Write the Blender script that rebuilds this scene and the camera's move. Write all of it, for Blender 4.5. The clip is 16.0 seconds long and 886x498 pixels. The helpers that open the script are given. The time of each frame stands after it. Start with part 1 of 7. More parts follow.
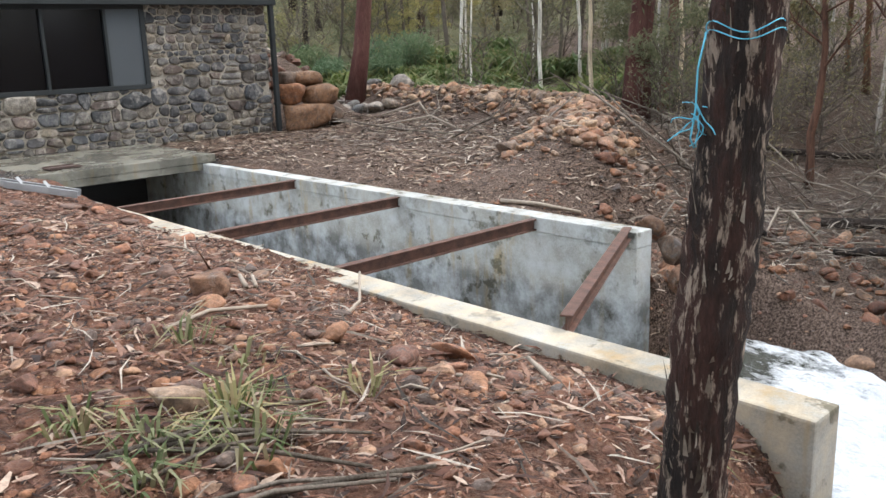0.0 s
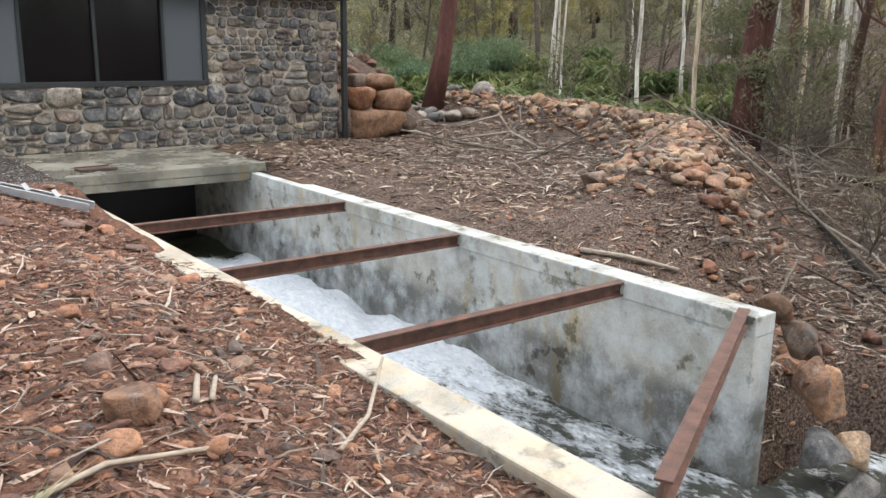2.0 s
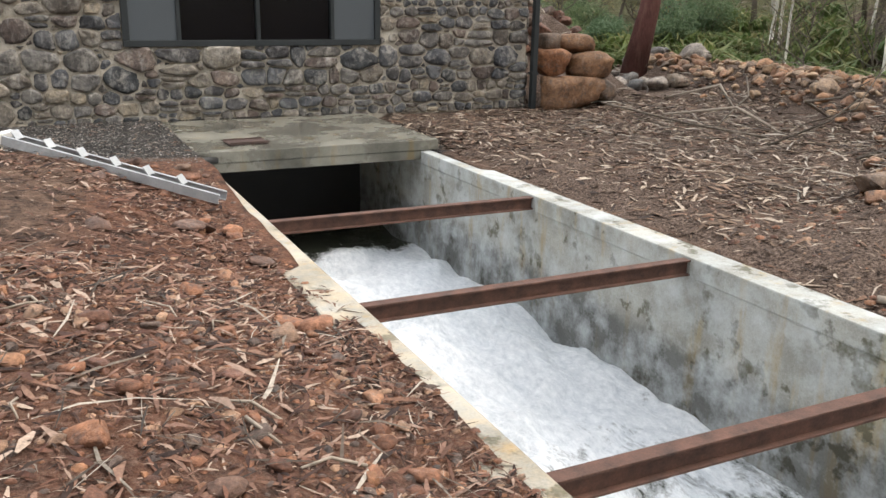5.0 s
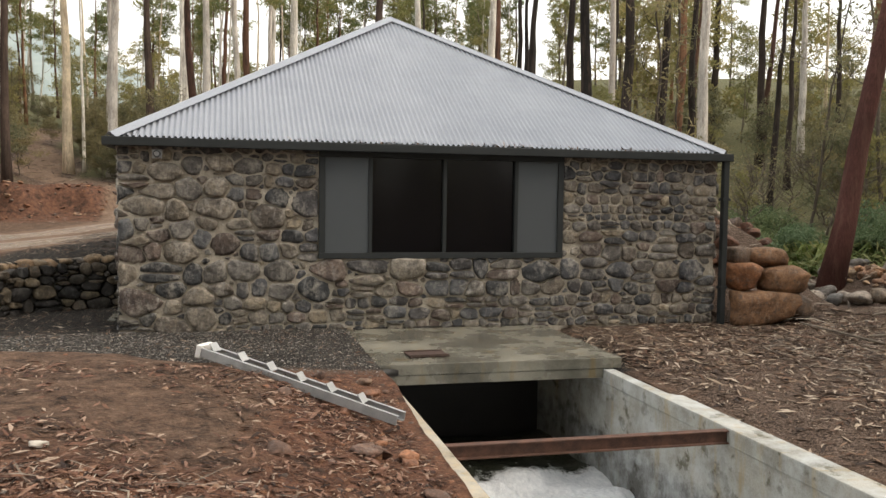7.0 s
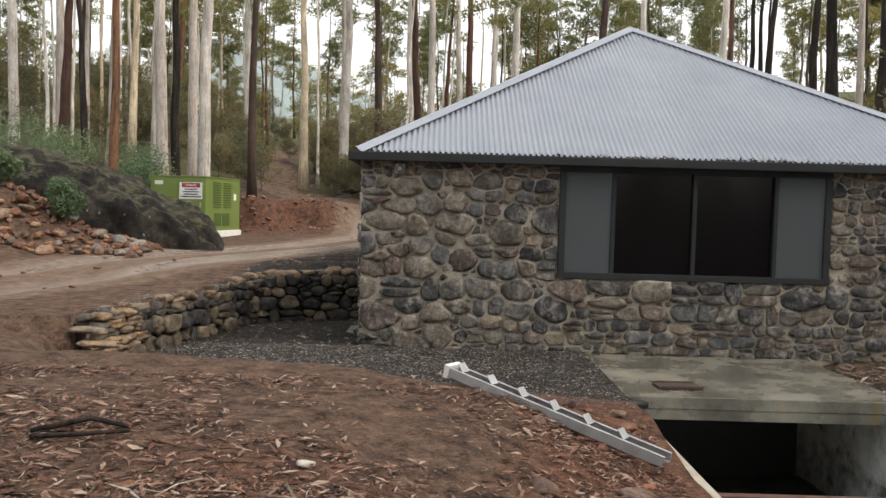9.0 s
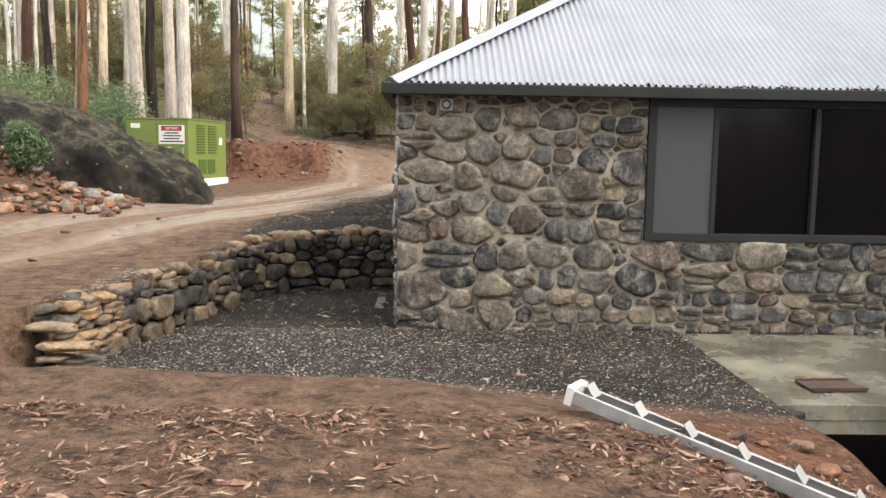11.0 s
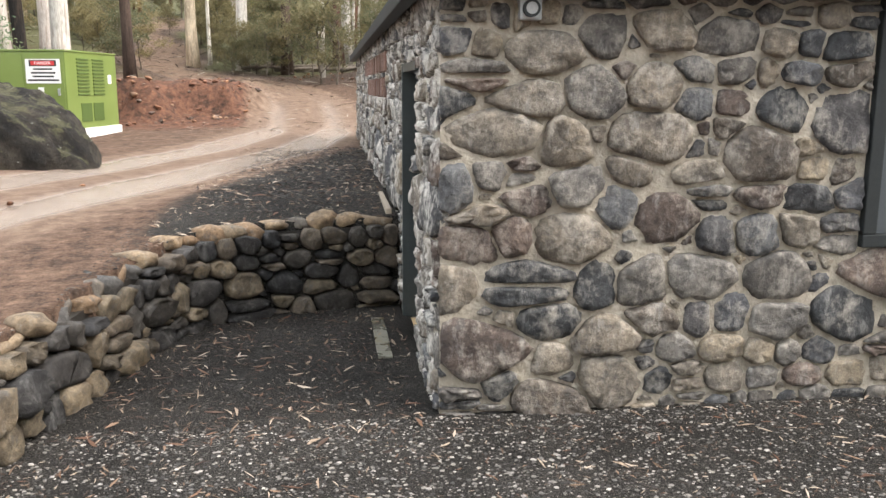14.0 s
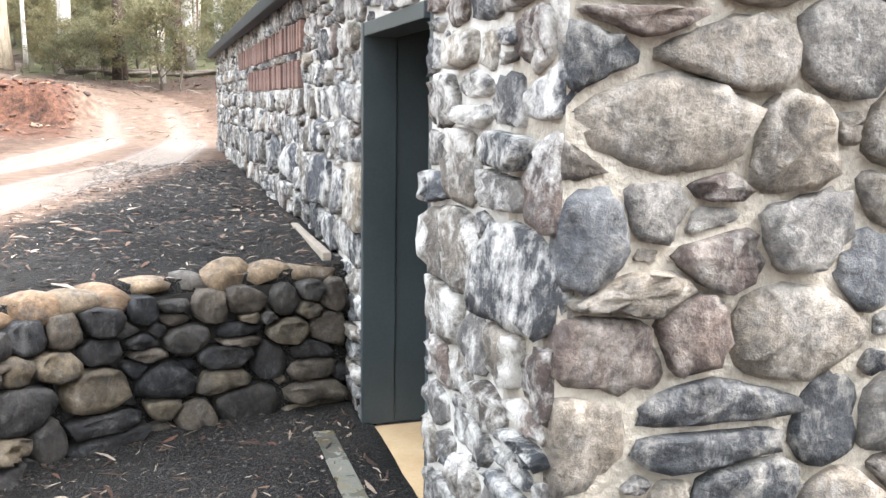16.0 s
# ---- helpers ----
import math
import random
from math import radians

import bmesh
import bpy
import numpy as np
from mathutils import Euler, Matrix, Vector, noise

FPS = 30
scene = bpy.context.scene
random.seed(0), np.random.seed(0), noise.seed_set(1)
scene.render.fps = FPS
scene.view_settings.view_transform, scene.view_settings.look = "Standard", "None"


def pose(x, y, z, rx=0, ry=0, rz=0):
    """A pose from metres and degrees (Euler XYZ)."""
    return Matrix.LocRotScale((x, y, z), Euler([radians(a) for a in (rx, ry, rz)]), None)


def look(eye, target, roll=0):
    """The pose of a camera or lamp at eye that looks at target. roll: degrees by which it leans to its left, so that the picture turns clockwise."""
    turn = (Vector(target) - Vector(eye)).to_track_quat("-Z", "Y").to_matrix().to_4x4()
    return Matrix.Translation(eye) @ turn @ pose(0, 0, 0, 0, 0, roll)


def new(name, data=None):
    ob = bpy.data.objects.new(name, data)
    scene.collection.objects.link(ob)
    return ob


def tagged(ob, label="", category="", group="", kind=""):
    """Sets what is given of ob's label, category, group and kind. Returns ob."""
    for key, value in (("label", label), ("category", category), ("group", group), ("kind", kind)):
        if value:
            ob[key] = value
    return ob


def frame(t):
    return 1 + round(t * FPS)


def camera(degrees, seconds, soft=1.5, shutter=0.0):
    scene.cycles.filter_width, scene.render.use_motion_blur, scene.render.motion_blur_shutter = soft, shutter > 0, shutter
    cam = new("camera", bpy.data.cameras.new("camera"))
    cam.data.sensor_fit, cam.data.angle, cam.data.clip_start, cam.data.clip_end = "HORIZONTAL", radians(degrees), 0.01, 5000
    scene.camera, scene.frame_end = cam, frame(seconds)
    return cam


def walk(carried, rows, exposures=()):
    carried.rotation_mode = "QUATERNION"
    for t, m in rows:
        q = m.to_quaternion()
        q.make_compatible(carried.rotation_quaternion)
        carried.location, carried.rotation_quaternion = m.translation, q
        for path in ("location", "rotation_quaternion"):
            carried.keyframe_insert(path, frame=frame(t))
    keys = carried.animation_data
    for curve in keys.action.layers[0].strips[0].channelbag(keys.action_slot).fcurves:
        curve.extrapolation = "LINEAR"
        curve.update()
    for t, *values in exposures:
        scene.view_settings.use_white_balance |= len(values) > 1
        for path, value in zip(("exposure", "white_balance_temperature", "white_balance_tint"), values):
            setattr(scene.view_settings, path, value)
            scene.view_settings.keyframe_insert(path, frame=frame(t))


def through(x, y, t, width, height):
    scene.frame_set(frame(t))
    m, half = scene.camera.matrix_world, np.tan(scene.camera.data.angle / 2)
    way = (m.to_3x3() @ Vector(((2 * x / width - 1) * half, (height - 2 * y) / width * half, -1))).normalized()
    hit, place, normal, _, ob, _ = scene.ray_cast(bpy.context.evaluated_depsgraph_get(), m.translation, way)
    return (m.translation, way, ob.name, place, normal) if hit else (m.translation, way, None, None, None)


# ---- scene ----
cam = camera(54.8, 16.0)
METRES, EYE, TILT, LEAN, TURN = 15.2, 1.68, 0.0, 0.0, -43.2
ROWS = [
    (0.0, 0.0, 0.0, 0.0, -0.45, -13.66, 1.87),
    (0.5, -0.0007, 0.0281, 0.0003, 0.94, -15.82, 1.57),
    (1.0, 0.0049, 0.0608, 0.0002, 1.72, -16.19, 1.15),
    (1.5, 0.0102, 0.0872, 0.005, 4.13, -15.77, 0.45),
    (2.0, 0.0093, 0.1205, 0.0044, 5.68, -13.48, -0.85),
    (2.5, 0.0086, 0.1457, 0.0037, 5.89, -14.89, -0.99),
    (3.0, 0.0103, 0.1695, 0.0024, 9.96, -16.48, -0.2),
    (3.5, -0.001, 0.1985, -0.0005, 12.7, -17.2, -0.88),
    (6.0, -0.037, 0.2823, 0.0054, 21.74, -13.33, -0.73),
    (6.5, -0.039, 0.2805, 0.0111, 24.58, -7.6, -0.72),
    (7.0, -0.0421, 0.2806, 0.0139, 29.31, -3.47, -0.83),
    (7.5, -0.0441, 0.2803, 0.0153, 33.91, -1.32, -0.7),
    (8.0, -0.0454, 0.2816, 0.0156, 37.33, -0.23, -0.81),
    (8.5, -0.0541, 0.2855, 0.013, 41.3, -0.92, -1.74),
    (9.0, -0.0845, 0.2926, 0.0119, 43.34, -2.54, -1.57),
    (9.5, -0.1184, 0.3046, 0.0116, 42.63, -4.37, -0.46),
    (10.0, -0.1548, 0.324, 0.0145, 42.3, -5.3, -0.65),
    (12.5, -0.3562, 0.4473, 0.0174, 40.56, -7.93, -0.26),
    (13.0, -0.3948, 0.4762, 0.0206, 36.8, -8.38, 0.06),
    (13.5, -0.4317, 0.5081, 0.0208, 36.1, -9.2, 0.23),
    (14.0, -0.4708, 0.534, 0.0198, 35.76, -10.74, -0.22),
    (14.5, -0.5095, 0.5671, 0.019, 33.2, -11.2, -0.56),
    (15.0, -0.545, 0.5907, 0.0181, 32.12, -11.43, -1.1),
    (15.5, -0.583, 0.621, 0.015, 27.08, -11.83, -0.9),
    (16.0, -0.619, 0.6524, 0.0052, 25.07, -9.6, -1.0),
]
walk(cam, [(t, pose(0, 0, EYE, TILT, LEAN, TURN) @ pose(METRES * x, METRES * y, METRES * z, 90 + pitch, roll, yaw)) for t, x, y, z, yaw, pitch, roll in ROWS],
     [(0.0, 1.12, 5900, 10), (2.0, 1.2, 6050, 10), (3.5, 0.83, 6250, 10), (6.0, 1.02, 6300, 10), (6.6, 0.75, 6700, 10), (7.2, 0.42, 6900, 10), (9.0, 0.35, 6500, 10), (10.0, 0.92, 6550, 10), (12.5, 1.18, 6850, 10), (13.5, 1.26, 6650, 10), (14.5, 1.86, 5950, 10), (15.2, 2.2, 5880, 10), (16.0, 2.42, 5800, 10)])

# ---- world and light ----
world = bpy.data.worlds.new("overcast_sky")
scene.world = world
world.use_nodes = True
wn, wl = world.node_tree.nodes, world.node_tree.links
sky = wn.new("ShaderNodeTexSky")
sky.sky_type = "NISHITA"
sky.sun_disc = False
sky.sun_elevation = radians(49)
sky.sun_rotation = radians(108)
sky.air_density, sky.dust_density, sky.ozone_density = 1.0, 4.0, 0.6
cloud = wn.new("ShaderNodeMix")
cloud.data_type = "RGBA"
cloud.inputs[0].default_value = 0.72
cloud.inputs[7].default_value = (9.0, 8.9, 8.6, 1)
wl.new(sky.outputs[0], cloud.inputs[6])
wl.new(cloud.outputs[2], wn["Background"].inputs[0])
wn["Background"].inputs[1].default_value = 0.15

sun_data = bpy.data.lights.new("sun", "SUN")
sun_data.energy, sun_data.angle, sun_data.color = 1.7, radians(28), (1.0, 0.9, 0.78)
sun = new("sun", sun_data)
sun.matrix_world = look((0, 0, 40), (-22, 9, 40 - 27))

# ---- materials ----
def mat(name, rough=0.8, metal=0.0, spec=0.5):
    m = bpy.data.materials.new(name)
    m.use_nodes = True
    b = m.node_tree.nodes["Principled BSDF"]
    b.inputs["Roughness"].default_value = rough
    b.inputs["Metallic"].default_value = metal
    b.inputs["Specular IOR Level"].default_value = spec
    return m, m.node_tree.nodes, m.node_tree.links, b


def noise_tex(n, l, co, scale, detail=5.0, rough=0.6):
    t = n.new("ShaderNodeTexNoise")
    t.inputs["Scale"].default_value = scale
    t.inputs["Detail"].default_value = detail
    t.inputs["Roughness"].default_value = rough
    if co is not None:
        l.new(co, t.inputs["Vector"])
    return t.outputs[0]


def ramp(n, l, fac, stops, mode="LINEAR"):
    r = n.new("ShaderNodeValToRGB")
    r.color_ramp.interpolation = mode
    e = r.color_ramp.elements
    while len(e) < len(stops):
        e.new(0.5)
    for el, (p, c) in zip(e, stops):
        el.position = p
        el.color = (*c, 1) if len(c) == 3 else c
    l.new(fac, r.inputs[0])
    return r.outputs[0]


def mix(n, l, fac, a, b, mode="MIX"):
    m = n.new("ShaderNodeMix")
    m.data_type, m.blend_type = "RGBA", mode
    for sock, v in ((m.inputs[0], fac), (m.inputs[6], a), (m.inputs[7], b)):
        if isinstance(v, (int, float)):
            sock.default_value = v
        elif isinstance(v, tuple):
            sock.default_value = (*v, 1)
        else:
            l.new(v, sock)
    return m.outputs[2]


def arith(n, l, op, a, b=0.0):
    m = n.new("ShaderNodeMath")
    m.operation = op
    for sock, v in zip(m.inputs, (a, b)):
        if isinstance(v, (int, float)):
            sock.default_value = v
        else:
            l.new(v, sock)
    return m.outputs[0]


def step(n, l, fac, lo, hi):
    m = n.new("ShaderNodeMapRange")
    m.inputs[1].default_value, m.inputs[2].default_value = lo, hi
    l.new(fac, m.inputs[0])
    return m.outputs[0]


def relief(n, l, b, height, strength=0.5, dist=0.02):
    k = n.new("ShaderNodeBump")
    k.inputs["Strength"].default_value = strength
    k.inputs["Distance"].default_value = dist
    l.new(height, k.inputs["Height"])
    l.new(k.outputs[0], b.inputs["Normal"])


def coords(n, l, kind="Object", scale=(1, 1, 1)):
    c = n.new("ShaderNodeTexCoord").outputs[kind]
    if scale == (1, 1, 1):
        return c
    m = n.new("ShaderNodeMapping")
    m.inputs["Scale"].default_value = scale
    l.new(c, m.inputs[0])
    return m.outputs[0]


def world_pos(n, l, scale=(1, 1, 1)):
    c = n.new("ShaderNodeNewGeometry").outputs["Position"]
    m = n.new("ShaderNodeMapping")
    m.inputs["Scale"].default_value = scale
    l.new(c, m.inputs[0])
    return m.outputs[0]


def rnd(n, island=False):
    if island:
        return n.new("ShaderNodeNewGeometry").outputs["Random Per Island"]
    return n.new("ShaderNodeObjectInfo").outputs["Random"]


def simple(name, dark, light, scale=6.0, rough=0.8, metal=0.0, bump=0.3, dist=0.01, stretch=(1, 1, 1), spec=0.5, fine=60.0, vary=0.0, island=False):
    """A two-tone material with grain at two scales."""
    m, n, l, b = mat(name, rough, metal, spec)
    co = coords(n, l, "Object", stretch)
    big = noise_tex(n, l, co, scale, 6)
    small = noise_tex(n, l, co, fine, 4)
    f = arith(n, l, "ADD", arith(n, l, "MULTIPLY", big, 0.65), arith(n, l, "MULTIPLY", small, 0.35))
    col = ramp(n, l, f, [(0.32, dark), (0.68, light)])
    if vary:
        col = mix(n, l, 1.0, col, ramp(n, l, rnd(n, island), [(0, (1 - vary,) * 3), (1, (1 + vary,) * 3)]), "MULTIPLY")
    l.new(col, b.inputs["Base Color"])
    l.new(step(n, l, small, -0.6, 1.4), b.inputs["Roughness"]) if rough > 0.85 else None
    if bump:
        relief(n, l, b, f, bump, dist)
    return m


def stone_material(name, tones, island=False, lichen=0.48, scale=1.0, wash=0.0, wash_tone=(0.54, 0.5, 0.44), wash_from=0.5):
    m, n, l, b = mat(name, 0.85, 0, 0.3)
    r = rnd(n, island)
    # each stone takes its own stretch of the grain
    shift = n.new("ShaderNodeVectorMath")
    l.new(world_pos(n, l), shift.inputs[0])
    l.new(arith(n, l, "MULTIPLY", r, 61.0), shift.inputs[1])
    p = shift.outputs[0]
    base = ramp(n, l, r, [(i / len(tones), c) for i, c in enumerate(tones)], "CONSTANT")
    big = noise_tex(n, l, p, 5.0 * scale, 6, 0.65)
    fine = noise_tex(n, l, p, 45.0 * scale, 5, 0.7)
    speck = noise_tex(n, l, p, 160.0 * scale, 3, 0.7)
    col = mix(n, l, 1.0, base, ramp(n, l, big, [(0.32, (0.5, 0.5, 0.53)), (0.66, (1.45, 1.42, 1.38))]), "MULTIPLY")
    col = mix(n, l, 1.0, col, ramp(n, l, fine, [(0.32, (0.76, 0.76, 0.76)), (0.68, (1.24, 1.24, 1.24))]), "MULTIPLY")
    mott = noise_tex(n, l, p, 19.0 * scale, 6, 0.68)
    col = mix(n, l, 1.0, col, ramp(n, l, mott, [(0.34, (0.68, 0.68, 0.69)), (0.52, (1.0, 1.0, 1.0)), (0.68, (1.35, 1.33, 1.3))]), "MULTIPLY")
    veil = noise_tex(n, l, world_pos(n, l, (1, 1, 0.3)), 14.0 * scale, 6, 0.7)
    col = mix(n, l, arith(n, l, "MULTIPLY", step(n, l, veil, 0.55, 0.68), lichen * 0.9), col, (0.48, 0.47, 0.45))
    col = mix(n, l, arith(n, l, "MULTIPLY", step(n, l, noise_tex(n, l, p, 8.0 * scale, 6, 0.7), 0.56, 0.64), 0.55), col, (0.075, 0.073, 0.072))
    pale = noise_tex(n, l, p, 11.0 * scale, 7, 0.75)
    col = mix(n, l, arith(n, l, "MULTIPLY", step(n, l, pale, 0.56, 0.7), lichen), col, (0.5, 0.48, 0.43))
    if wash:
        # mortar smeared over the faces
        smear = arith(n, l, "ADD", arith(n, l, "MULTIPLY", noise_tex(n, l, world_pos(n, l, (1, 1, 0.6)), 4.2, 8, 0.72), 0.7), arith(n, l, "MULTIPLY", mott, 0.3))
        col = mix(n, l, arith(n, l, "MULTIPLY", step(n, l, smear, wash_from, wash_from + 0.12), wash), col, wash_tone)
    col = mix(n, l, 1.0, col, ramp(n, l, speck, [(0.35, (0.9, 0.9, 0.9)), (0.65, (1.1, 1.1, 1.1))]), "MULTIPLY")
    l.new(col, b.inputs["Base Color"])
    l.new(step(n, l, fine, -0.9, 1.1), b.inputs["Roughness"])
    h = arith(n, l, "ADD", arith(n, l, "ADD", arith(n, l, "MULTIPLY", big, 1.0), arith(n, l, "MULTIPLY", mott, 0.7)), arith(n, l, "ADD", arith(n, l, "MULTIPLY", fine, 0.32), arith(n, l, "MULTIPLY", speck, 0.06)))
    relief(n, l, b, h, 0.75, 0.03)
    return m


FIELD_TONES = [(0.158, 0.139, 0.115), (0.056, 0.058, 0.062), (0.19, 0.17, 0.142), (0.079, 0.079, 0.082), (0.246, 0.21, 0.158), (0.095, 0.081, 0.068), (0.127, 0.119, 0.109), (0.043, 0.046, 0.05), (0.131, 0.102, 0.087), (0.158, 0.15, 0.139), (0.068, 0.066, 0.068), (0.182, 0.158, 0.127), (0.068, 0.071, 0.079), (0.103, 0.096, 0.089), (0.099, 0.103, 0.109), (0.083, 0.065, 0.057)]
M_STONE = stone_material("fieldstone", FIELD_TONES, lichen=0.3, wash=0.42)
M_STONE_STUFF = stone_material("fieldstone_far", FIELD_TONES, island=True, lichen=0.3, wash=0.42)
M_STONE_SIDE = stone_material("limewashed_fieldstone", FIELD_TONES, lichen=0.5, wash=1.0, wash_tone=(0.6, 0.575, 0.53), wash_from=0.47)
M_STONE_SIDE_STUFF = stone_material("limewashed_fieldstone_far", FIELD_TONES, island=True, lichen=0.5, wash=1.0, wash_tone=(0.6, 0.575, 0.53), wash_from=0.47)
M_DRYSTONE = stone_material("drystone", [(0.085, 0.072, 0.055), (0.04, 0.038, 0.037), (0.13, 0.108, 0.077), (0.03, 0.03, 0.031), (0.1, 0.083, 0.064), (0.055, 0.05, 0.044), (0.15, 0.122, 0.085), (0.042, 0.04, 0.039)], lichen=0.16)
M_CAPSTONE = stone_material("cap_stone", [(0.2, 0.155, 0.105), (0.11, 0.098, 0.084), (0.25, 0.185, 0.118), (0.07, 0.068, 0.066), (0.19, 0.13, 0.08)], lichen=0.25)
M_SLABSTONE = stone_material("tan_slab_stone", [(0.24, 0.175, 0.115), (0.18, 0.14, 0.1), (0.27, 0.18, 0.105), (0.11, 0.097, 0.082)], lichen=0.2)
M_REDROCK = stone_material("red_rock", [(0.21, 0.105, 0.065), (0.15, 0.078, 0.055), (0.27, 0.145, 0.085), (0.13, 0.08, 0.06), (0.24, 0.115, 0.065), (0.2, 0.13, 0.09), (0.11, 0.07, 0.055)], lichen=0.12)
M_TANROCK = stone_material("tan_rock", [(0.3, 0.17, 0.095), (0.23, 0.13, 0.08), (0.34, 0.24, 0.155), (0.19, 0.11, 0.07), (0.27, 0.19, 0.13), (0.16, 0.115, 0.085)], lichen=0.25)
M_ORANGE_BLOCK = stone_material("orange_block", [(0.2, 0.092, 0.045), (0.13, 0.075, 0.045), (0.18, 0.1, 0.055), (0.1, 0.068, 0.048)], lichen=0.15)
M_GREYROCK = stone_material("grey_rock", [(0.16, 0.15, 0.14), (0.24, 0.21, 0.18), (0.1, 0.1, 0.1), (0.2, 0.16, 0.12)], lichen=0.3)
M_PEBBLE = stone_material("pebbles", [(0.19, 0.09, 0.052), (0.12, 0.06, 0.04), (0.22, 0.11, 0.06), (0.27, 0.17, 0.11), (0.11, 0.08, 0.065), (0.15, 0.07, 0.042)], island=True, lichen=0.1)
M_TAN_LOOSE = stone_material("loose_tan_rock", [(0.3, 0.17, 0.095), (0.23, 0.13, 0.08), (0.34, 0.24, 0.155), (0.19, 0.11, 0.07), (0.27, 0.19, 0.13), (0.16, 0.115, 0.085)], island=True, lichen=0.2)
M_DARKCHIP = stone_material("dark_gravel_chips", [(0.03, 0.028, 0.026), (0.06, 0.056, 0.05), (0.018, 0.017, 0.016), (0.04, 0.036, 0.033), (0.11, 0.1, 0.09), (0.022, 0.02, 0.019)], island=True, lichen=0.05)
M_CHIP = stone_material("gravel_chips", [(0.12, 0.117, 0.113), (0.22, 0.21, 0.195), (0.05, 0.049, 0.048), (0.14, 0.134, 0.126), (0.36, 0.345, 0.325), (0.03, 0.028, 0.027), (0.05, 0.047, 0.045), (0.2, 0.19, 0.172), (0.025, 0.024, 0.023)], island=True, lichen=0.1)

# mortar
M_MORTAR = simple("mortar", (0.25, 0.22, 0.175), (0.5, 0.45, 0.37), 7, 0.95, bump=1.0, dist=0.04, fine=34)
M_LIME = simple("lime_mortar", (0.42, 0.395, 0.35), (0.68, 0.65, 0.59), 7, 0.95, bump=1.0, dist=0.04, fine=34)
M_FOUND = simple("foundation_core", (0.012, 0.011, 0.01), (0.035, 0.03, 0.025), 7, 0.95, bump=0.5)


def concrete_material(name, wet, tint=None):
    m, n, l, b = mat(name, 0.8, 0, 0.4)
    p = world_pos(n, l)
    big = noise_tex(n, l, p, 1.3, 6, 0.62)
    mid = noise_tex(n, l, p, 6.0, 6, 0.65)
    fine = noise_tex(n, l, p, 70.0, 4, 0.7)
    col = ramp(n, l, big, [(0.3, (0.2, 0.2, 0.18)), (0.55, (0.32, 0.32, 0.29)), (0.75, (0.42, 0.41, 0.37))])
    col = mix(n, l, 1.0, col, ramp(n, l, fine, [(0.3, (0.8, 0.8, 0.8)), (0.7, (1.15, 1.15, 1.15))]), "MULTIPLY")
    # dark blotches and yellow weeping streaks
    streak = noise_tex(n, l, world_pos(n, l, (3.2, 3.2, 0.35)), 1.6, 4, 0.6)
    col = mix(n, l, arith(n, l, "MULTIPLY", step(n, l, streak, 0.55, 0.66), 0.6), col, (0.32, 0.24, 0.11))
    if wet:
        col = mix(n, l, arith(n, l, "MULTIPLY", step(n, l, noise_tex(n, l, p, 3.4, 6, 0.6), 0.575, 0.62), 0.85), col, (0.085, 0.08, 0.05))
    if wet:
        z = n.new("ShaderNodeSeparateXYZ")
        l.new(p, z.inputs[0])
        lev = arith(n, l, "ADD", z.outputs[2], arith(n, l, "MULTIPLY", mid, 0.25))
        col = mix(n, l, step(n, l, lev, -0.72, -0.9), col, mix(n, l, 1.0, col, (0.46, 0.47, 0.5), "MULTIPLY"))
        patina = noise_tex(n, l, p, 3.0, 7, 0.7)
        col = mix(n, l, arith(n, l, "MULTIPLY", step(n, l, patina, 0.42, 0.66), 0.62), col, (0.52, 0.56, 0.58))
    else:
        col = mix(n, l, 1.0, col, ramp(n, l, big, [(0.35, (0.36, 0.35, 0.325)), (0.65, (0.62, 0.6, 0.55))]), "MULTIPLY")
        l.new(ramp(n, l, big, [(0.42, (0.12,) * 3), (0.62, (0.45,) * 3)]), b.inputs["Roughness"])
    if tint:
        col = mix(n, l, step(n, l, mid, 0.3, 0.6), col, mix(n, l, 1.0, col, tint, "MULTIPLY"))
    l.new(col, b.inputs["Base Color"])
    relief(n, l, b, arith(n, l, "ADD", mid, arith(n, l, "MULTIPLY", fine, 0.4)), 0.35, 0.012)
    return m


M_CONC = concrete_material("channel_concrete", True)
M_CONC_SOIL = concrete_material("soil_stained_concrete", True, (1.04, 0.86, 0.66))
M_HATCH = simple("dark_rusted_plate", (0.03, 0.02, 0.017), (0.085, 0.05, 0.04), 9, 0.7, bump=0.4, dist=0.005)
M_SLAB = concrete_material("slab_concrete", False)
M_RUST = simple("rusty_steel", (0.035, 0.018, 0.013), (0.135, 0.064, 0.043), 9, 0.75, 0.0, 0.5, 0.006, fine=90)
M_DARKSTEEL = simple("dark_painted_steel", (0.016, 0.019, 0.02), (0.028, 0.032, 0.034), 2, 0.6, bump=0.05, spec=0.3)
M_DOORSTEEL = simple("dark_green_grey_paint", (0.035, 0.045, 0.048), (0.06, 0.072, 0.075), 2, 0.4, bump=0.05)
M_MESH = simple("grey_screen_mesh", (0.045, 0.053, 0.06), (0.075, 0.085, 0.095), 400, 0.6, bump=0.4, dist=0.003, fine=800)
M_ROOF = simple("galvanised_roof_sheet", (0.26, 0.285, 0.33), (0.34, 0.365, 0.41), 1.2, 0.4, 0.4, 0.05, fine=30)
M_ALU = simple("aluminium", (0.3, 0.315, 0.325), (0.46, 0.47, 0.48), 8, 0.45, 0.3, 0.1, 0.003)
# near-black that puts the dark of unlit spaces into the colour
M_BLACK = simple("unlit_void_black", (0.006, 0.006, 0.007), (0.012, 0.012, 0.013), 3, 0.6, bump=0)
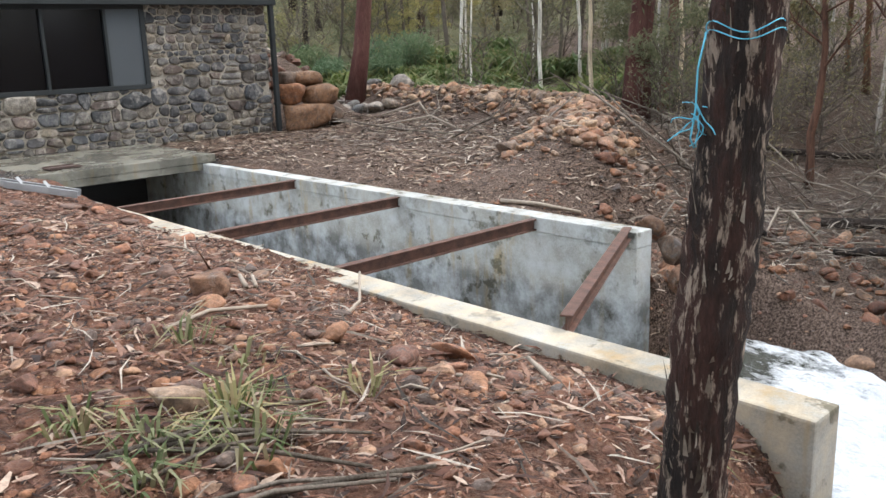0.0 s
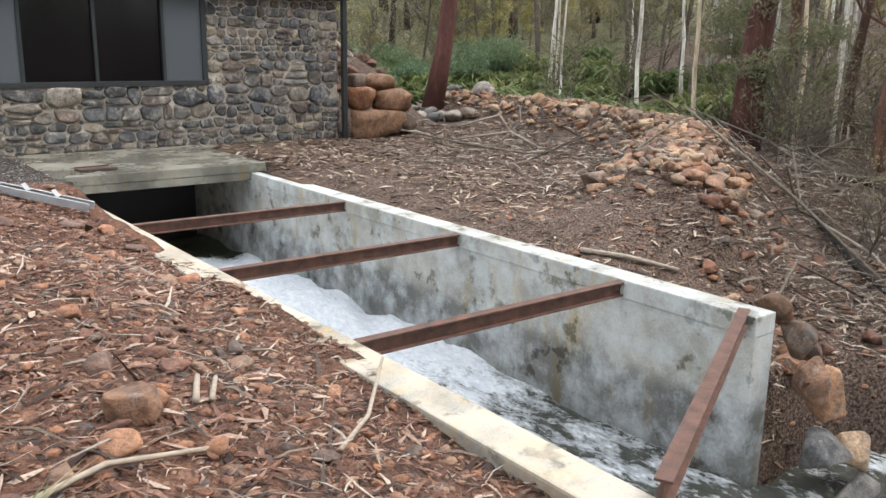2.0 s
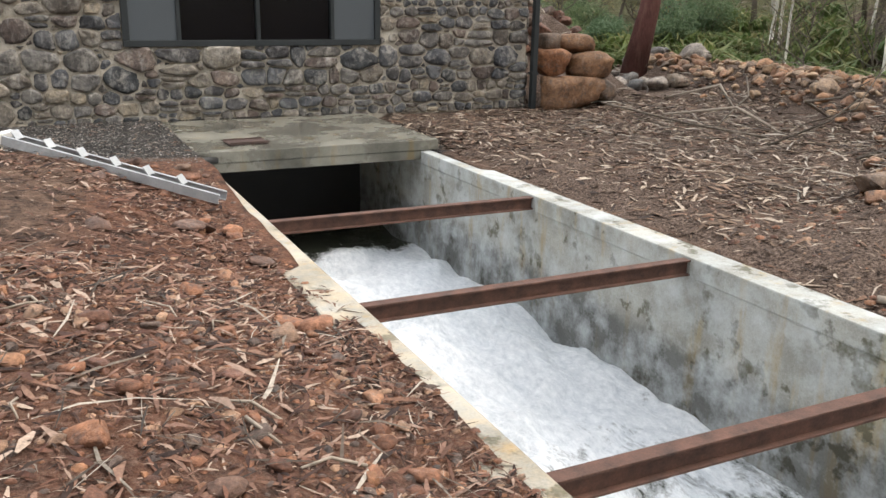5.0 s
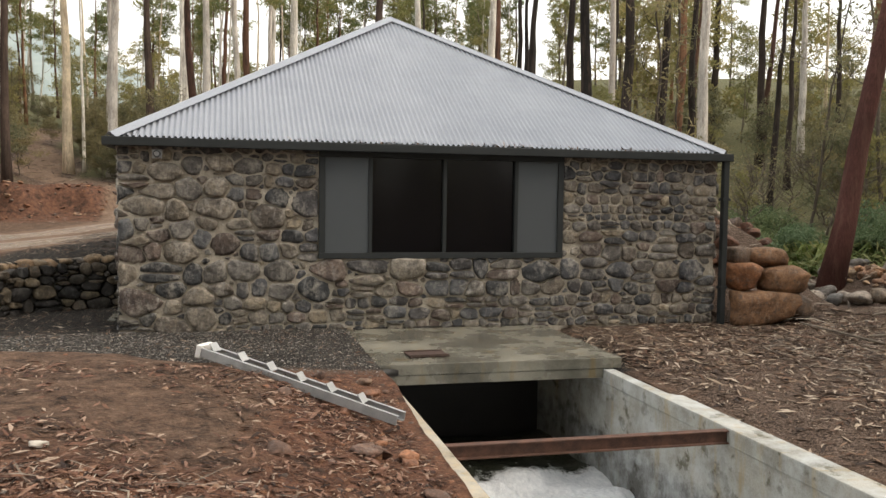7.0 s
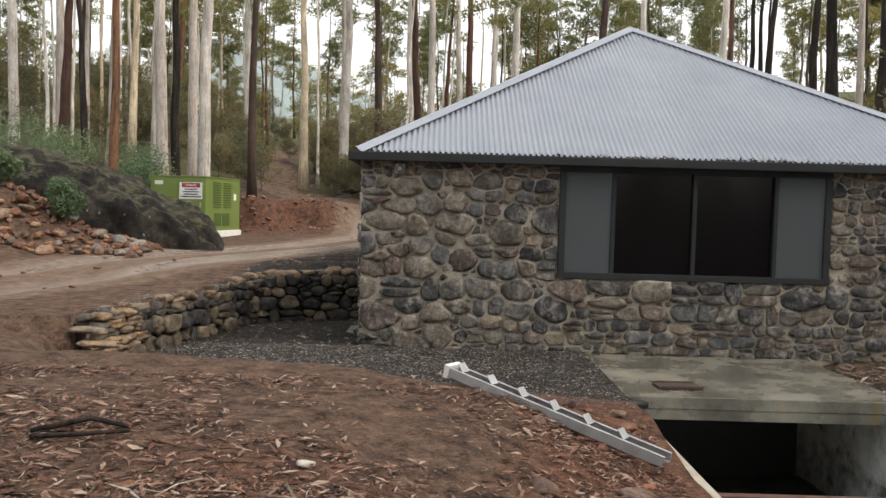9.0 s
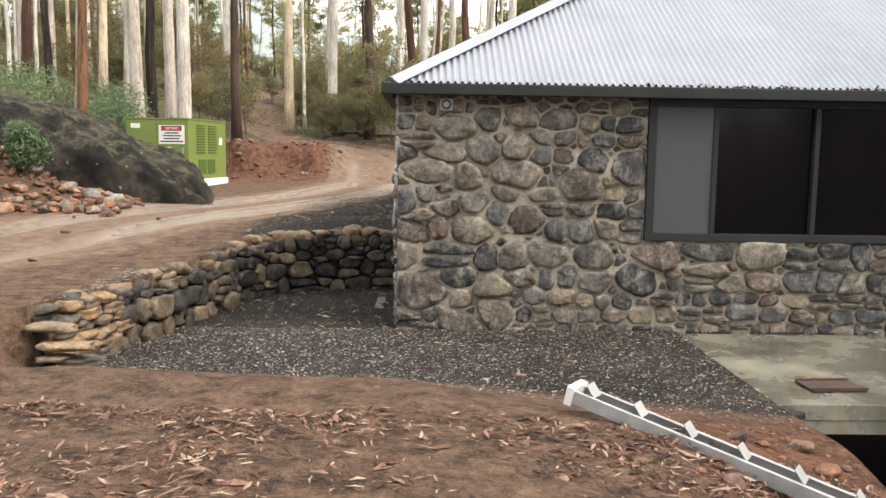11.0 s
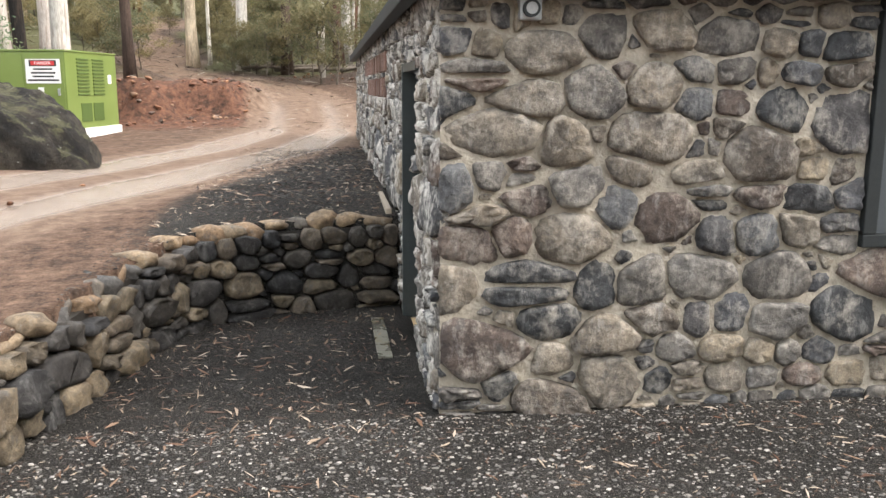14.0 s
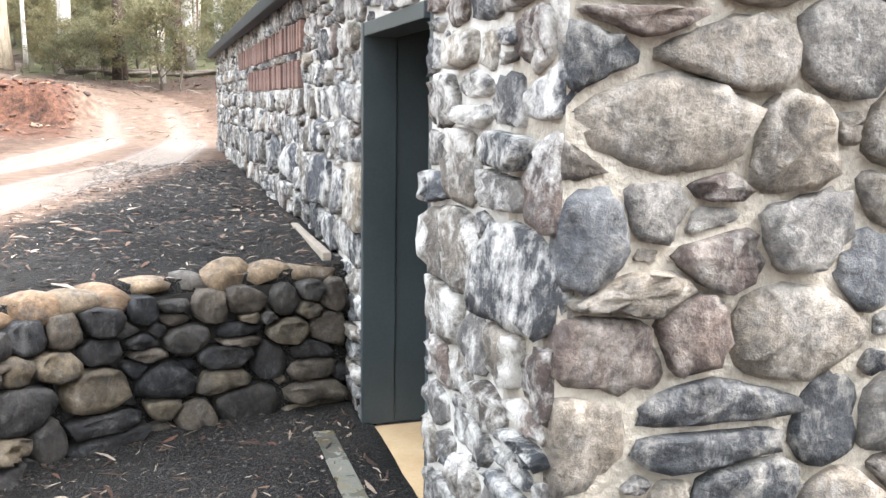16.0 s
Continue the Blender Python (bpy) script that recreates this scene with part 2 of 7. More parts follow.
M_WHITE = simple("white_paint", (0.7, 0.7, 0.68), (0.82, 0.82, 0.8), 3, 0.6, bump=0.05)
M_GREEN = simple("green_enamel", (0.15, 0.205, 0.052), (0.19, 0.25, 0.07), 1.5, 0.35, bump=0.03)
M_GREEN_D = simple("green_enamel_shade", (0.06, 0.1, 0.022), (0.08, 0.125, 0.03), 1.5, 0.5, bump=0.03)
M_RED = simple("red_ink", (0.5, 0.03, 0.03), (0.6, 0.04, 0.04), 3, 0.5, bump=0)
M_INK = simple("black_ink", (0.02, 0.02, 0.02), (0.03, 0.03, 0.03), 3, 0.6, bump=0)
M_BLUE = simple("blue_twine", (0.08, 0.42, 0.62), (0.2, 0.62, 0.8), 40, 0.6, bump=0.2)
M_BRICKRED = simple("red_brick", (0.14, 0.075, 0.06), (0.27, 0.17, 0.14), 14, 0.9, bump=0.5, vary=0.25)
M_OLDWOOD = simple("bleached_timber", (0.2, 0.165, 0.13), (0.4, 0.34, 0.27), 4, 0.85, bump=0.4, stretch=(1, 8, 8))
M_PLY = simple("plywood_sheet", (0.45, 0.31, 0.16), (0.58, 0.43, 0.25), 5, 0.7, bump=0.1)
M_PIPE = simple("black_poly_pipe", (0.012, 0.012, 0.013), (0.03, 0.03, 0.03), 6, 0.5, bump=0.05)
M_QUARTZ = simple("pale_quartz", (0.38, 0.35, 0.31), (0.55, 0.52, 0.47), 20, 0.7, bump=0.3)
M_LENS = simple("lamp_glass", (0.25, 0.26, 0.27), (0.4, 0.4, 0.4), 6, 0.15, bump=0)


def ground_material():
    m, n, l, b = mat("ground", 0.95, 0, 0.2)
    p = world_pos(n, l)
    at = n.new("ShaderNodeAttribute")
    at.attribute_name = "zones"
    s = n.new("ShaderNodeSeparateColor")
    l.new(at.outputs["Color"], s.inputs[0])
    big = noise_tex(n, l, p, 0.7, 6, 0.6)
    mid = noise_tex(n, l, p, 5.0, 7, 0.7)
    fine = noise_tex(n, l, p, 38.0, 6, 0.75)
    grit = noise_tex(n, l, p, 150.0, 3, 0.7)
    soil = ramp(n, l, mid, [(0.34, (0.02, 0.013, 0.009)), (0.5, (0.115, 0.07, 0.048)), (0.72, (0.22, 0.145, 0.1))])
    red = ramp(n, l, mid, [(0.36, (0.018, 0.008, 0.006)), (0.5, (0.115, 0.05, 0.03)), (0.7, (0.22, 0.1, 0.058))])
    rd = n.new("ShaderNodeAttribute")
    rd.attribute_name = "redness"
    soil = mix(n, l, step(n, l, arith(n, l, "ADD", rd.outputs["Fac"], arith(n, l, "SUBTRACT", big, 0.5)), 0.3, 0.8), soil, red)
    litter = ramp(n, l, fine, [(0.38, (0.014, 0.01, 0.008)), (0.51, (0.105, 0.073, 0.056)), (0.66, (0.24, 0.185, 0.15))])
    road = ramp(n, l, mid, [(0.3, (0.1, 0.066, 0.048)), (0.5, (0.165, 0.113, 0.082)), (0.7, (0.24, 0.174, 0.13))])
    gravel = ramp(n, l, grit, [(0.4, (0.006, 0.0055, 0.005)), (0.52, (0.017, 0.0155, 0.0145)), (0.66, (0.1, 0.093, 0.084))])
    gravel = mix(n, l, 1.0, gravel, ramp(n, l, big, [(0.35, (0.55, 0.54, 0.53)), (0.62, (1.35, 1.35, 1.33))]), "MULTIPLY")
    clod = noise_tex(n, l, p, 15.0, 6, 0.7)
    soil = mix(n, l, 1.0, soil, ramp(n, l, clod, [(0.32, (0.55, 0.54, 0.53)), (0.5, (0.95, 0.95, 0.95)), (0.68, (1.45, 1.45, 1.45))]), "MULTIPLY")
    col = mix(n, l, s.outputs[2], soil, litter)
    wob = arith(n, l, "MULTIPLY", arith(n, l, "SUBTRACT", mid, 0.5), 0.9)
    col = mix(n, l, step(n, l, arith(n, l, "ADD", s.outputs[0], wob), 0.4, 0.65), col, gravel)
    col = mix(n, l, step(n, l, arith(n, l, "ADD", s.outputs[1], wob), 0.25, 0.75), col, road)
    col = mix(n, l, 1.0, col, ramp(n, l, grit, [(0.3, (0.62, 0.62, 0.62)), (0.7, (1.35, 1.35, 1.35))]), "MULTIPLY")
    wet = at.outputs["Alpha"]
    # sky glare on the wet ruts, painted in as a pale colour
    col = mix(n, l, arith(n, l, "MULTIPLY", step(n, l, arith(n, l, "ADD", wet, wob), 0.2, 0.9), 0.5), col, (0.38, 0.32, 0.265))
    scrub = ramp(n, l, fine, [(0.34, (0.04, 0.045, 0.022)), (0.52, (0.1, 0.1, 0.05)), (0.68, (0.17, 0.15, 0.085))])
    col = mix(n, l, arith(n, l, "MULTIPLY", rd.outputs["Fac"], -1.0), col, scrub)
    l.new(arith(n, l, "ADD", arith(n, l, "MULTIPLY", wet, 0.6), 0.18), b.inputs["Specular IOR Level"])
    l.new(col, b.inputs["Base Color"])
    l.new(ramp(n, l, arith(n, l, "SUBTRACT", wet, arith(n, l, "MULTIPLY", mid, 0.5)), [(0.02, (0.95,) * 3), (0.4, (0.14,) * 3)]), b.inputs["Roughness"])
    h = arith(n, l, "ADD", arith(n, l, "ADD", mid, arith(n, l, "MULTIPLY", clod, 0.6)), arith(n, l, "ADD", arith(n, l, "MULTIPLY", fine, 0.6), arith(n, l, "MULTIPLY", grit, 0.25)))
    relief(n, l, b, h, 0.8, 0.04)
    return m


M_GROUND = ground_material()


def litter_material(name, tones):
    m, n, l, b = mat(name, 0.8, 0, 0.3)
    r = rnd(n, True)
    col = ramp(n, l, r, [(i / len(tones), c) for i, c in enumerate(tones)], "CONSTANT")
    g = noise_tex(n, l, world_pos(n, l), 60, 4)
    l.new(mix(n, l, 1.0, col, ramp(n, l, g, [(0.3, (0.65,) * 3), (0.7, (1.3,) * 3)]), "MULTIPLY"), b.inputs["Base Color"])
    return m


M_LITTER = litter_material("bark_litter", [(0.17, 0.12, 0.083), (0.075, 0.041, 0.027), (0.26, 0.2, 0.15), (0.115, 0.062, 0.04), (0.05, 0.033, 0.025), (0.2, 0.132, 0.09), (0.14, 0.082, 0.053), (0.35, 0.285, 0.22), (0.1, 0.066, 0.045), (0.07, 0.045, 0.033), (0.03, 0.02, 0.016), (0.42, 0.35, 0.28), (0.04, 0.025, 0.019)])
M_LITTER_RED = litter_material("red_bark_litter", [(0.19, 0.108, 0.077), (0.08, 0.036, 0.024), (0.27, 0.185, 0.14), (0.13, 0.06, 0.038), (0.05, 0.025, 0.018), (0.21, 0.122, 0.085), (0.15, 0.078, 0.05), (0.35, 0.265, 0.205), (0.03, 0.017, 0.012), (0.1, 0.05, 0.033), (0.025, 0.014, 0.011)])
M_STICK = litter_material("dead_sticks", [(0.14, 0.112, 0.088), (0.22, 0.188, 0.152), (0.06, 0.047, 0.037), (0.1, 0.076, 0.058), (0.34, 0.3, 0.25), (0.04, 0.032, 0.026)])


def leaf_material(name, tones, through=0.25):
    m, n, l, b = mat(name, 0.65, 0, 0.3)
    r = rnd(n, True)
    col = ramp(n, l, r, [(i / (len(tones) - 1), c) for i, c in enumerate(tones)])
    o = ramp(n, l, rnd(n), [(0, (0.8, 0.85, 0.8)), (0.5, (1.05, 1, 0.9)), (1, (1.3, 1.15, 0.95))])
    col = mix(n, l, 1.0, col, o, "MULTIPLY")
    l.new(col, b.inputs["Base Color"])
    t = n.new("ShaderNodeBsdfTranslucent")
    l.new(col, t.inputs[0])
    s = n.new("ShaderNodeMixShader")
    s.inputs[0].default_value = through
    l.new(b.outputs[0], s.inputs[1])
    l.new(t.outputs[0], s.inputs[2])
    l.new(s.outputs[0], n["Material Output"].inputs[0])
    return m


M_LEAF = leaf_material("gum_leaves", [(0.12, 0.15, 0.06), (0.17, 0.195, 0.085), (0.22, 0.23, 0.11), (0.28, 0.265, 0.14)], 0.55)
M_SCRUB = leaf_material("scrub_leaves", [(0.14, 0.145, 0.085), (0.2, 0.195, 0.12), (0.27, 0.25, 0.165)], 0.5)
M_SAPLING = leaf_material("sapling_leaves", [(0.19, 0.205, 0.09), (0.27, 0.265, 0.125), (0.35, 0.315, 0.17)], 0.6)
M_BUSH = leaf_material("blue_green_bush", [(0.1, 0.16, 0.085), (0.15, 0.21, 0.125), (0.2, 0.26, 0.165)], 0.4)
M_FERN = leaf_material("fern_green", [(0.085, 0.135, 0.045), (0.14, 0.185, 0.075), (0.22, 0.235, 0.12)], 0.4)
M_GRASS = leaf_material("grass_blades", [(0.07, 0.095, 0.035), (0.13, 0.155, 0.065), (0.24, 0.24, 0.13), (0.3, 0.25, 0.17)], 0.3)


def bark_material(name, tones, streak, amount):
    m, n, l, b = mat(name, 0.9, 0, 0.2)
    base = ramp(n, l, rnd(n), [(i / len(tones), c) for i, c in enumerate(tones)], "CONSTANT")
    p = world_pos(n, l, (1, 1, 0.12))
    a = noise_tex(n, l, p, 9.0, 6, 0.7)
    f = noise_tex(n, l, p, 50.0, 5, 0.7)
    col = mix(n, l, 1.0, base, ramp(n, l, f, [(0.3, (0.6,) * 3), (0.7, (1.35,) * 3)]), "MULTIPLY")
    col = mix(n, l, arith(n, l, "MULTIPLY", step(n, l, a, 0.5, 0.6), amount), col, streak)
    z = noise_tex(n, l, world_pos(n, l, (0.6, 0.6, 0.5)), 1.4, 5, 0.6)
    col = mix(n, l, 1.0, col, ramp(n, l, z, [(0.3, (0.6,) * 3), (0.7, (1.25,) * 3)]), "MULTIPLY")
    l.new(col, b.inputs["Base Color"])
    relief(n, l, b, arith(n, l, "ADD", a, arith(n, l, "MULTIPLY", f, 0.5)), 0.9, 0.03)
    return m


M_BARK_PALE = bark_material("pale_gum_bark", [(0.74, 0.7, 0.63), (0.62, 0.58, 0.53), (0.66, 0.55, 0.4), (0.56, 0.51, 0.46), (0.78, 0.74, 0.67)], (0.2, 0.14, 0.1), 0.45)
M_BARK_RED = bark_material("red_brown_bark", [(0.1, 0.055, 0.042), (0.15, 0.08, 0.055), (0.085, 0.06, 0.048), (0.2, 0.105, 0.06)], (0.03, 0.023, 0.02), 0.65)
M_BARK_WINE = bark_material("dark_red_bark", [(0.085, 0.036, 0.03)], (0.16, 0.09, 0.07), 0.35)
M_BARK_DARK = bark_material("charred_bark", [(0.022, 0.019, 0.018), (0.032, 0.026, 0.023), (0.045, 0.035, 0.03)], (0.09, 0.065, 0.05), 0.5)
M_BARK_GREY = bark_material("grey_scrub_bark", [(0.16, 0.135, 0.11), (0.2, 0.17, 0.14), (0.12, 0.1, 0.08)], (0.07, 0.058, 0.047), 0.5)


def near_bark():
    """Flaking black bark with pale and red-brown patches."""
    m, n, l, b = mat("flaking_bark", 0.85, 0, 0.3)
    p = world_pos(n, l, (1, 1, 0.22))
    a = noise_tex(n, l, p, 40, 7, 0.72)
    c = noise_tex(n, l, p, 11, 6, 0.7)
    f = noise_tex(n, l, p, 120, 4, 0.7)
    col = ramp(n, l, c, [(0.36, (0.01, 0.009, 0.009)), (0.48, (0.028, 0.02, 0.017)), (0.6, (0.055, 0.026, 0.02)), (0.7, (0.035, 0.023, 0.018))])
    col = mix(n, l, step(n, l, a, 0.54, 0.6), col, (0.3, 0.24, 0.19))
    col = mix(n, l, 1.0, col, ramp(n, l, f, [(0.3, (0.6,) * 3), (0.7, (1.4,) * 3)]), "MULTIPLY")
    l.new(col, b.inputs["Base Color"])
    relief(n, l, b, arith(n, l, "ADD", a, arith(n, l, "ADD", c, arith(n, l, "MULTIPLY", f, 0.3))), 1.0, 0.02)
    return m


M_BARK_NEAR = near_bark()


def water_material():
    m, n, l, b = mat("white_water", 0.2, 0, 0.5)
    p = world_pos(n, l, (1.0, 0.45, 1.0))
    a = noise_tex(n, l, p, 4.2, 8, 0.75)
    c = noise_tex(n, l, p, 17, 6, 0.75)
    at = n.new("ShaderNodeAttribute")
    at.attribute_name = "foam"
    f = arith(n, l, "ADD", arith(n, l, "MULTIPLY", a, 0.7), arith(n, l, "MULTIPLY", c, 0.3))
    f = arith(n, l, "ADD", f, arith(n, l, "SUBTRACT", at.outputs["Fac"], 0.5))
    k = step(n, l, f, 0.45, 0.58)
    l.new(mix(n, l, k, (0.045, 0.048, 0.035), mix(n, l, step(n, l, c, 0.3, 0.7), (0.5, 0.54, 0.58), (0.84, 0.86, 0.88))), b.inputs["Base Color"])
    l.new(step(n, l, k, -0.15, 1.2), b.inputs["Roughness"])
    relief(n, l, b, arith(n, l, "ADD", a, arith(n, l, "MULTIPLY", c, 0.6)), 0.8, 0.08)
    return m


M_WATER = water_material()


def boulder_material():
    m, n, l, b = mat("mossy_boulder", 0.9, 0, 0.3)
    p = world_pos(n, l)
    a = noise_tex(n, l, p, 1.8, 7, 0.65)
    c = noise_tex(n, l, p, 7, 7, 0.7)
    f = noise_tex(n, l, p, 50, 5, 0.7)
    col = ramp(n, l, a, [(0.35, (0.009, 0.008, 0.008)), (0.5, (0.026, 0.022, 0.018)), (0.62, (0.075, 0.064, 0.05))])
    col = mix(n, l, step(n, l, c, 0.645, 0.68), col, (0.42, 0.42, 0.4))
    # moss on the faces that look up
    nz = n.new("ShaderNodeSeparateXYZ")
    l.new(n.new("ShaderNodeNewGeometry").outputs["Normal"], nz.inputs[0])
    moss = arith(n, l, "ADD", noise_tex(n, l, p, 3.1, 6, 0.7), arith(n, l, "MULTIPLY", nz.outputs[2], 0.22))
    col = mix(n, l, arith(n, l, "MULTIPLY", step(n, l, moss, 0.67, 0.78), 0.7), col, mix(n, l, c, (0.07, 0.075, 0.03), (0.2, 0.19, 0.11)))
    col = mix(n, l, 1.0, col, ramp(n, l, f, [(0.3, (0.6,) * 3), (0.7, (1.4,) * 3)]), "MULTIPLY")
    l.new(col, b.inputs["Base Color"])
    relief(n, l, b, arith(n, l, "ADD", c, arith(n, l, "MULTIPLY", f, 0.5)), 1.0, 0.14)
    return m


M_BOULDER = boulder_material()
# woodland green paled and blued to paint in distance haze
M_HILL = simple("haze_tinted_hill", (0.17, 0.22, 0.22), (0.27, 0.32, 0.31), 0.08, 0.95, bump=0, fine=0.5)

# ---- mesh helpers ----
def mesh_of(name, verts, faces, material, smooth=False):
    me = bpy.data.meshes.new(name)
    me.from_pydata([tuple(v) for v in verts], [], [tuple(f) for f in faces])
    me.materials.append(material)
    if smooth:
        me.polygons.foreach_set("use_smooth", [True] * len(me.polygons))
    me.update()
    return me


def bm_mesh(name, bm, material, smooth=False):
    bmesh.ops.recalc_face_normals(bm, faces=bm.faces)
    me = bpy.data.meshes.new(name)
    bm.to_mesh(me)
    bm.free()
    me.materials.append(material)
    if smooth:
        me.polygons.foreach_set("use_smooth", [True] * len(me.polygons))
    return me


def part(name, data, parent, label="", m=None):
    ob = new(name, data)
    ob.parent = parent
    if m is not None:
        ob.matrix_basis = m
    return tagged(ob, label)


def box(bm, x0, y0, z0, x1, y1, z1, bevel=0.0, m=None):
    r = bmesh.ops.create_cube(bm, size=1)
    vs = r["verts"]
    for v in vs:
        v.co = Vector((x0 + (v.co.x + 0.5) * (x1 - x0), y0 + (v.co.y + 0.5) * (y1 - y0), z0 + (v.co.z + 0.5) * (z1 - z0)))
    if bevel:
        es = list({e for v in vs for e in v.link_edges})
        out = bmesh.ops.bevel(bm, geom=es, offset=bevel, segments=2, affect="EDGES", profile=0.6)
        vs = list({v for f in out["faces"] for v in f.verts} | {v for v in vs if v.is_valid})
    if m is not None:
        bmesh.ops.transform(bm, matrix=m, verts=vs)
    return vs


def box_mesh(name, dims, material, bevel=0.0):
    bm = bmesh.new()
    box(bm, *dims, bevel=bevel)
    return bm_mesh(name, bm, material)


def tube(points, radii, sides=8, cap=True, rough=0.0, seed=0):
    """Vertices and faces of a tapering tube along points."""
    rng = random.Random(seed)
    vs, fs = [], []
    pts = [Vector(p) for p in points]
    for i, p in enumerate(pts):
        d = (pts[min(i + 1, len(pts) - 1)] - pts[max(i - 1, 0)]).normalized()
        u = d.cross(Vector((0.31, 0.87, 0.12)))
        if u.length < 0.2:
            u = d.cross(Vector((1, 0, 0)))
        u.normalize()
        w = d.cross(u)
        for k in range(sides):
            a = 2 * math.pi * k / sides
            r = radii[i] * (1 + rng.uniform(-rough, rough))
            vs.append(p + u * (math.cos(a) * r) + w * (math.sin(a) * r))
    for i in range(len(pts) - 1):
        for k in range(sides):
            k2 = (k + 1) % sides
            fs.append((i * sides + k, i * sides + k2, (i + 1) * sides + k2, (i + 1) * sides + k))
    if cap:
        fs.append(tuple(range(sides - 1, -1, -1)))
        fs.append(tuple((len(pts) - 1) * sides + k for k in range(sides)))
    return vs, fs


class Soup:
    """Collects loose pieces into one mesh."""

    def __init__(self):
        self.v, self.f = [], []

    def add(self, vs, fs):
        o = len(self.v)
        self.v.extend(vs)
        self.f.extend(tuple(i + o for i in f) for f in fs)

    def mesh(self, name, material, smooth=False):
        return mesh_of(name, self.v, self.f, material, smooth)


def smoothstep(a, b, x):
    t = np.clip((x - a) / (b - a), 0, 1)
    return t * t * (3 - 2 * t)


# ---- plan ----
WX0, WX1, WY0, WY1, WTOP = 0.93, 9.98, 15.79, 30.0, 2.56
CH_L, CH_LO, CH_R, CH_RO = 4.19, 3.9, 6.88, 7.13
CH_END_R, CH_END_L = 4.58, 1.56
CH_TOP = -0.17
WATER = -1.5
RET = [(-1.95, 13.55), (-1.7, 14.6), (-1.4, 15.9), (-1.15, 17.2), (-0.85, 18.05), (-0.2, 18.4), (0.93, 18.62)]
ROAD = [(-16.0, 6.0), (-9.0, 10.5), (-5.6, 13.6), (-3.9, 17.5), (-2.4, 22.0), (-1.0, 27.0), (-0.4, 32.0), (-0.35, 36.0), (-0.6, 40.0), (-1.7, 43.5), (-4.2, 46.5), (-7.0, 49.0), (-7.4, 56.0), (-11.0, 64.0), (-9.0, 74.0), (-2.0, 90.0)]


def dist_line(x, y, line):
    """Distance to a polyline, and the signed side (positive to its left)."""
    best = np.full(np.shape(x), 1e9)
    side = np.zeros(np.shape(x))
    for (ax, ay), (bx, by) in zip(line, line[1:]):
        dx, dy = bx - ax, by - ay
        t = np.clip(((x - ax) * dx + (y - ay) * dy) / (dx * dx + dy * dy), 0, 1)
        d = np.hypot(x - ax - t * dx, y - ay - t * dy)
        s = np.sign((y - ay) * dx - (x - ax) * dy)
        side = np.where(d < best, s, side)
        best = np.minimum(best, d)
    return best, side


def bumps(x, y, f, a):
    return a * (np.sin(x * f * 1.3 + 1.7 * np.sin(y * f * 0.7)) * np.cos(y * f * 1.1 + 0.9 + 1.3 * np.sin(x * f * 0.6)))


